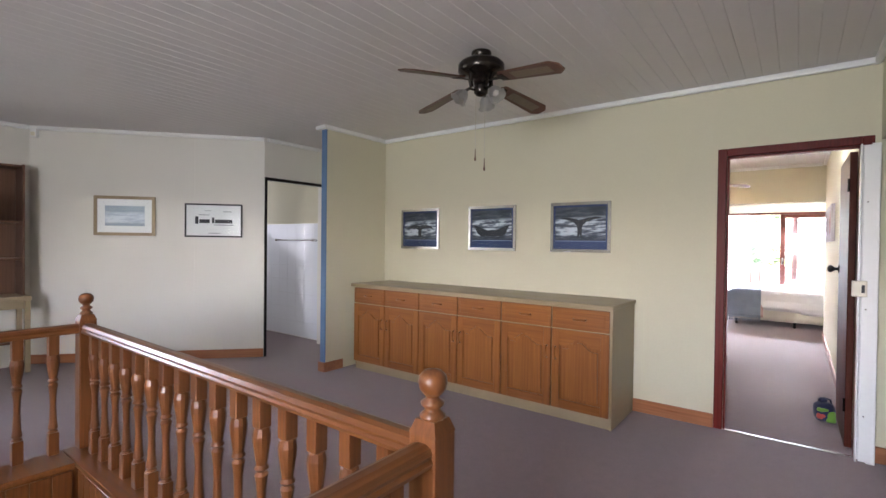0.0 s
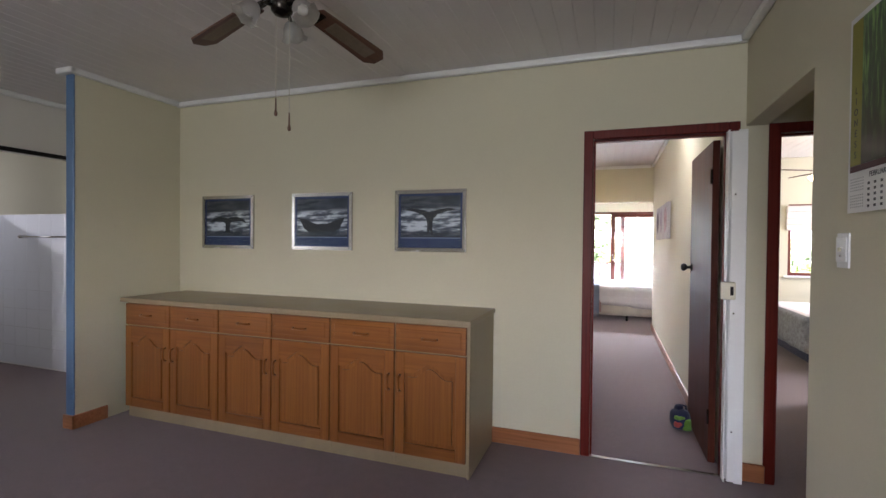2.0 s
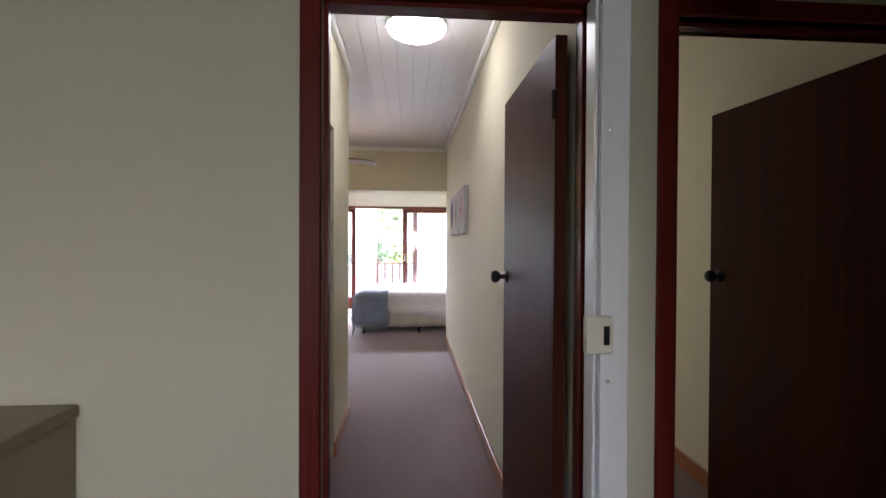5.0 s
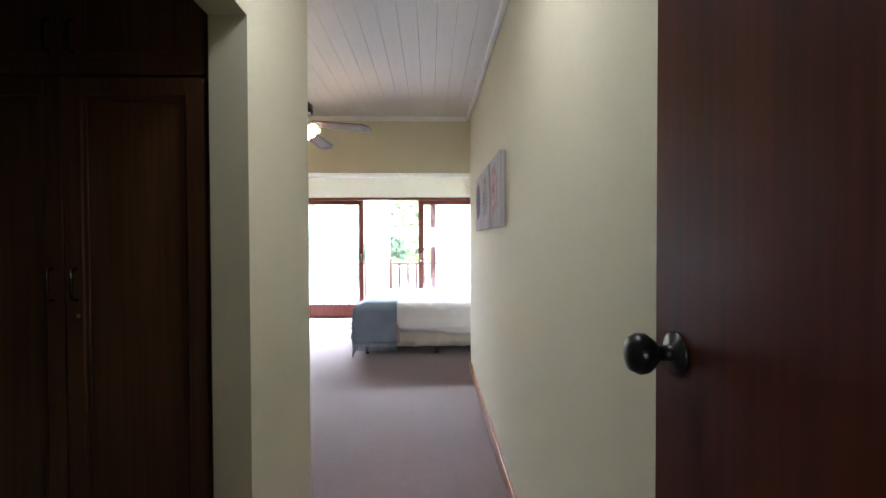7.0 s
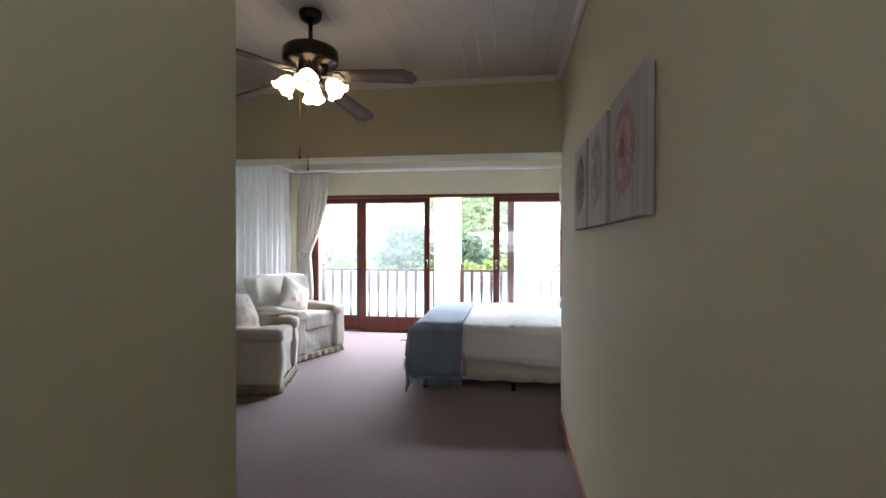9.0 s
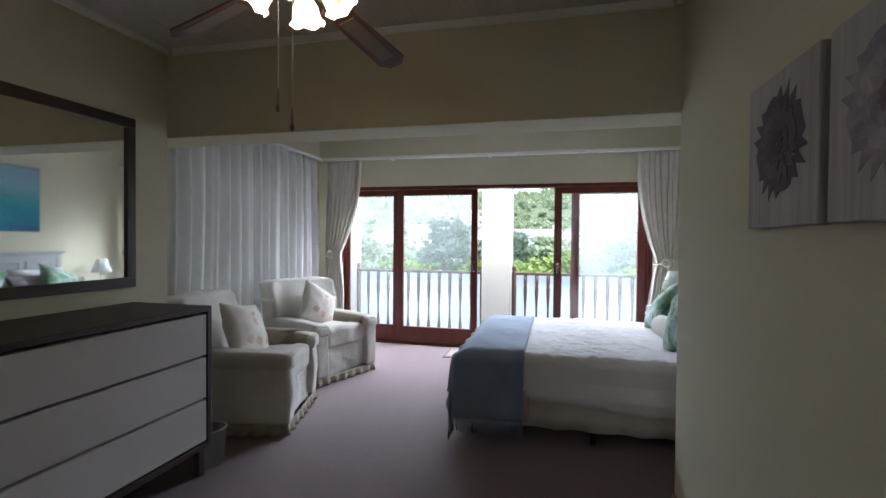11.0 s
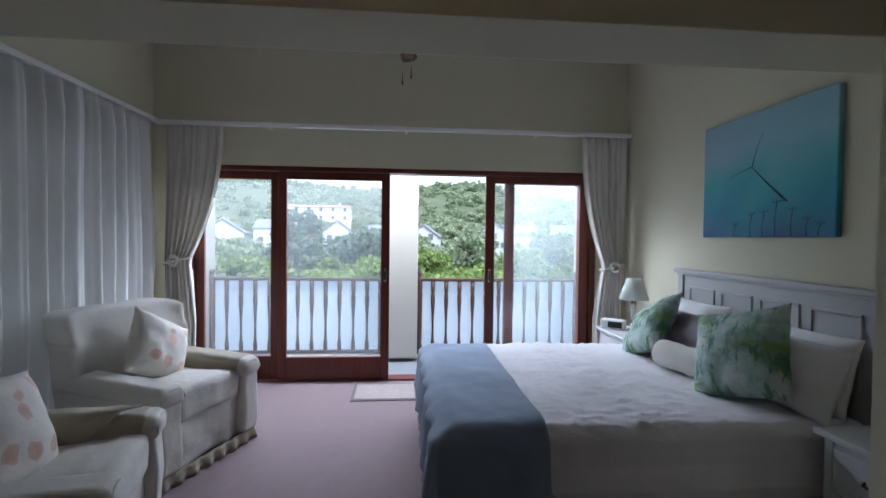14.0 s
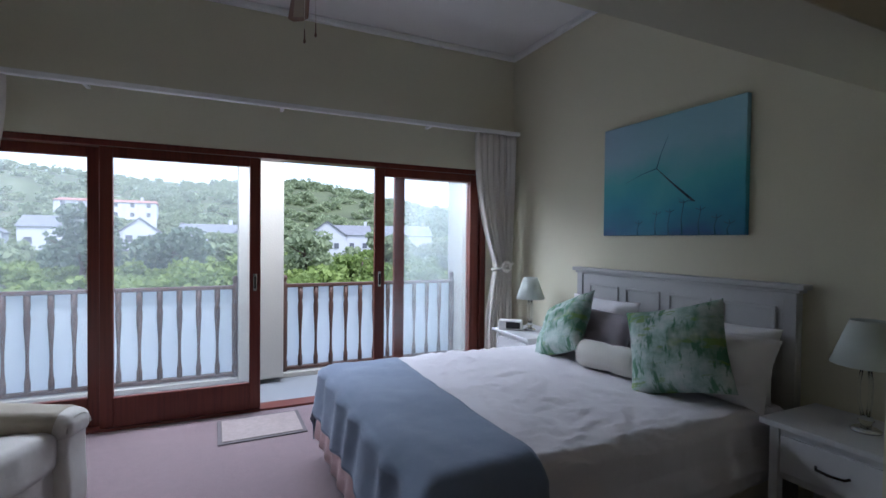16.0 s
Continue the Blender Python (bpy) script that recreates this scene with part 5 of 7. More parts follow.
def armchair(m, folded, seed):
    """Slip-covered easy chair; local -y is the front. folded: the cloth on one arm is turned back in a triangle."""
    c = thing("armchair", m, "off-white slip-covered armchair with a " + ("folded beige arm cloth" if folded else "beige arm cloth and ruffled hem"), "armchair", "armchairs")
    base = soft_box((0.78, 0.76, 0.36), 0.03, 30, 0.014, 8.0, (0, 0.03, 0.235), seed)
    for v in base.verts:
        if v.co.y < -0.3:                 # the loose skirt hangs in shallow folds
            v.co.y += 0.016 * math.sin(v.co.x * 17 + 5 * v.co.z + 2 * noise.noise(v.co * 5) + seed) * (0.45 - v.co.z) * 2
    part("seat_base", base, M_SLIPCOVER, c, "", True)
    seat = soft_box((0.545, 0.74, 0.17), 0.05, 20, 0.010, 7.0, (0, -0.005, 0.412), seed + 1)
    for v in seat.verts:
        if v.co.z > 0.42:
            v.co.z += 0.03 * math.cos(min(1.5, abs(v.co.x) * 5)) - 0.05 * (v.co.y + 0.1)
            ridge = abs(noise.noise(Vector((v.co.x * 3, v.co.y * 8, seed))))
            v.co.z += 0.010 * (1 - ridge) ** 5
    part("seat_cushion", seat, M_SLIPCOVER, c, "", True)
    for s in (-1, 1):
        ab = soft_box((0.15, 0.79, 0.42), 0.024, 22, 0.004, 6.0, (s * 0.335, -0.01, 0.29), seed + 2 * s)
        for v in ab.verts:
            if abs(v.co.x) > 0.38 and v.co.z < 0.45:      # loose cloth on the outer side
                v.co.x += s * 0.007 * math.sin(v.co.y * 11 + v.co.z * 9 + 2 * noise.noise(v.co * 4) + seed)
            if v.co.y < -0.38:
                v.co.y += 0.006 * math.sin(v.co.z * 16 + seed)
        arm = part("armrest", ab, M_SLIPCOVER, c, "", True)
        pad = soft_box((0.188, 0.83, 0.125), 0.05, 20, 0.006, 8.0, (s * 0.337, -0.005, 0.525), seed + 3 * s)
        for v in pad.verts:
            v.co.z += 0.03 * (v.co.y + 0.4) / 0.8
        part("arm_pad", pad, M_SLIPCOVER, arm, "", True)
        loop = [(s * 0.337 + 0.082 * math.cos(a), -0.409, 0.505 + 0.066 * math.sin(a)) for a in [i * math.pi / 10 for i in range(11)]]
        part("piping", tube(loop, 0.004, 6), M_PIPING, arm, "", True)
        if s == 1:
            cv = soft_box((0.206, 0.58, 0.175), 0.055, 20, 0.007, 11.0, (s * 0.337, -0.09, 0.506), seed + 5 * s)
            for v in cv.verts:
                if v.co.z > 0.5:
                    v.co.z += 0.03 * (v.co.y + 0.4) / 0.8
                v.co.x += 0.004 * math.sin(v.co.y * 31 + seed)
            cover = part("arm_cover", cv, M_SLIPSHADE, c, "beige cloth arm cover", True)
            if folded:
                vs, fs, n = [], [], 14
                for i in range(n + 1):    # a corner of the cloth laid over the arm, hanging inwards to a point
                    u = i / n
                    for k in range(n + 1):
                        w = k / n
                        y = -0.33 + 0.46 * u
                        drop = w * (0.20 * (1 - abs(2 * u - 1)) + 0.015)
                        lie = min(drop + 0.05, 0.13)
                        x = 0.385 - lie if drop < 0.09 else 0.305 - 0.064 - 0.10 * (drop - 0.09)
                        z = 0.618 + 0.03 * (y + 0.4) / 0.8 - (0 if drop < 0.07 else (drop - 0.07) * 0.95)
                        vs.append((x, y + 0.01 * math.sin(9 * w), z + 0.006 * noise.noise(Vector((u * 4, w * 4, seed)))))
                for i in range(n):
                    for k in range(n):
                        a = i * (n + 1) + k
                        fs.append((a, a + 1, a + n + 2, a + n + 1))
                fl = part("folded_corner", mesh_of("flap", vs, fs), M_SLIPSHADE, cover, "", True)
                fl.modifiers.new("thickness", "SOLIDIFY").thickness = 0.006
    bk = soft_box((0.83, 0.235, 0.80), 0.036, 30, 0.010, 6.0, (0, 0.285, 0.570), seed + 7)
    for v in bk.verts:
        if v.co.z > 0.40:
            v.co.y += (v.co.z - 0.40) * (0.34 if folded else 0.24)
        if v.co.z > 0.55 and abs(v.co.x) > 0.25:      # forward-curving side wings
            v.co.y -= 0.05 * ((abs(v.co.x) - 0.25) / 0.165) ** 2 * min(1.0, (v.co.z - 0.55) / 0.2)
        if v.co.z > 0.80:
            v.co.z -= 0.03 * (abs(v.co.x) / 0.415) ** 6
        v.co.x *= 1 + 0.04 * max(0.0, v.co.z - 0.5)
    part("backrest", bk, M_SLIPCOVER, c, "", True)
    rf = part("hem_ruffle", ruffle([(-0.405, 0.40), (-0.405, -0.385), (0.405, -0.385), (0.405, 0.40)], 0.008, 0.082, 0.013, 9.0, 0.012), M_SLIPSHADE, c, "gathered hem", True)
    sol = rf.modifiers.new("thickness", "SOLIDIFY")
    sol.thickness = 0.004
    for x in (-0.34, 0.34):
        for y in (-0.30, 0.32):
            part("foot", turned([(0.0001, 0), (0.020, 0), (0.026, 0.06), (0.0001, 0.06)], 10, (x, y, 0)), M_WENGE, c)
    return c


CHAIR_A, CHAIR_B = pose(-2.455, 11.045, 0, 0, 0, 70), pose(-2.375, 9.79, 0, 0, 0, 105)
armchair(CHAIR_A, False, 1.3)
armchair(CHAIR_B, True, 6.1)


def dotted_cloth():
    m, t, p = nodes_of("cream_cloth_with_coral_shells")
    v = coords(t)
    vo = t.nodes.new("ShaderNodeTexVoronoi")
    vo.inputs["Scale"].default_value, vo.inputs["Randomness"].default_value = 8.0, 0.65
    wob = t.nodes.new("ShaderNodeVectorMath")
    wob.operation = "MULTIPLY_ADD"
    wob.inputs[1].default_value = (0.05, 0.0, 0.05)
    wn3 = t.nodes.new("ShaderNodeTexNoise")
    wn3.inputs["Scale"].default_value = 14.0
    link(t, v, wn3.inputs["Vector"])
    link(t, wn3.outputs["Color"], wob.inputs[0])
    link(t, coords(t, (1, 0.05, 1)), wob.inputs[2])
    link(t, wob.outputs[0], vo.inputs["Vector"])
    c = ramp(t, vo.outputs["Distance"], (0.16, (0.52, 0.27, 0.19)), (0.29, (0.58, 0.37, 0.29)), (0.33, (0.70, 0.66, 0.60)))
    c = mixed(t, 0.25, c, ramp(t, noise_of(t, v, 30, 4), (0.3, (0.5, 0.45, 0.40)), (0.7, (0.70, 0.67, 0.62))))
    link(t, c, p.inputs["Base Color"])
    p.inputs["Roughness"].default_value = 0.9
    bump_to(t, p, noise_of(t, v, 60, 4), 0.3, 0.004)
    return m


M_SHELLS = dotted_cloth()
for m, sd in ((CHAIR_A @ pose(0.03, 0.085, 0.685, -24, 30, -6), 0.0), (CHAIR_B @ pose(-0.03, 0.05, 0.680, -24, 9, -14), 4.0)):
    cu = thing("scatter_cushion", m, "cream cushion with coral shell motifs on an armchair", "cushion", "armchair cushions")
    part("cover", pillow(0.45, 0.45, 0.18, 20, 0.010, sd), M_SHELLS, cu, "", True)


# ---------------- bedroom: curtains ----------------
def curtain_sheet(top, mid, low, zs, pleats, amp, fixed_axis, plane, seed=0.0, n=140):
    """A pleated curtain: its two edges at the top, at the tie and at the hem; pleats run out of the plane."""
    vs, fs = [], []
    rows = 34
    for j in range(rows + 1):
        z = zs[0] + (zs[2] - zs[0]) * j / rows
        if z >= zs[1]:
            f = (zs[0] - z) / (zs[0] - zs[1])
            k = f ** 2.2
            a, b = [p + (q - p) * k for p, q in zip(top, mid)]
        else:
            f = (zs[1] - z) / (zs[1] - zs[2])
            k = min(1, f * 2.2) ** 0.7
            a, b = [p + (q - p) * k for p, q in zip(mid, low)]
        squeeze = abs(b - a) / abs(top[1] - top[0])
        for i in range(n + 1):
            u = i / n
            ph = u * pleats * 2 * math.pi + 2.2 * noise.noise(Vector((u * 6, j * 0.045, seed)))
            d = amp * (0.5 + 0.7 * (1 - squeeze)) * (math.copysign(abs(math.sin(ph)) ** 0.7, math.sin(ph)) + 0.25 * math.sin(2.3 * ph + 1))
            d *= 0.55 + 0.45 * min(1.0, j / 3)
            d += 0.010 * noise.noise(Vector((u * 3, z * 1.4, seed + 4)))
            c = a + (b - a) * u
            vs.append((c, plane + d, z) if fixed_axis == "y" else (plane + d, c, z))
    for j in range(rows):
        for i in range(n):
            a = j * (n + 1) + i
            fs.append((a, a + 1, a + n + 2, a + n + 1))
    return mesh_of("curtain", vs, fs)


def hang(name, label, me, material, tie=None):
    c = thing(name, pose(0, 0, 0), label, "curtain")
    ob = part("drape", me, material, c, "", True)
    sol = ob.modifiers.new("thickness", "SOLIDIFY")
    sol.thickness = 0.003
    if tie:
        x, y, z, w = tie
        ring = [(x + w * math.cos(a * math.pi / 12), y + 0.06 * math.sin(a * math.pi / 12), z + 0.03 * math.cos(a * math.pi / 12)) for a in range(25)]
        part("tieback", tube(ring, 0.014, 8), M_CURTAIN, c, "twisted cloth tie-back", True)
        ros = [(0.040 * math.cos(a * math.pi / 10), 0, 0.040 * math.sin(a * math.pi / 10)) for a in range(21)]
        r = part("rosette", tube(ros, 0.019, 8), M_CURTAIN, c, "round cloth rosette", True)
        r.matrix_basis = pose(x, y - 0.075, z)
    return c


hang("side_curtain", "long white pleated curtain drawn across the side window", curtain_sheet((9.56, 12.28), (9.56, 12.28), (9.55, 12.29), (2.455, 1.2, 0.015), 16, 0.11, "x", -3.175, 1.0, 320), M_SHEER)
hang("tied_curtain", "off-white curtain tied back beside the sliding doors", curtain_sheet((-3.10, -2.60), (-3.11, -2.90), (-3.12, -2.84), (2.455, 1.20, 0.015), 7, 0.032, "y", 12.40, 2.0), M_CURTAIN, (-3.005, 12.40, 1.20, 0.12))
hang("tied_curtain", "off-white curtain tied back beside the bed", curtain_sheet((0.84, 1.30), (1.07, 1.25), (0.98, 1.26), (2.455, 1.17, 0.015), 7, 0.032, "y", 12.40, 3.0), M_CURTAIN, (1.16, 12.40, 1.17, 0.11))
rail = thing("curtain_rail", pose(0, 0, 0), "white painted wooden curtain rail along two walls", "curtain rail")
part("rail", boxes((-3.20, 1.335, 12.375, 12.425, 2.458, 2.498), bevel=0.008, seg=2), M_WHITE, rail)
part("rail", boxes((-3.20, -3.15, 9.51, 12.374, 2.458, 2.498), bevel=0.008, seg=2), M_WHITE, rail)
for x in (-2.2, -0.9, 0.4):
    part("bracket", boxes((x - 0.012, x + 0.012, 12.42, 12.559, 2.465, 2.485)), M_WHITE, rail)
for y in (9.9, 11.0, 12.0):
    part("bracket", boxes((-3.299, -3.195, y - 0.012, y + 0.012, 2.465, 2.485)), M_WHITE, rail)

# ---------------- bedroom: sliding doors ----------------
structure("window_frame", boxes((-3.02, 1.06, 12.565, 12.73, 2.078, 2.122), (-3.02, -2.96, 12.565, 12.73, 0.0, 2.077), (1.00, 1.06, 12.565, 12.73, 0.0, 2.077), (-2.959, 0.999, 12.565, 12.73, -0.02, 0.016), bevel=0.004), M_SLIDER, "red-brown hardwood frame of the sliding doors", "window frame")


def sliding_panel(name, x0, x1, y, st, label, handle_x=None, glass=None):
    p = thing(name, pose(0, y, 0), label, "sliding door", "sliding glass doors")
    t = 0.021
    part("stile", boxes((x0, x0 + st, -t, t, 0.018, 2.075), bevel=0.004), M_SLIDER, p)
    part("stile", boxes((x1 - st, x1, -t, t, 0.018, 2.075), bevel=0.004), M_SLIDER, p)
    part("top_rail", boxes((x0 + st, x1 - st, -t, t, 2.000, 2.075), bevel=0.004), M_SLIDER, p)
    part("bottom_rail", boxes((x0 + st, x1 - st, -t, t, 0.018, 0.236), bevel=0.004), M_SLIDER, p)
    g = part("pane", boxes((x0 + st - 0.004, x1 - st + 0.004, -0.003, 0.003, 0.232, 2.004)), glass or M_GLASS, p)
    g.visible_shadow = False
    if handle_x is not None:
        h = part("handle", boxes((handle_x - 0.014, handle_x + 0.014, -t - 0.006, -t - 0.0005, 0.99, 1.13), bevel=0.003), M_CHROME, p, "recessed steel pull")
        part("grip", boxes((handle_x - 0.006, handle_x + 0.006, -t - 0.018, -t - 0.0065, 1.01, 1.11), bevel=0.003), M_BLACK, h)


sliding_panel("fixed_glass_panel", -2.96, -2.145, 12.675, 0.088, "fixed glass panel in red-brown hardwood")
sliding_panel("sliding_glass_door", -2.148, -1.055, 12.610, 0.084, "sliding glass door in red-brown hardwood", -1.097)
sliding_panel("fixed_glass_panel", 0.123, 1.000, 12.675, 0.100, "fixed glass panel in red-brown hardwood beside the bed", None, M_GLASS_HAZY)
sliding_panel("sliding_glass_door", -0.086, 0.990, 12.610, 0.094, "sliding glass door pushed open in front of the fixed panel", -0.040, M_GLASS_CLEAR)

M_MATC = plain("woven_beige_mat", (0.30, 0.245, 0.225), 0.95, coarse=30, fine=200, vary=0.2, relief=0.6)
M_MATB = plain("mat_border_grey", (0.13, 0.11, 0.11), 0.95, fine=200, vary=0.2, relief=0.6)
mt = thing("door_mat", pose(-1.07, 12.215, 0.001, 0, 0, 1), "beige woven mat with a dark border at the sliding door", "mat")
part("border", boxes((-0.30, 0.30, -0.235, 0.235, 0.0, 0.008), bevel=0.002), M_MATB, mt)
part("field", boxes((-0.272, 0.272, -0.207, 0.207, 0.0085, 0.013), bevel=0.002), M_MATC, mt)

# ---------------- bedroom: bed ----------------
BX0, BX1, BY0, BY1, BT = -0.735, 1.295, 9.845, 11.545, 0.605
bed = thing("bed", pose(0, 0, 0), "double bed with lilac-white linen, pleated valance and grey headboard", "bed")
part("base", boxes((BX0 + 0.05, BX1 - 0.02, BY0 + 0.05, BY1 - 0.05, 0.12, 0.34), bevel=0.01), M_VALANCE, bed)
vr = part("valance", ruffle([(BX1 - 0.03, BY1 - 0.035), (BX0 + 0.035, BY1 - 0.035), (BX0 + 0.035, BY0 + 0.035), (BX1 - 0.03, BY0 + 0.035)][::-1], 0.095, 0.335, 0.013, 3.6, 0.006), M_VALANCE, bed, "cream pleated valance", True)
vr.modifiers.new("thickness", "SOLIDIFY").thickness = 0.004
for x in (BX0 + 0.10, 0.2, BX1 - 0.12):
    for y in (BY0 + 0.08, BY1 - 0.10):
        part("leg", turned([(0.0001, 0), (0.022, 0), (0.026, 0.02), (0.018, 0.04), (0.026, 0.121), (0.0001, 0.121)], 12, (x, y, 0)), M_BLACK, bed, "", True)
dv = soft_box((BX1 - BX0, BY1 - BY0, 0.335), 0.075, 84, 0.0, 6.0, (0, 0, 0))
cx, cy = (BX0 + BX1) / 2, (BY0 + BY1) / 2
for v in dv.verts:
    p = v.co.copy()
    side = max(0.0, -p.z / 0.168)
    v.co.z += 0.009 * noise.fractal(Vector((p.x * 2.0, p.y * 2.0, 0.5)), 1.0, 2.0, 4) * (1 if p.z > 0.1 else 0.3)
    crumple = abs(noise.noise(Vector((p.x * 4.5 + 1.2 * noise.noise(p * 4), p.y * 5.5 + 1.2 * noise.noise(p * 5), 1.7))))
    if p.z > 0.1:
        ridge = abs(noise.noise(Vector((p.x * 9.0 + 1.5 * noise.noise(p * 6), p.y * 10.0 + 1.5 * noise.noise(p * 7), 5.2))))
        v.co.z += (0.006 * (1 - crumple) ** 4 + 0.019 * (1 - ridge) ** 8) * max(0.0, 1 - abs(p.x + 0.1) / 1.0)
    f = 0.014 * noise.fractal(Vector((p.x * 5, p.y * 5, p.z * 1.2)), 1.0, 2.0, 3)
    if abs(p.y) > 0.77:
        v.co.y += math.copysign(0.035 * side + f * 0.8, p.y)
    if p.x < -0.93:
        v.co.x -= 0.03 * side + f * 0.8
    if p.z < -0.12:
        v.co.z += 0.022 * noise.noise(Vector((p.x * 1.6, p.y * 1.6, 9.0))) - 0.02 * (p.x > 0)
    v.co += Vector((cx, cy, BT - 0.168))
part("duvet", dv, M_SHEET, bed, "lilac-white crumpled cotton duvet", True)
pk = part("sheet_hem", ruffle([(BX0 + 0.5, BY0 - 0.012), (BX0 - 0.028, BY0 - 0.012), (BX0 - 0.028, BY1 + 0.01)][::-1], 0.15, 0.36, 0.008, 6.0, 0.03), M_PINKTRIM, bed, "dusty pink sheet hem", True)
pk.modifiers.new("thickness", "SOLIDIFY").thickness = 0.003
hb = part("headboard", boxes((1.318, 1.362, 9.855, 11.485, 0.10, 1.185), bevel=0.003), M_GREYPAINT, bed, "grey painted panelled headboard")
part("cap_rail", boxes((1.285, 1.372, 9.815, 11.525, 1.186, 1.214), bevel=0.006, seg=2), M_GREYPAINT, hb)
part("cap_moulding", boxes((1.300, 1.368, 9.838, 11.502, 1.168, 1.1855), bevel=0.005, seg=2), M_GREYPAINT, hb)
for y in (9.855, 11.425):
    part("post", boxes((1.305, 1.317, y, y + 0.06, 0.0, 1.167), bevel=0.002), M_GREYPAINT, hb)
for k in range(4):
    y0 = 9.955 + k * 0.365
    y1, z0, z1, w = y0 + 0.30, 0.72, 1.09, 0.018
    part("panel_moulding", boxes((1.307, 1.3175, y0, y1, z0, z0 + w), (1.307, 1.3175, y0, y1, z1 - w, z1), (1.307, 1.3175, y0, y0 + w, z0 + w, z1 - w), (1.307, 1.3175, y1 - w, y1, z0 + w, z1 - w), bevel=0.003), M_GREYPAINT, hb)


def throw_mesh():
    """A blanket over the foot of the bed, hanging down on three sides."""
    vs, fs = [], []
    W = BY1 - BY0
    A = [-0.27 + 0.75 * i / 44 for i in range(45)]
    B = [-0.42 + (W + 0.84) * j / 90 for j in range(91)]
    for a in A:
        for b in B:
            da = max(0.0, -a)
            db = max(0.0, -b) if b < W / 2 else max(0.0, b - W)
            drop = math.hypot(da, db)
            x = BX0 - 0.016 + max(a, 0)
            y = BY0 - 0.016 + min(max(b, 0), W + 0.032)
            z = BT + 0.024 - drop
            if drop == 0:
                q = min(a, min(b, W - b))
                z -= 0.045 * max(0.0, 1 - q / 0.10) ** 2
            else:
                z -= 0.045
                out = 0.030 + 0.05 * min(1, drop / 0.35)
                if da:
                    x -= out * (da / drop) * 0.8
                if db:
                    y += (-1 if b < W / 2 else 1) * out * (db / drop)
            k = Vector((a * 3.1, b * 3.1, 2.2))
            fold = 0.012 * noise.fractal(k, 1.0, 2.0, 3)
            if drop:
                fold += 0.012 * math.sin((a if db > da else b) * 24 + 2 * noise.noise(k))
                if db > da:
                    y += fold * (-1 if b < W / 2 else 1)
                else:
                    x -= fold
            else:
                z += max(-0.004, fold)
            vs.append((x, y, max(0.05, z)))
    n = len(B)
    for i in range(len(A) - 1):
        for j in range(n - 1):
            p = i * n + j
            fs.append((p, p + n, p + n + 1, p + 1))
    edge = [vs[i * n] for i in range(len(A))]
    return mesh_of("throw", vs, fs), edge


th_mesh, th_edge = throw_mesh()
throw = thing("throw_blanket", pose(0, 0, 0), "grey-blue wool throw with a fringe over the bed end", "blanket")
tb = part("blanket", th_mesh, M_THROW, throw, "", True)
tb.modifiers.new("thickness", "SOLIDIFY").thickness = 0.007
fr = bmesh.new()
for i in range(len(th_edge) - 1):
    for f in (0.15, 0.5, 0.85):
        p = Vector(th_edge[i]).lerp(Vector(th_edge[i + 1]), f)
        q = p + Vector((random.uniform(-0.012, 0.012), random.uniform(-0.01, 0.004), -0.085 - random.uniform(0, 0.02)))
        fr.from_mesh(tube([p, p.lerp(q, 0.5) + Vector((0, -0.003, 0)), q], 0.0035, 5, 0.0015))
tagged(part("fringe", fr, M_THROW, throw, "", True), kind="stuff")


# pillows and cushions
def leaf_cloth():
    m, t, p = nodes_of("green_leaf_print_cloth")
    v = coords(t, (1, 1, 1))
    n1 = noise_of(t, v, 6.0, 5, 0.6)
    n2 = noise_of(t, coords(t, (16, 4, 5)), 1.4, 4, 0.6)
    n3 = noise_of(t, coords(t, (5, 4, 14)), 1.3, 4, 0.6)
    c = ramp(t, n1, (0.34, (0.50, 0.53, 0.50)), (0.46, (0.34, 0.43, 0.38)), (0.60, (0.15, 0.26, 0.19)), (0.74, (0.25, 0.31, 0.15)))
    c = mixed(t, ramp(t, n2, (0.52, (0, 0, 0)), (0.60, (0.9, 0.9, 0.9))), c, (0.055, 0.17, 0.085))
    c = mixed(t, ramp(t, n3, (0.56, (0, 0, 0)), (0.64, (0.8, 0.8, 0.8))), c, (0.16, 0.27, 0.05))
    c = mixed(t, ramp(t, noise_of(t, v, 5.0, 3), (0.58, (0, 0, 0)), (0.68, (0.6, 0.6, 0.6))), c, (0.52, 0.53, 0.49))
    link(t, c, p.inputs["Base Color"])
    p.inputs["Roughness"].default_value = 0.85
    bump_to(t, p, noise_of(t, v, 45, 4), 0.3, 0.005)
    return m


M_LEAFY = leaf_cloth()
M_PILLOW = cloth("white_pillowcase", (0.74, 0.72, 0.72), 0.05, fold=1.5)
M_PILLOWG = cloth("grey_mauve_pillowcase", (0.36, 0.32, 0.34), 0.06)
M_BOLSTER = cloth("cream_bolster_cloth", (0.62, 0.60, 0.54), 0.05)
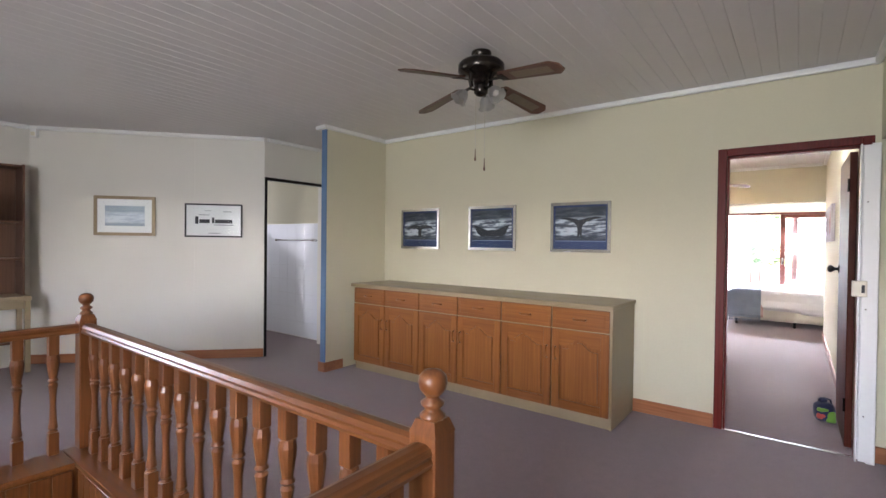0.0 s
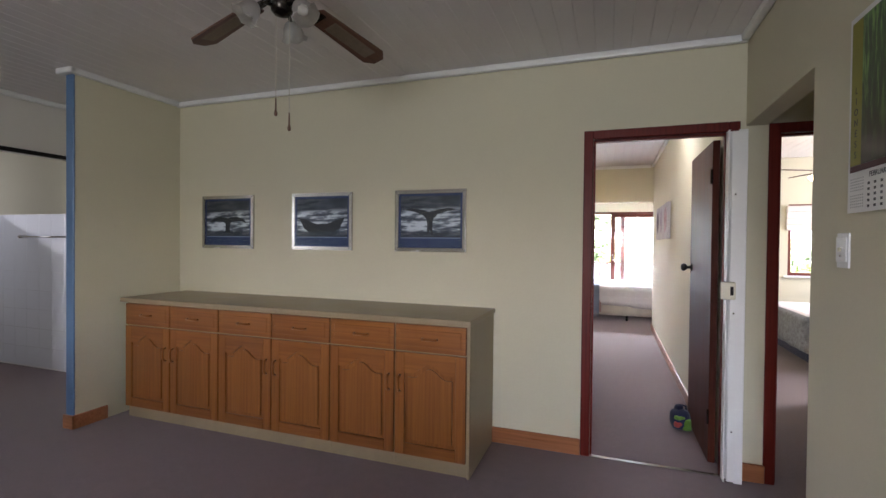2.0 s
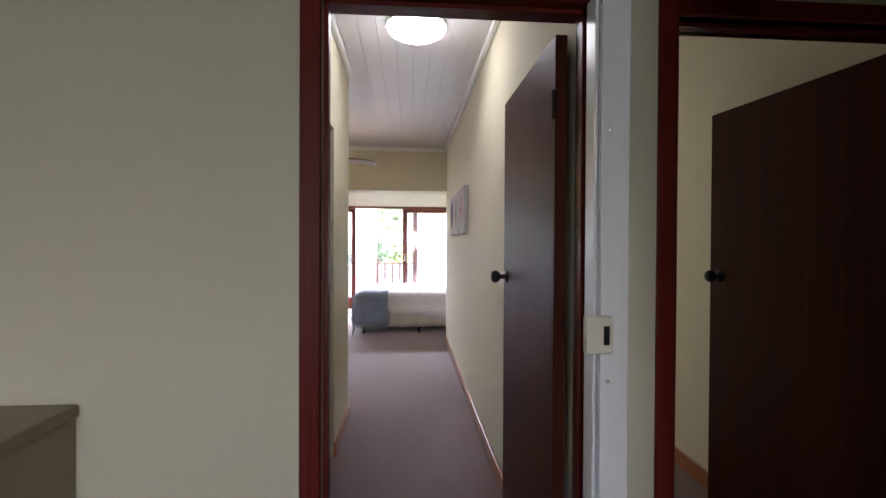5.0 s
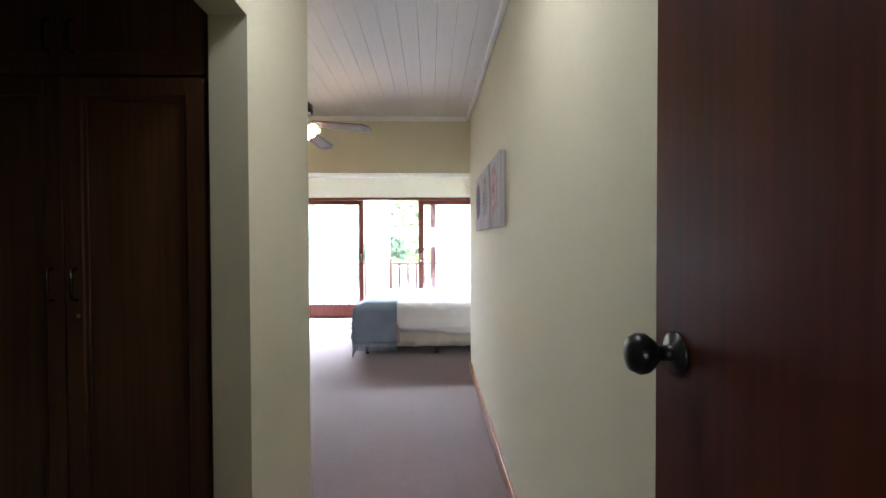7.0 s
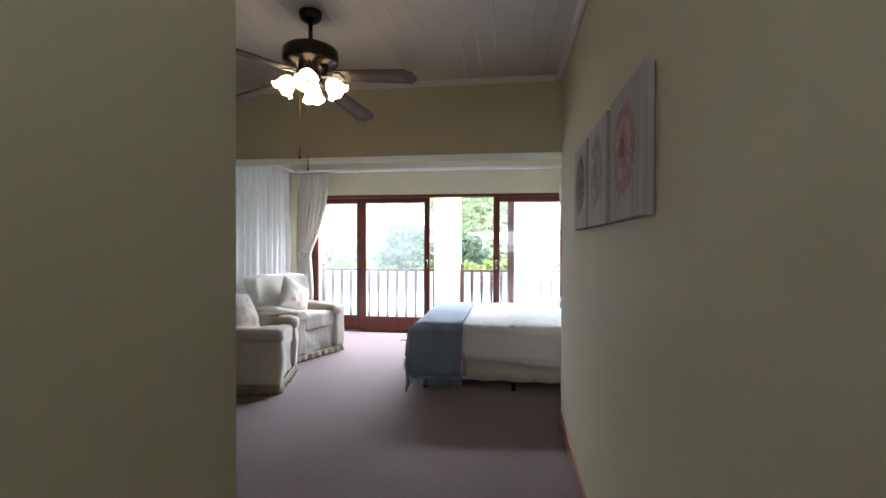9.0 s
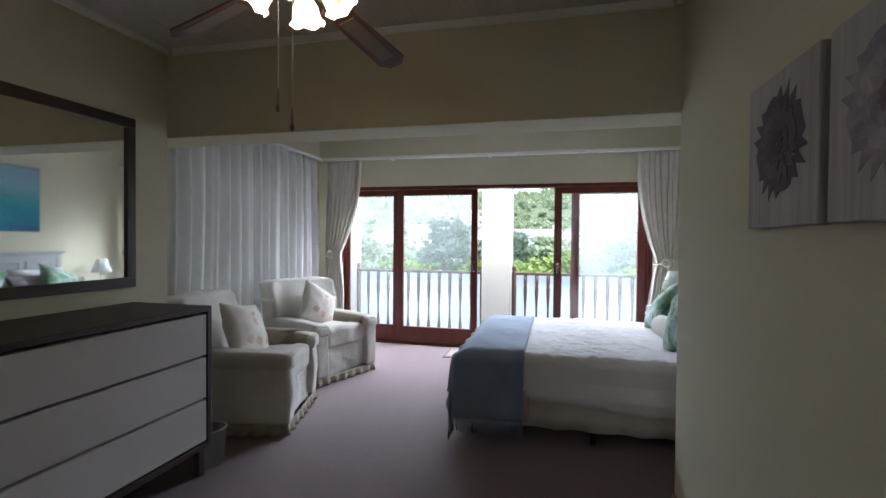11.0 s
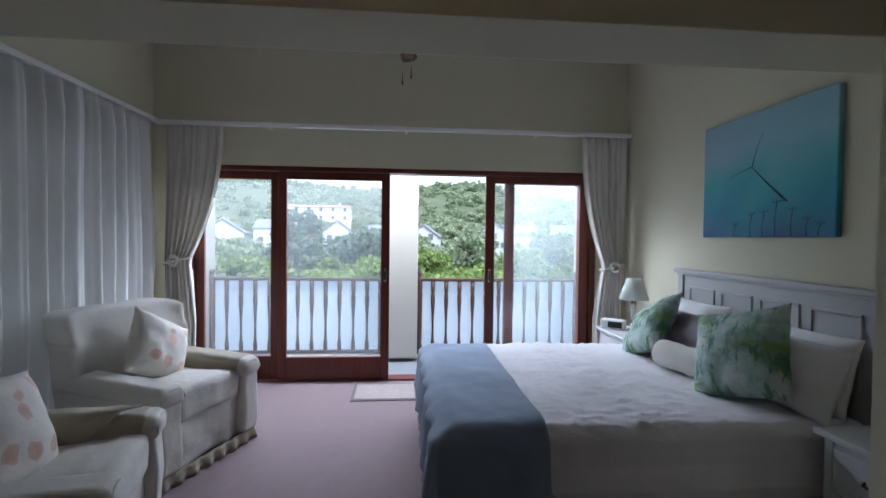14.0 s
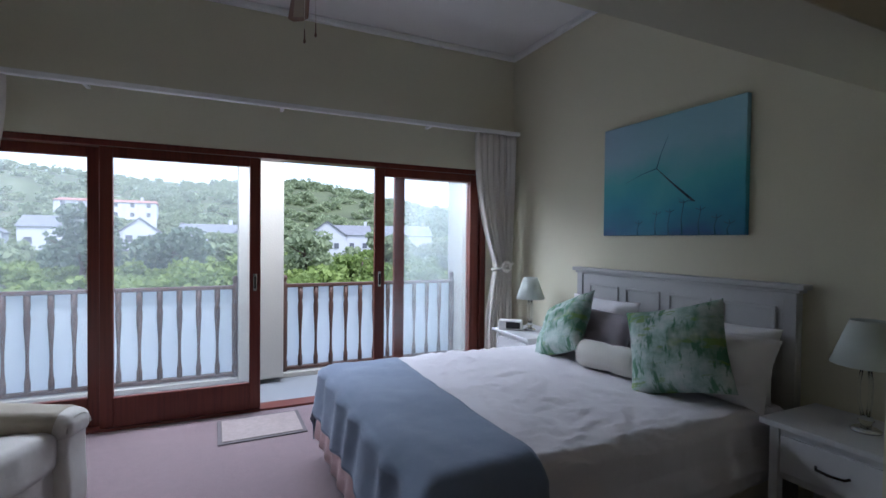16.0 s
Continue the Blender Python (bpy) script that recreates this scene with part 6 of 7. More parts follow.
# rotation order: the cushion lies in its local xz plane and faces local -y
for nm, lab, mt_, m, w, h, t, sd in (
        ("bed_pillow", "white pillow propped against the headboard", M_PILLOW, pose(1.215, 10.20, 0.785, 0, 0, -90) @ pose(0, 0, 0, -12, 0, 0), 0.62, 0.40, 0.17, 1.0),
        ("bed_pillow", "white pillow propped against the headboard", M_PILLOW, pose(1.20, 11.12, 0.800, 0, 0, -90) @ pose(0, 0, 0, -14, 0, 0), 0.66, 0.42, 0.15, 2.0),
        ("bed_pillow", "plump white pillow leaning on another", M_PILLOW, pose(1.075, 10.10, 0.775, 0, 0, -84) @ pose(0, 0, 0, -20, 3, 0), 0.52, 0.38, 0.23, 5.0),
        ("bed_pillow", "grey-mauve pillow leaning on a white one", M_PILLOWG, pose(1.05, 10.97, 0.775, 0, 0, -92) @ pose(0, 0, 0, -28, 0, 0), 0.58, 0.36, 0.16, 7.0),
        ("leaf_cushion", "green and white leaf-print cushion on the bed", M_LEAFY, pose(0.88, 10.21, 0.845, 0, 0, -70) @ pose(0, 0, 0, -22, -15, 0), 0.53, 0.49, 0.20, 3.0),
        ("leaf_cushion", "green and white leaf-print cushion tilted on a corner", M_LEAFY, pose(0.90, 11.16, 0.805, 0, 0, -88) @ pose(0, 0, 0, -36, -22, 0), 0.50, 0.48, 0.18, 9.0)):
    o = thing(nm, m, lab, "cushion" if "leaf" in nm else "pillow", "bed cushions" if "leaf" in nm else "bed pillows")
    part("cover", pillow(w, h, t, 22, 0.016, sd), mt_, o, "", True)
bol = thing("bolster", pose(0.85, 10.65, 0.697, 0, 0, 12) @ pose(0, 0, 0, 90, 0, 0), "cream cylindrical bolster with a buttoned dimple", "bolster")
part("cover", turned([(0.0001, -0.20), (0.06, -0.202), (0.082, -0.195), (0.088, -0.17), (0.088, -0.06), (0.080, 0.0), (0.088, 0.06), (0.088, 0.17), (0.082, 0.195), (0.06, 0.202), (0.0001, 0.20)], 28), M_BOLSTER, bol, "", True)
for z in (-0.196, 0.196):
    part("piping", tube([(0.083 * math.cos(a * math.pi / 12), 0.083 * math.sin(a * math.pi / 12), z) for a in range(25)], 0.004, 6), M_BOLSTER, bol, "", True)


# ---------------- bedroom: night tables, lamps, clock ----------------
def night_table(y0, y1, label):
    n = thing("night_table", pose(0, 0, 0), label, "night table", "night tables")
    part("top", boxes((0.915, 1.375, y0, y1, 0.595, 0.622), bevel=0.006, seg=2), M_NIGHT, n)
    x0, a, b = 0.945, y0 + 0.03, y1 - 0.03
    for x, y in ((x0, a), (x0, b - 0.04), (1.315, a), (1.315, b - 0.04)):
        part("leg", boxes((x, x + 0.04, y, y + 0.04, 0.0, 0.594), bevel=0.003), M_NIGHT, n)
    part("body", boxes((x0 + 0.012, 1.33, a + 0.006, b - 0.006, 0.36, 0.594), bevel=0.002), M_NIGHT, n)
    d = part("drawer", boxes((x0 - 0.004, x0 + 0.011, a + 0.048, b - 0.048, 0.395, 0.560), bevel=0.004, seg=2), M_NIGHT, n)
    mid = (a + b) / 2
    part("handle", tube([(x0 - 0.004, mid - 0.06, 0.478), (x0 - 0.024, mid - 0.05, 0.474), (x0 - 0.026, mid, 0.470), (x0 - 0.024, mid + 0.05, 0.474), (x0 - 0.004, mid + 0.06, 0.478)], 0.006, 8), M_BRONZE, d, "dark metal bow handle", True)
    part("lower_shelf", boxes((x0 + 0.01, 1.34, a + 0.01, b - 0.01, 0.12, 0.14), bevel=0.002), M_NIGHT, n)


night_table(9.235, 9.795, "white-grey painted night table with one drawer beside the bed")
night_table(11.62, 12.18, "white-grey painted night table with one drawer beside the curtain")


def table_lamp(x, y, z, label):
    lm = thing("table_lamp", pose(x, y, z), label, "table lamp", "bedside lamps")
    part("foot", turned([(0.0001, 0), (0.052, 0), (0.054, 0.008), (0.040, 0.018), (0.018, 0.026), (0.0001, 0.026)], 24), M_CHROME, lm, "", True)
    part("ball", turned([(0.0001, 0.026), (0.02, 0.03), (0.028, 0.048), (0.02, 0.066), (0.0001, 0.07)], 20), M_CRYSTAL, lm, "clear acrylic ball", True)
    for k in range(3):
        a = k * 2 * math.pi / 3
        c, s = math.cos(a), math.sin(a)
        part("rod", tube([(0.012 * c, 0.012 * s, 0.066), (0.024 * c, 0.024 * s, 0.13), (0.026 * c, 0.026 * s, 0.20), (0.014 * c, 0.014 * s, 0.29)], 0.006, 8), M_CRYSTAL, lm, "clear acrylic rod", True)
    part("stem", tube([(0, 0, 0.285), (0, 0, 0.36)], 0.010, 10), M_CHROME, lm, "", True)
    sh = part("shade", turned([(0.128, 0.285), (0.062, 0.475)], 36), M_SHADE, lm, "pale green cone shade", True)
    bm3 = bmesh.new()
    bm3.from_mesh(sh.data)
    bmesh.ops.delete(bm3, geom=[f for f in bm3.faces if len(f.verts) > 4], context="FACES_ONLY")
    bm3.to_mesh(sh.data)
    bm3.free()
    sh.modifiers.new("thickness", "SOLIDIFY").thickness = 0.003


table_lamp(1.16, 9.50, 0.622, "bedside lamp with a clear acrylic stem and pale shade")
table_lamp(1.16, 11.93, 0.622, "bedside lamp with a clear acrylic stem and pale shade")
ck = thing("clock_radio", pose(1.02, 12.03, 0.622, 0, 0, -40), "small white clock radio with a dark face", "clock radio")
part("case", boxes((-0.105, 0.105, -0.05, 0.05, 0.0, 0.088), bevel=0.014, seg=3), M_WHITEPLASTIC, ck)
part("face", boxes((-0.035, 0.090, -0.0545, -0.0505, 0.018, 0.074), bevel=0.0015), M_BLACK, ck)
tx = thing("tissue_box", pose(1.25, 11.72, 0.622, 0, 0, 10), "white tissue box with a tissue pulled up", "tissue box")
part("box", boxes((-0.06, 0.06, -0.06, 0.06, 0, 0.11), bevel=0.004), M_WHITEPLASTIC, tx)
part("tissue", pillow(0.09, 0.14, 0.03, 8, 0.02, 1.0), M_PAPER, tx).matrix_basis = pose(0, 0, 0.16)


# ---------------- bedroom: large canvas ----------------
def teal_canvas():
    m, t, p = nodes_of("teal_seed_head_painting")
    tc = t.nodes.new("ShaderNodeTexCoord")
    sep = t.nodes.new("ShaderNodeSeparateXYZ")
    link(t, tc.outputs["Generated"], sep.inputs[0])
    n = noise_of(t, coords(t), 2.4, 3)
    add = t.nodes.new("ShaderNodeMath")
    add.operation = "MULTIPLY_ADD"
    add.inputs[1].default_value = 0.5
    link(t, n, add.inputs[0])
    link(t, sep.outputs[2], add.inputs[2])
    c = ramp(t, add.outputs[0], (0.22, (0.010, 0.085, 0.20)), (0.45, (0.022, 0.25, 0.34)), (0.72, (0.075, 0.38, 0.40)), (1.05, (0.26, 0.46, 0.52)))
    far = ramp(t, sep.outputs[1], (0.45, (0, 0, 0)), (1.0, (0.55, 0.55, 0.55)))
    hi = mixed(t, ramp(t, sep.outputs[2], (0.45, (0, 0, 0)), (0.85, (1, 1, 1))), (0, 0, 0), far)
    c = mixed(t, hi, c, (0.30, 0.34, 0.47))
    link(t, c, p.inputs["Base Color"])
    p.inputs["Roughness"].default_value = 0.6
    bump_to(t, p, noise_of(t, coords(t), 420, 2), 0.25, 0.001)
    return m


art = thing("seed_head_canvas", pose(1.379, 10.695, 1.868), "large teal canvas of a dandelion seed above the headboard", "canvas picture")
part("canvas", boxes((-0.038, -0.001, -0.550, 0.545, -0.400, 0.405), bevel=0.004), teal_canvas(), art)
M_STEM = plain("dark_teal_stroke", (0.008, 0.030, 0.045), 0.6, vary=0.2)
M_STEM2 = plain("blue_teal_stroke", (0.014, 0.115, 0.175), 0.6, vary=0.2)


def stroke(pts, r0, r1, material):
    me = tube([(-0.0385, y, z) for y, z in pts], r0, 6, r1)
    for v in me.vertices:
        v.co.x = -0.0385 + (v.co.x + 0.0385) * 0.12
    part("brush_stroke", me, material, art, "", True)


# +y is towards the window
stroke([(0.058, 0.055), (-0.06, -0.05), (-0.20, -0.165)], 0.003, 0.009, M_STEM)
stroke([(-0.195, -0.16), (-0.222, -0.182), (-0.235, -0.186)], 0.010, 0.004, M_STEM)
stroke([(0.058, 0.055), (0.02, 0.16), (-0.035, 0.27)], 0.005, 0.001, M_STEM2)
stroke([(0.058, 0.055), (0.18, 0.03), (0.33, -0.02)], 0.004, 0.001, M_STEM2)
stroke([(-0.22, -0.18), (-0.15, -0.185), (-0.10, -0.15)], 0.003, 0.001, M_STEM2)
for y, z in ((0.05, -0.26), (-0.055, -0.25), (-0.155, -0.195), (-0.275, -0.245), (0.20, -0.32), (-0.38, -0.30), (-0.46, -0.335)):
    stroke([(y, z), (y + 0.016, (z - 0.40) / 2), (y + 0.01, -0.398)], 0.003, 0.006, M_STEM2)
    stroke([(y + 0.035, z + 0.014), (y, z), (y - 0.032, z + 0.018)], 0.004, 0.003, M_STEM2)
    stroke([(y, z), (y + 0.004, z + 0.028)], 0.006, 0.002, M_STEM2)

# ---------------- second bedroom ----------------
structure("window_second_bedroom", boxes((2.35, 2.39, 9.10, 9.16, 0.94, 1.98), (3.16, 3.20, 9.10, 9.16, 0.94, 1.98), (2.39, 3.16, 9.10, 9.16, 0.94, 0.985), (2.39, 3.16, 9.10, 9.16, 1.94, 1.98), (2.74, 2.775, 9.10, 9.16, 0.985, 1.94), bevel=0.003), M_SLIDER, "red-brown window frame of the second bedroom", "window")
structure("sill_second_bedroom", boxes((2.30, 3.25, 9.02, 9.089, 0.915, 0.939), bevel=0.004), M_WHITE, "white window sill", "window sill")
bl = thing("roman_blind", pose(2.775, 9.06, 1.60), "white folded fabric blind over the window", "blind")
for k in range(4):
    part("fold", boxes((-0.46, 0.46, -0.02 - 0.006 * k, 0.02, 0.09 * k, 0.09 * k + 0.086), bevel=0.008, seg=2), M_CURTAIN, bl)
b2 = thing("second_bed", pose(2.6, 7.75, 0), "bed with a grey patterned cover in the second bedroom", "bed")
part("mattress", soft_box((1.40, 1.50, 0.30), 0.07, 14, 0.012, 4.0, (0, 0, 0.47)), M_SHEET, b2, "", True)
M_PATTERN = plain("grey_patterned_cover", (0.22, 0.23, 0.25), 0.9, coarse=25, fine=70, vary=0.5, relief=0.4)
part("cover", soft_box((1.46, 1.55, 0.40), 0.06, 14, 0.014, 4.0, (0, -0.01, 0.405)), M_PATTERN, b2, "grey patterned bedspread", True)
part("base", boxes((-0.66, 0.66, -0.70, 0.70, 0.10, 0.25), bevel=0.01), M_BAGN, b2)
for x in (-0.6, 0.6):
    for y in (-0.62, 0.62):
        part("leg", turned([(0.0001, 0), (0.022, 0), (0.026, 0.1), (0.0001, 0.1)], 10, (x, y, 0)), M_BLACK, b2)


# ---------------- balcony ----------------
BZ = -0.16
structure("balcony_floor", boxes((-5.2, 3.4, 12.742, 14.42, BZ - 0.2, BZ)), M_GREYTILE, "grey tiled balcony floor", "balcony floor")
structure("balcony_kerb", boxes((-5.2, 3.4, 14.02, 14.30, BZ + 0.0005, BZ + 0.055), bevel=0.006), M_PLASTER, "white plastered kerb under the railing", "kerb")
structure("wall_outside", boxes((-5.2, -3.422, 12.60, 12.74, BZ - 3.0, HIGH), (1.502, 3.4, 12.60, 12.74, BZ - 3.0, HIGH), (-3.42, 1.50, 12.58, 12.739, BZ - 3.0, -0.2005)), M_PLASTER, "white plastered outside wall", "wall")
for x0, x1, nm in ((-1.19, -0.735, "pillar_middle"), (-3.80, -3.40, "pillar_west"), (1.46, 1.90, "pillar_east")):
    structure(nm, boxes((x0, x1, 13.86, 14.28, BZ + 0.056, 2.70), bevel=0.006), M_PLASTER, "white plastered balcony pillar", "pillar")
structure("balcony_beam", boxes((-5.2, 3.4, 13.88, 14.26, 2.702, 2.98), bevel=0.006), M_PLASTER, "white plastered beam over the balcony pillars", "beam")

# white sheet; the faint blue is the sky's reflection put into its colour
M_OPAL = cloth("sky_tinted_weather_sheet", (0.90, 0.94, 0.98), 0.01, weave=200, through=0.7, fold=0.05, rough=0.6)
bal_post = turned([(0.0001, 0.0), (0.036, 0.0), (0.036, 0.12), (0.028, 0.14), (0.034, 0.20), (0.036, 0.80), (0.030, 0.83), (0.034, 0.86), (0.036, 1.00), (0.026, 1.02), (0.020, 1.035), (0.032, 1.06), (0.034, 1.08), (0.022, 1.105), (0.0001, 1.112)], 12)
bal_bar = turned([(0.0001, 0.0), (0.026, 0.0), (0.026, 0.10), (0.019, 0.13), (0.015, 0.22), (0.014, 0.34), (0.018, 0.46), (0.027, 0.62), (0.029, 0.70), (0.022, 0.76), (0.028, 0.79), (0.028, 0.92), (0.0001, 0.92)], 10)
for me in (bal_post, bal_bar):
    me.materials.append(M_BALRAIL)
RY = 14.10
for x0, x1, lab in ((-3.365, -1.215, "brown wooden balcony railing with shaped balusters and a white weather sheet"), (-0.700, 1.430, "brown wooden balcony railing beside the middle pillar"), (-5.1, -3.83, "brown wooden balcony railing beyond the end pillar")):
    r = thing("balcony_railing", pose(0, RY, BZ + 0.056), lab, "railing", "balcony railings")
    part("top_rail", boxes((x0, x1, -0.032, 0.032, 0.965, 1.005), bevel=0.008, seg=2), M_BALRAIL, r)
    part("bottom_rail", boxes((x0, x1, -0.024, 0.024, 0.012, 0.052), bevel=0.004), M_BALRAIL, r)
    for x in (x0, x1):
        o = part("post", bal_post, None, r, "", True)
        o.matrix_basis = pose(x, 0, 0)
    n = round((x1 - x0) / 0.178)
    for k in range(1, n):
        o = part("baluster", bal_bar, None, r, "", True)
        o.matrix_basis = pose(x0 + (x1 - x0) * k / n, 0, 0.048)
    s = part("weather_sheet", boxes((x0, x1, 0.040, 0.046, 0.03, 0.99)), M_OPAL, r, "white translucent weather sheet")

# ---------------- ground and hillside ----------------
def ground_height(x, y):
    k = max(0.0, min(1.0, (y - 108) / 215.0))
    rise = 33.0 * k * k * (3 - 2 * k)
    ridge = 1.0 + 0.12 * math.sin(x / 62.0 + 0.8) + 0.07 * math.sin(x / 23.0) - 0.0022 * max(0.0, x - 30) + 0.24 * max(0.0, min(1.0, (-x - 15) / 75.0))
    far = max(0.0, min(1.0, (y - 340) / 400.0))
    return -3.6 + rise * ridge * (1 - far) + 1.2 * noise.noise(Vector((x / 30, y / 30, 0))) * min(1.0, max(0.0, (y - 30) / 40))


def spread(n):
    t = np.linspace(-1, 1, n)
    return np.sign(t) * np.abs(t) ** 1.8


M_GROUND = plain("scrubby_ground", (0.075, 0.095, 0.045), 0.95, coarse=0.08, fine=2.0, vary=0.4, relief=0.6, depth=0.1)
gx, gy = spread(81) * 2600, 120 + spread(101) * 2600
vs = [(x, y, ground_height(x, y)) for y in gy for x in gx]
fs = [(j * 81 + i, j * 81 + i + 1, (j + 1) * 81 + i + 1, (j + 1) * 81 + i) for j in range(100) for i in range(80)]
structure("ground", mesh_of("ground", vs, fs), M_GROUND, "scrub-covered valley floor rising to a wooded hillside", "ground", True)


def foliage(name, dark, mid, light):
    m, t, p = nodes_of(name)
    g = t.nodes.new("ShaderNodeNewGeometry")
    c = ramp(t, g.outputs["Random Per Island"], (0.0, dark), (0.5, mid), (1.0, light))
    big = noise_of(t, coords(t), 0.12, 3)
    c = mixed(t, 0.35, c, ramp(t, big, (0.35, dark), (0.65, light)))
    link(t, c, p.inputs["Base Color"])
    p.inputs["Roughness"].default_value = 0.75
    tl = t.nodes.new("ShaderNodeBsdfTranslucent")
    link(t, c, tl.inputs["Color"])
    mx = t.nodes.new("ShaderNodeMixShader")
    mx.inputs[0].default_value = 0.5
    link(t, p.outputs[0], mx.inputs[1])
    link(t, tl.outputs[0], mx.inputs[2])
    link(t, mx.outputs[0], t.nodes["Material Output"].inputs["Surface"])
    return m


# hillside greens paled and greyed: distance haze put into the leaf colour
M_FOLIAGE = foliage("haze_paled_foliage", (0.19, 0.235, 0.15), (0.25, 0.31, 0.175), (0.32, 0.38, 0.22))
M_BUSH = foliage("bright_bush_leaves", (0.11, 0.165, 0.045), (0.19, 0.27, 0.07), (0.28, 0.36, 0.11))
M_PINE = foliage("dark_pine_needles", (0.085, 0.125, 0.085), (0.125, 0.175, 0.115), (0.17, 0.225, 0.145))
M_BARK = plain("grey_brown_bark", (0.12, 0.09, 0.07), 0.9, coarse=3, fine=25, vary=0.3, relief=0.8, depth=0.02)
rng = np.random.default_rng(7)


def leaf_quads(centres, size):
    """Small upright-tilted leaf clumps at the given points: vertices and faces as arrays."""
    n = len(centres)
    a = rng.normal(size=(n, 3))
    a /= np.linalg.norm(a, axis=1, keepdims=True)
    b = np.cross(a, rng.normal(size=(n, 3)))
    b /= np.linalg.norm(b, axis=1, keepdims=True) + 1e-9
    s = size * rng.uniform(0.6, 1.4, (n, 1))
    v = np.stack([centres - a * s * 0.5 - b * s * 0.32, centres + a * s * 0.15 - b * s * 0.42, centres + a * s * 0.55 + b * s * 0.05, centres - a * s * 0.2 + b * s * 0.42], axis=1)
    return v.reshape(-1, 3)


def crown_points(n, lumps, w, h, cone=0.0):
    """Points on the shells of several overlapping lumps."""
    out = []
    for _ in range(lumps):
        zc = rng.uniform(0.15, 0.85)
        rad = (1 - cone * zc) * rng.uniform(0.35, 0.75)
        a = rng.uniform(0, 2 * math.pi)
        off = np.array([math.cos(a) * rad * w * 0.5, math.sin(a) * rad * w * 0.5, zc * h])
        r = np.array([w * 0.30, w * 0.30, h * 0.20]) * rng.uniform(0.6, 1.15) * (1 - 0.5 * cone * zc)
        d = rng.normal(size=(n // lumps, 3))
        d /= np.linalg.norm(d, axis=1, keepdims=True)
        out.append(off + d * r * rng.uniform(0.65, 1.0, (n // lumps, 1)))
    return np.concatenate(out)


def quads_mesh(name, v):
    me = bpy.data.meshes.new(name)
    n = len(v) // 4
    me.vertices.add(len(v))
    me.vertices.foreach_set("co", v.astype(np.float32).ravel())
    me.loops.add(len(v))
    me.loops.foreach_set("vertex_index", np.arange(len(v), dtype=np.int32))
    me.polygons.add(n)
    me.polygons.foreach_set("loop_start", np.arange(0, len(v), 4, dtype=np.int32))
    me.update(calc_edges=True)
    return me


def tree(x, y, w, h, material, label, cone=0.0, leaves=1500, size=0.5):
    z = ground_height(x, y) - 0.2
    t = thing("tree", pose(x, y, z), label, "tree")
    th = h * 0.72
    pts = [(0, 0, 0), (0.04 * w, 0.02 * w, th * 0.35), (-0.02 * w, 0.03 * w, th * 0.7), (0.01 * w, 0, th)]
    part("trunk", tube(pts, 0.045 * w, 10, 0.012 * w), M_BARK, t, "", True)
    for k in range(5):
        a = k * 2.4 + x
        b = Vector((0.02 * w, 0.02 * w, th * (0.30 + 0.12 * k)))
        part("limb", tube([b, b + Vector((math.cos(a) * w * 0.18, math.sin(a) * w * 0.18, h * 0.07)), b + Vector((math.cos(a) * w * 0.34, math.sin(a) * w * 0.34, h * 0.16))], 0.018 * w, 7, 0.005 * w), M_BARK, t, "", True)
    c = crown_points(leaves, 14, w, h * 0.80, cone)
    c[:, 2] += h * 0.20
    part("crown", quads_mesh("crown", leaf_quads(c, size)), material, t, "")
    return t


# woods on the hillside: one mass
pts, count = [], 0
while count < 1500:
    y = rng.uniform(129, 345)
    x = rng.uniform(-1.0, 1.0) * (25 + y * 0.72) + 0.06 * y
    w, h = rng.uniform(4.0, 8.0), rng.uniform(2.5, 5.5)
    if abs(x + 32) < 17 and y < 172:
        h = 2.0
    c = crown_points(220 if y > 160 else 270, 7, w, h)
    pts.append(c + np.array([x, y, ground_height(x, y) - 1.0]))
    count += 1
for _ in range(170):
    y = rng.uniform(84, 108)
    x = rng.uniform(-1.0, 1.0) * (18 + y * 0.62)
    w, h = rng.uniform(3.5, 7.0), rng.uniform(2.0, 6.0) * (0.6 if rng.random() < 0.5 else 1.0)
    pts.append(crown_points(240, 6, w, h) + np.array([x, y, ground_height(x, y) - 0.5]))
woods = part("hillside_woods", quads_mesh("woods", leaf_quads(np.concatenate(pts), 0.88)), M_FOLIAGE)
tagged(woods, "dense mixed green woods covering the hillside", "woods", kind="stuff")
pts = []
for _ in range(620):
    y = rng.uniform(34, 104)
    x = rng.uniform(-1.0, 1.0) * (12 + y * 0.8)
    w, h = rng.uniform(2.2, 4.5), rng.uniform(1.4, 3.2)
    pts.append(crown_points(260, 6, w, h) + np.array([x, y, ground_height(x, y) - 0.3]))
shrubs = part("garden_shrubs", quads_mesh("shrubs", leaf_quads(np.concatenate(pts), 0.5)), M_BUSH)
tagged(shrubs, "bright green bushes filling the valley gardens", "bushes", kind="stuff")

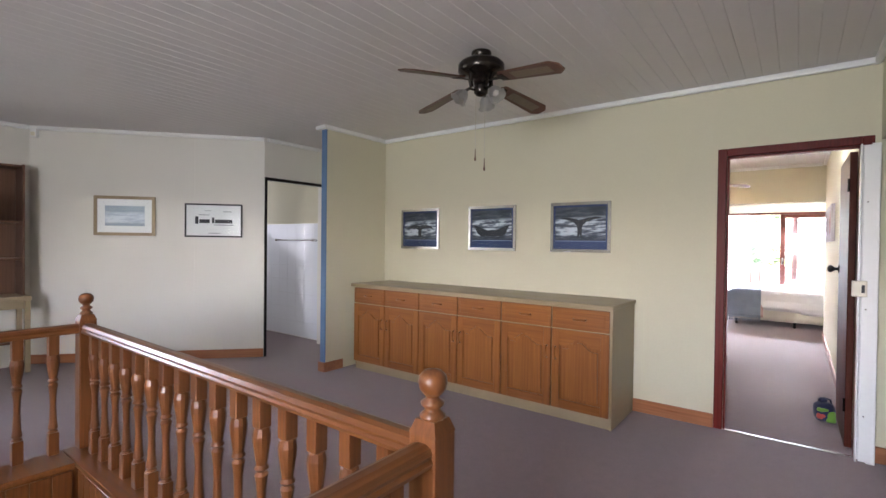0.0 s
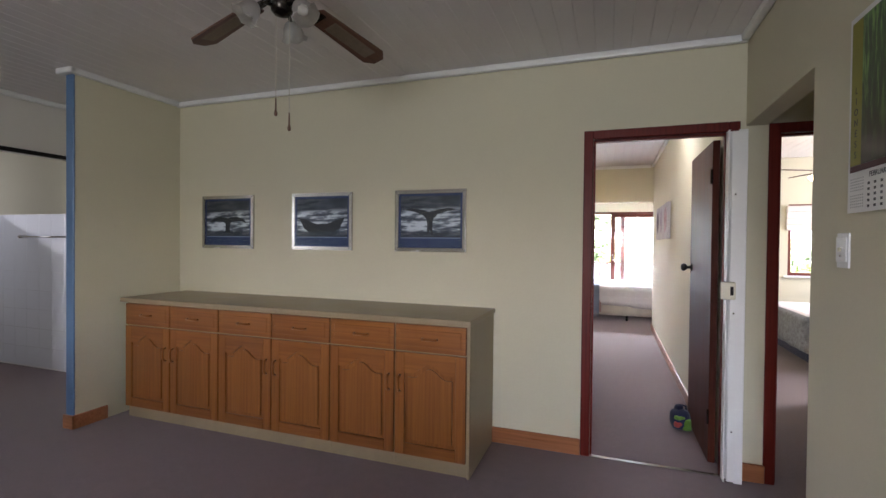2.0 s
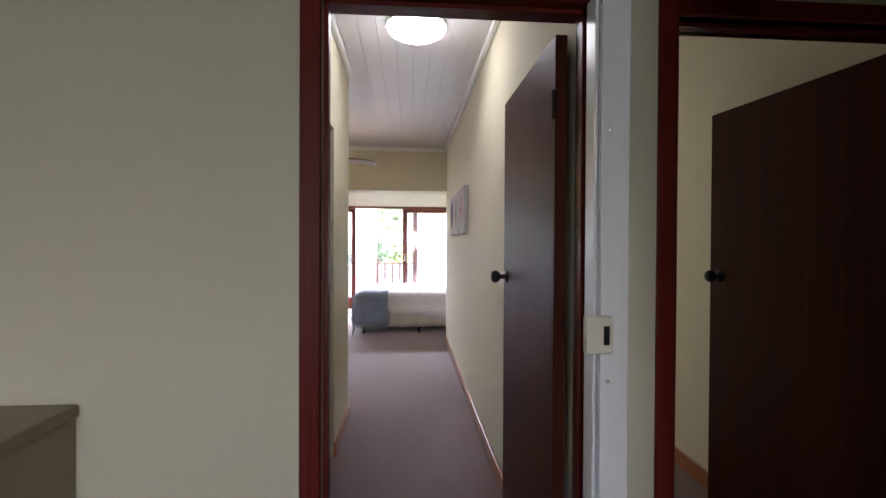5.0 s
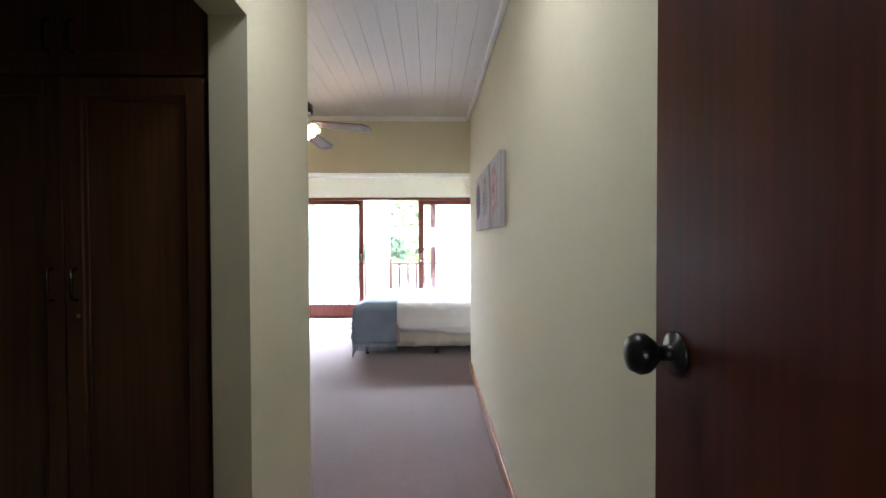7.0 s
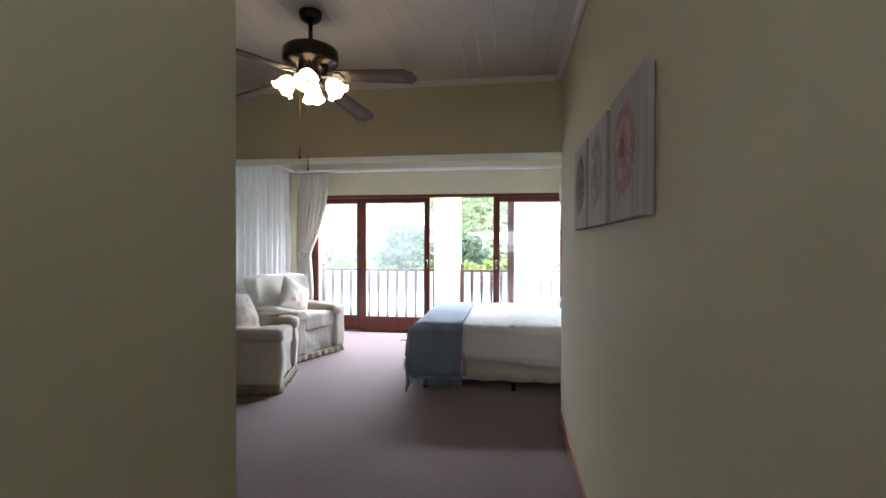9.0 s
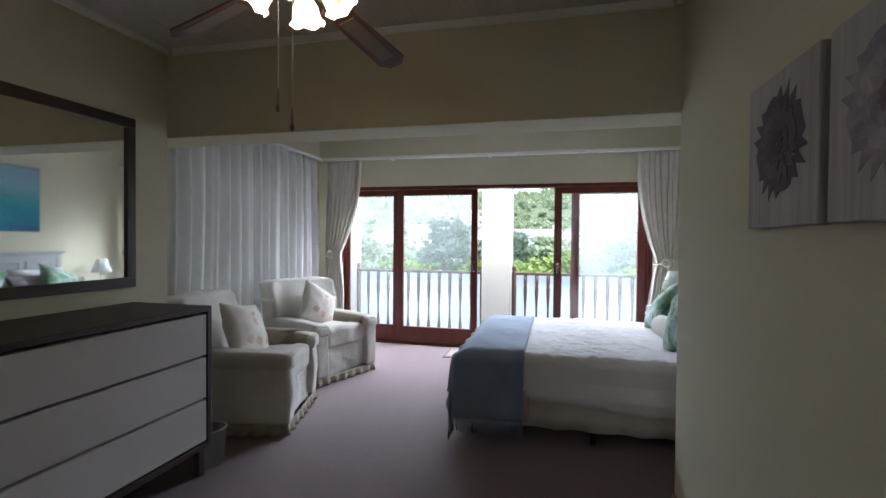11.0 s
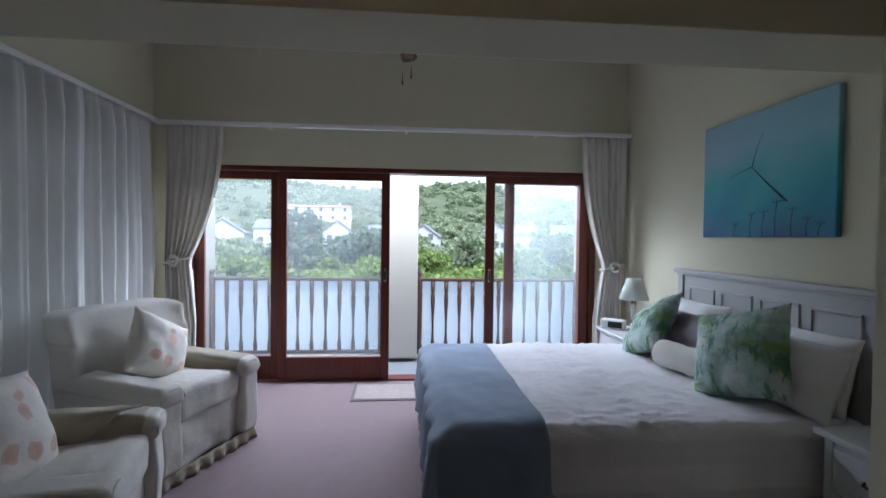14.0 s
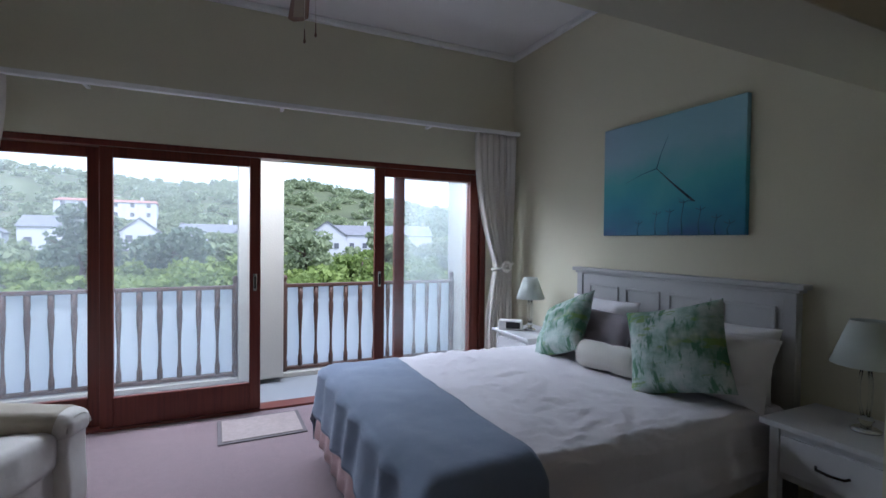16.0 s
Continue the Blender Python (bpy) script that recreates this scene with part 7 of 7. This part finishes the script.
for x, y, w, h, m, lab, cone, sz in (
        (-13.5, 62, 7.5, 8.8, M_PINE, "tall dark green pine among the houses", 0.55, 0.50),
        (-6.0, 64, 7.0, 7.2, M_PINE, "broad dark pine below the houses", 0.35, 0.50),
        (-29.0, 66, 8.0, 6.8, M_PINE, "dark green tree beside a white house", 0.3, 0.55),
        (-22.5, 58, 5.5, 5.6, M_FOLIAGE, "round green garden tree", 0.15, 0.45),
        (6.5, 60, 6.0, 6.4, M_FOLIAGE, "spreading grey-green garden tree", 0.1, 0.45),
        (10.0, 50, 5.0, 4.2, M_BUSH, "bright yellowish green rounded garden tree", 0.1, 0.40),
        (1.5, 52, 4.6, 4.0, M_BUSH, "bright yellow-green rounded garden tree", 0.1, 0.40),
        (17.5, 66, 6.5, 6.6, M_FOLIAGE, "spreading green tree beside the gabled house", 0.1, 0.50),
        (24.0, 58, 6.5, 6.0, M_FOLIAGE, "green tree on the slope", 0.1, 0.50),
        (33.0, 62, 7.0, 6.0, M_FOLIAGE, "broad green tree on the slope", 0.1, 0.50),
        (-38.0, 60, 7.0, 6.2, M_FOLIAGE, "broad green tree near the water", 0.1, 0.50),
        (-20.0, 104, 8.0, 8.5, M_PINE, "tall dark pine before the long house", 0.45, 0.60),
        (-36.0, 150, 9.0, 8.0, M_FOLIAGE, "broad green tree below the long house", 0.1, 0.80),
        (-26.0, 152, 9.0, 7.5, M_FOLIAGE, "broad green tree below the long house", 0.1, 0.80),
        (-1.0, 100, 7.5, 6.5, M_FOLIAGE, "round green tree before the wide house", 0.1, 0.60),
        (-33.0, 48, 5.0, 3.6, M_FOLIAGE, "low spreading grey-green garden tree", 0.1, 0.45)):
    tree(x, y, w, h, m, lab, cone, 1700, sz)

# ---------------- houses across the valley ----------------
# white walls toned to blue-grey: the valley's haze is put into this colour
M_HOUSE = plain("haze_grey_house_plaster", (0.43, 0.45, 0.48), 0.8, coarse=0.5, fine=4, vary=0.06, relief=0.2)
M_ROOF = plain("grey_slate_roof", (0.16, 0.17, 0.19), 0.7, coarse=1.0, fine=8, vary=0.2, relief=0.5, depth=0.03)
M_REDROOF = plain("faded_red_roof", (0.30, 0.15, 0.12), 0.7, coarse=1.0, fine=8, vary=0.2, relief=0.4, depth=0.03)
M_DARKGLASS = plain("dark_window_glass", (0.11, 0.12, 0.14), 0.1, vary=0.1, relief=0)


def house(x, y, base, w, d, eaves, ridge, turn, roof_mat, label, cols=3, rows=2, gable_front=False):
    h = thing("house", pose(x, y, base, 0, 0, turn), label, "house", "hillside houses")
    if gable_front:
        o = [(-w / 2, -4), (w / 2, -4), (w / 2, eaves), (0, ridge), (-w / 2, eaves)]
        part("wall", prism(o, -d / 2, d / 2), M_HOUSE, h)
        for s in (-1, 1):
            b = prism([(0, ridge + 0.02), (s * (w / 2 + 0.3), eaves - 0.15), (s * (w / 2 + 0.3), eaves + 0.10), (0, ridge + 0.28)], -d / 2 - 0.25, d / 2 + 0.25)
            part("roof", b, roof_mat, h)
    else:
        part("wall", boxes((-w / 2, w / 2, -d / 2, d / 2, -4, eaves)), M_HOUSE, h)
        b = bmesh.new()
        b.from_mesh(mesh_of("roof", [(-w / 2 - 0.3, -d / 2 - 0.3, eaves), (w / 2 + 0.3, -d / 2 - 0.3, eaves), (w / 2 + 0.3, d / 2 + 0.3, eaves), (-w / 2 - 0.3, d / 2 + 0.3, eaves), (-w / 2 + 0.2, 0, ridge), (w / 2 - 0.2, 0, ridge)],
                            [(0, 1, 5, 4), (2, 3, 4, 5), (1, 2, 5), (3, 0, 4), (3, 2, 1, 0)]))
        rf = part("roof", b, roof_mat, h)
        part("chimney", boxes((w * 0.32, w * 0.32 + 0.7, -0.35, 0.35, eaves, ridge + 0.9)), M_HOUSE, rf)
    for r in range(rows):
        for c in range(cols):
            wx = -w / 2 + w * (c + 0.5) / cols
            wz = 0.9 + r * 2.7
            if wz + 1.3 < eaves + (0.8 if gable_front else 0.1):
                fw = part("window", boxes((wx - 0.62, wx + 0.62, -d / 2 - 0.06, -d / 2 - 0.005, wz - 0.08, wz + 1.28)), M_HOUSE, h)
                part("pane", boxes((wx - 0.52, wx + 0.52, -d / 2 - 0.075, -d / 2 - 0.062, wz, wz + 1.2)), M_DARKGLASS, fw)
    return h


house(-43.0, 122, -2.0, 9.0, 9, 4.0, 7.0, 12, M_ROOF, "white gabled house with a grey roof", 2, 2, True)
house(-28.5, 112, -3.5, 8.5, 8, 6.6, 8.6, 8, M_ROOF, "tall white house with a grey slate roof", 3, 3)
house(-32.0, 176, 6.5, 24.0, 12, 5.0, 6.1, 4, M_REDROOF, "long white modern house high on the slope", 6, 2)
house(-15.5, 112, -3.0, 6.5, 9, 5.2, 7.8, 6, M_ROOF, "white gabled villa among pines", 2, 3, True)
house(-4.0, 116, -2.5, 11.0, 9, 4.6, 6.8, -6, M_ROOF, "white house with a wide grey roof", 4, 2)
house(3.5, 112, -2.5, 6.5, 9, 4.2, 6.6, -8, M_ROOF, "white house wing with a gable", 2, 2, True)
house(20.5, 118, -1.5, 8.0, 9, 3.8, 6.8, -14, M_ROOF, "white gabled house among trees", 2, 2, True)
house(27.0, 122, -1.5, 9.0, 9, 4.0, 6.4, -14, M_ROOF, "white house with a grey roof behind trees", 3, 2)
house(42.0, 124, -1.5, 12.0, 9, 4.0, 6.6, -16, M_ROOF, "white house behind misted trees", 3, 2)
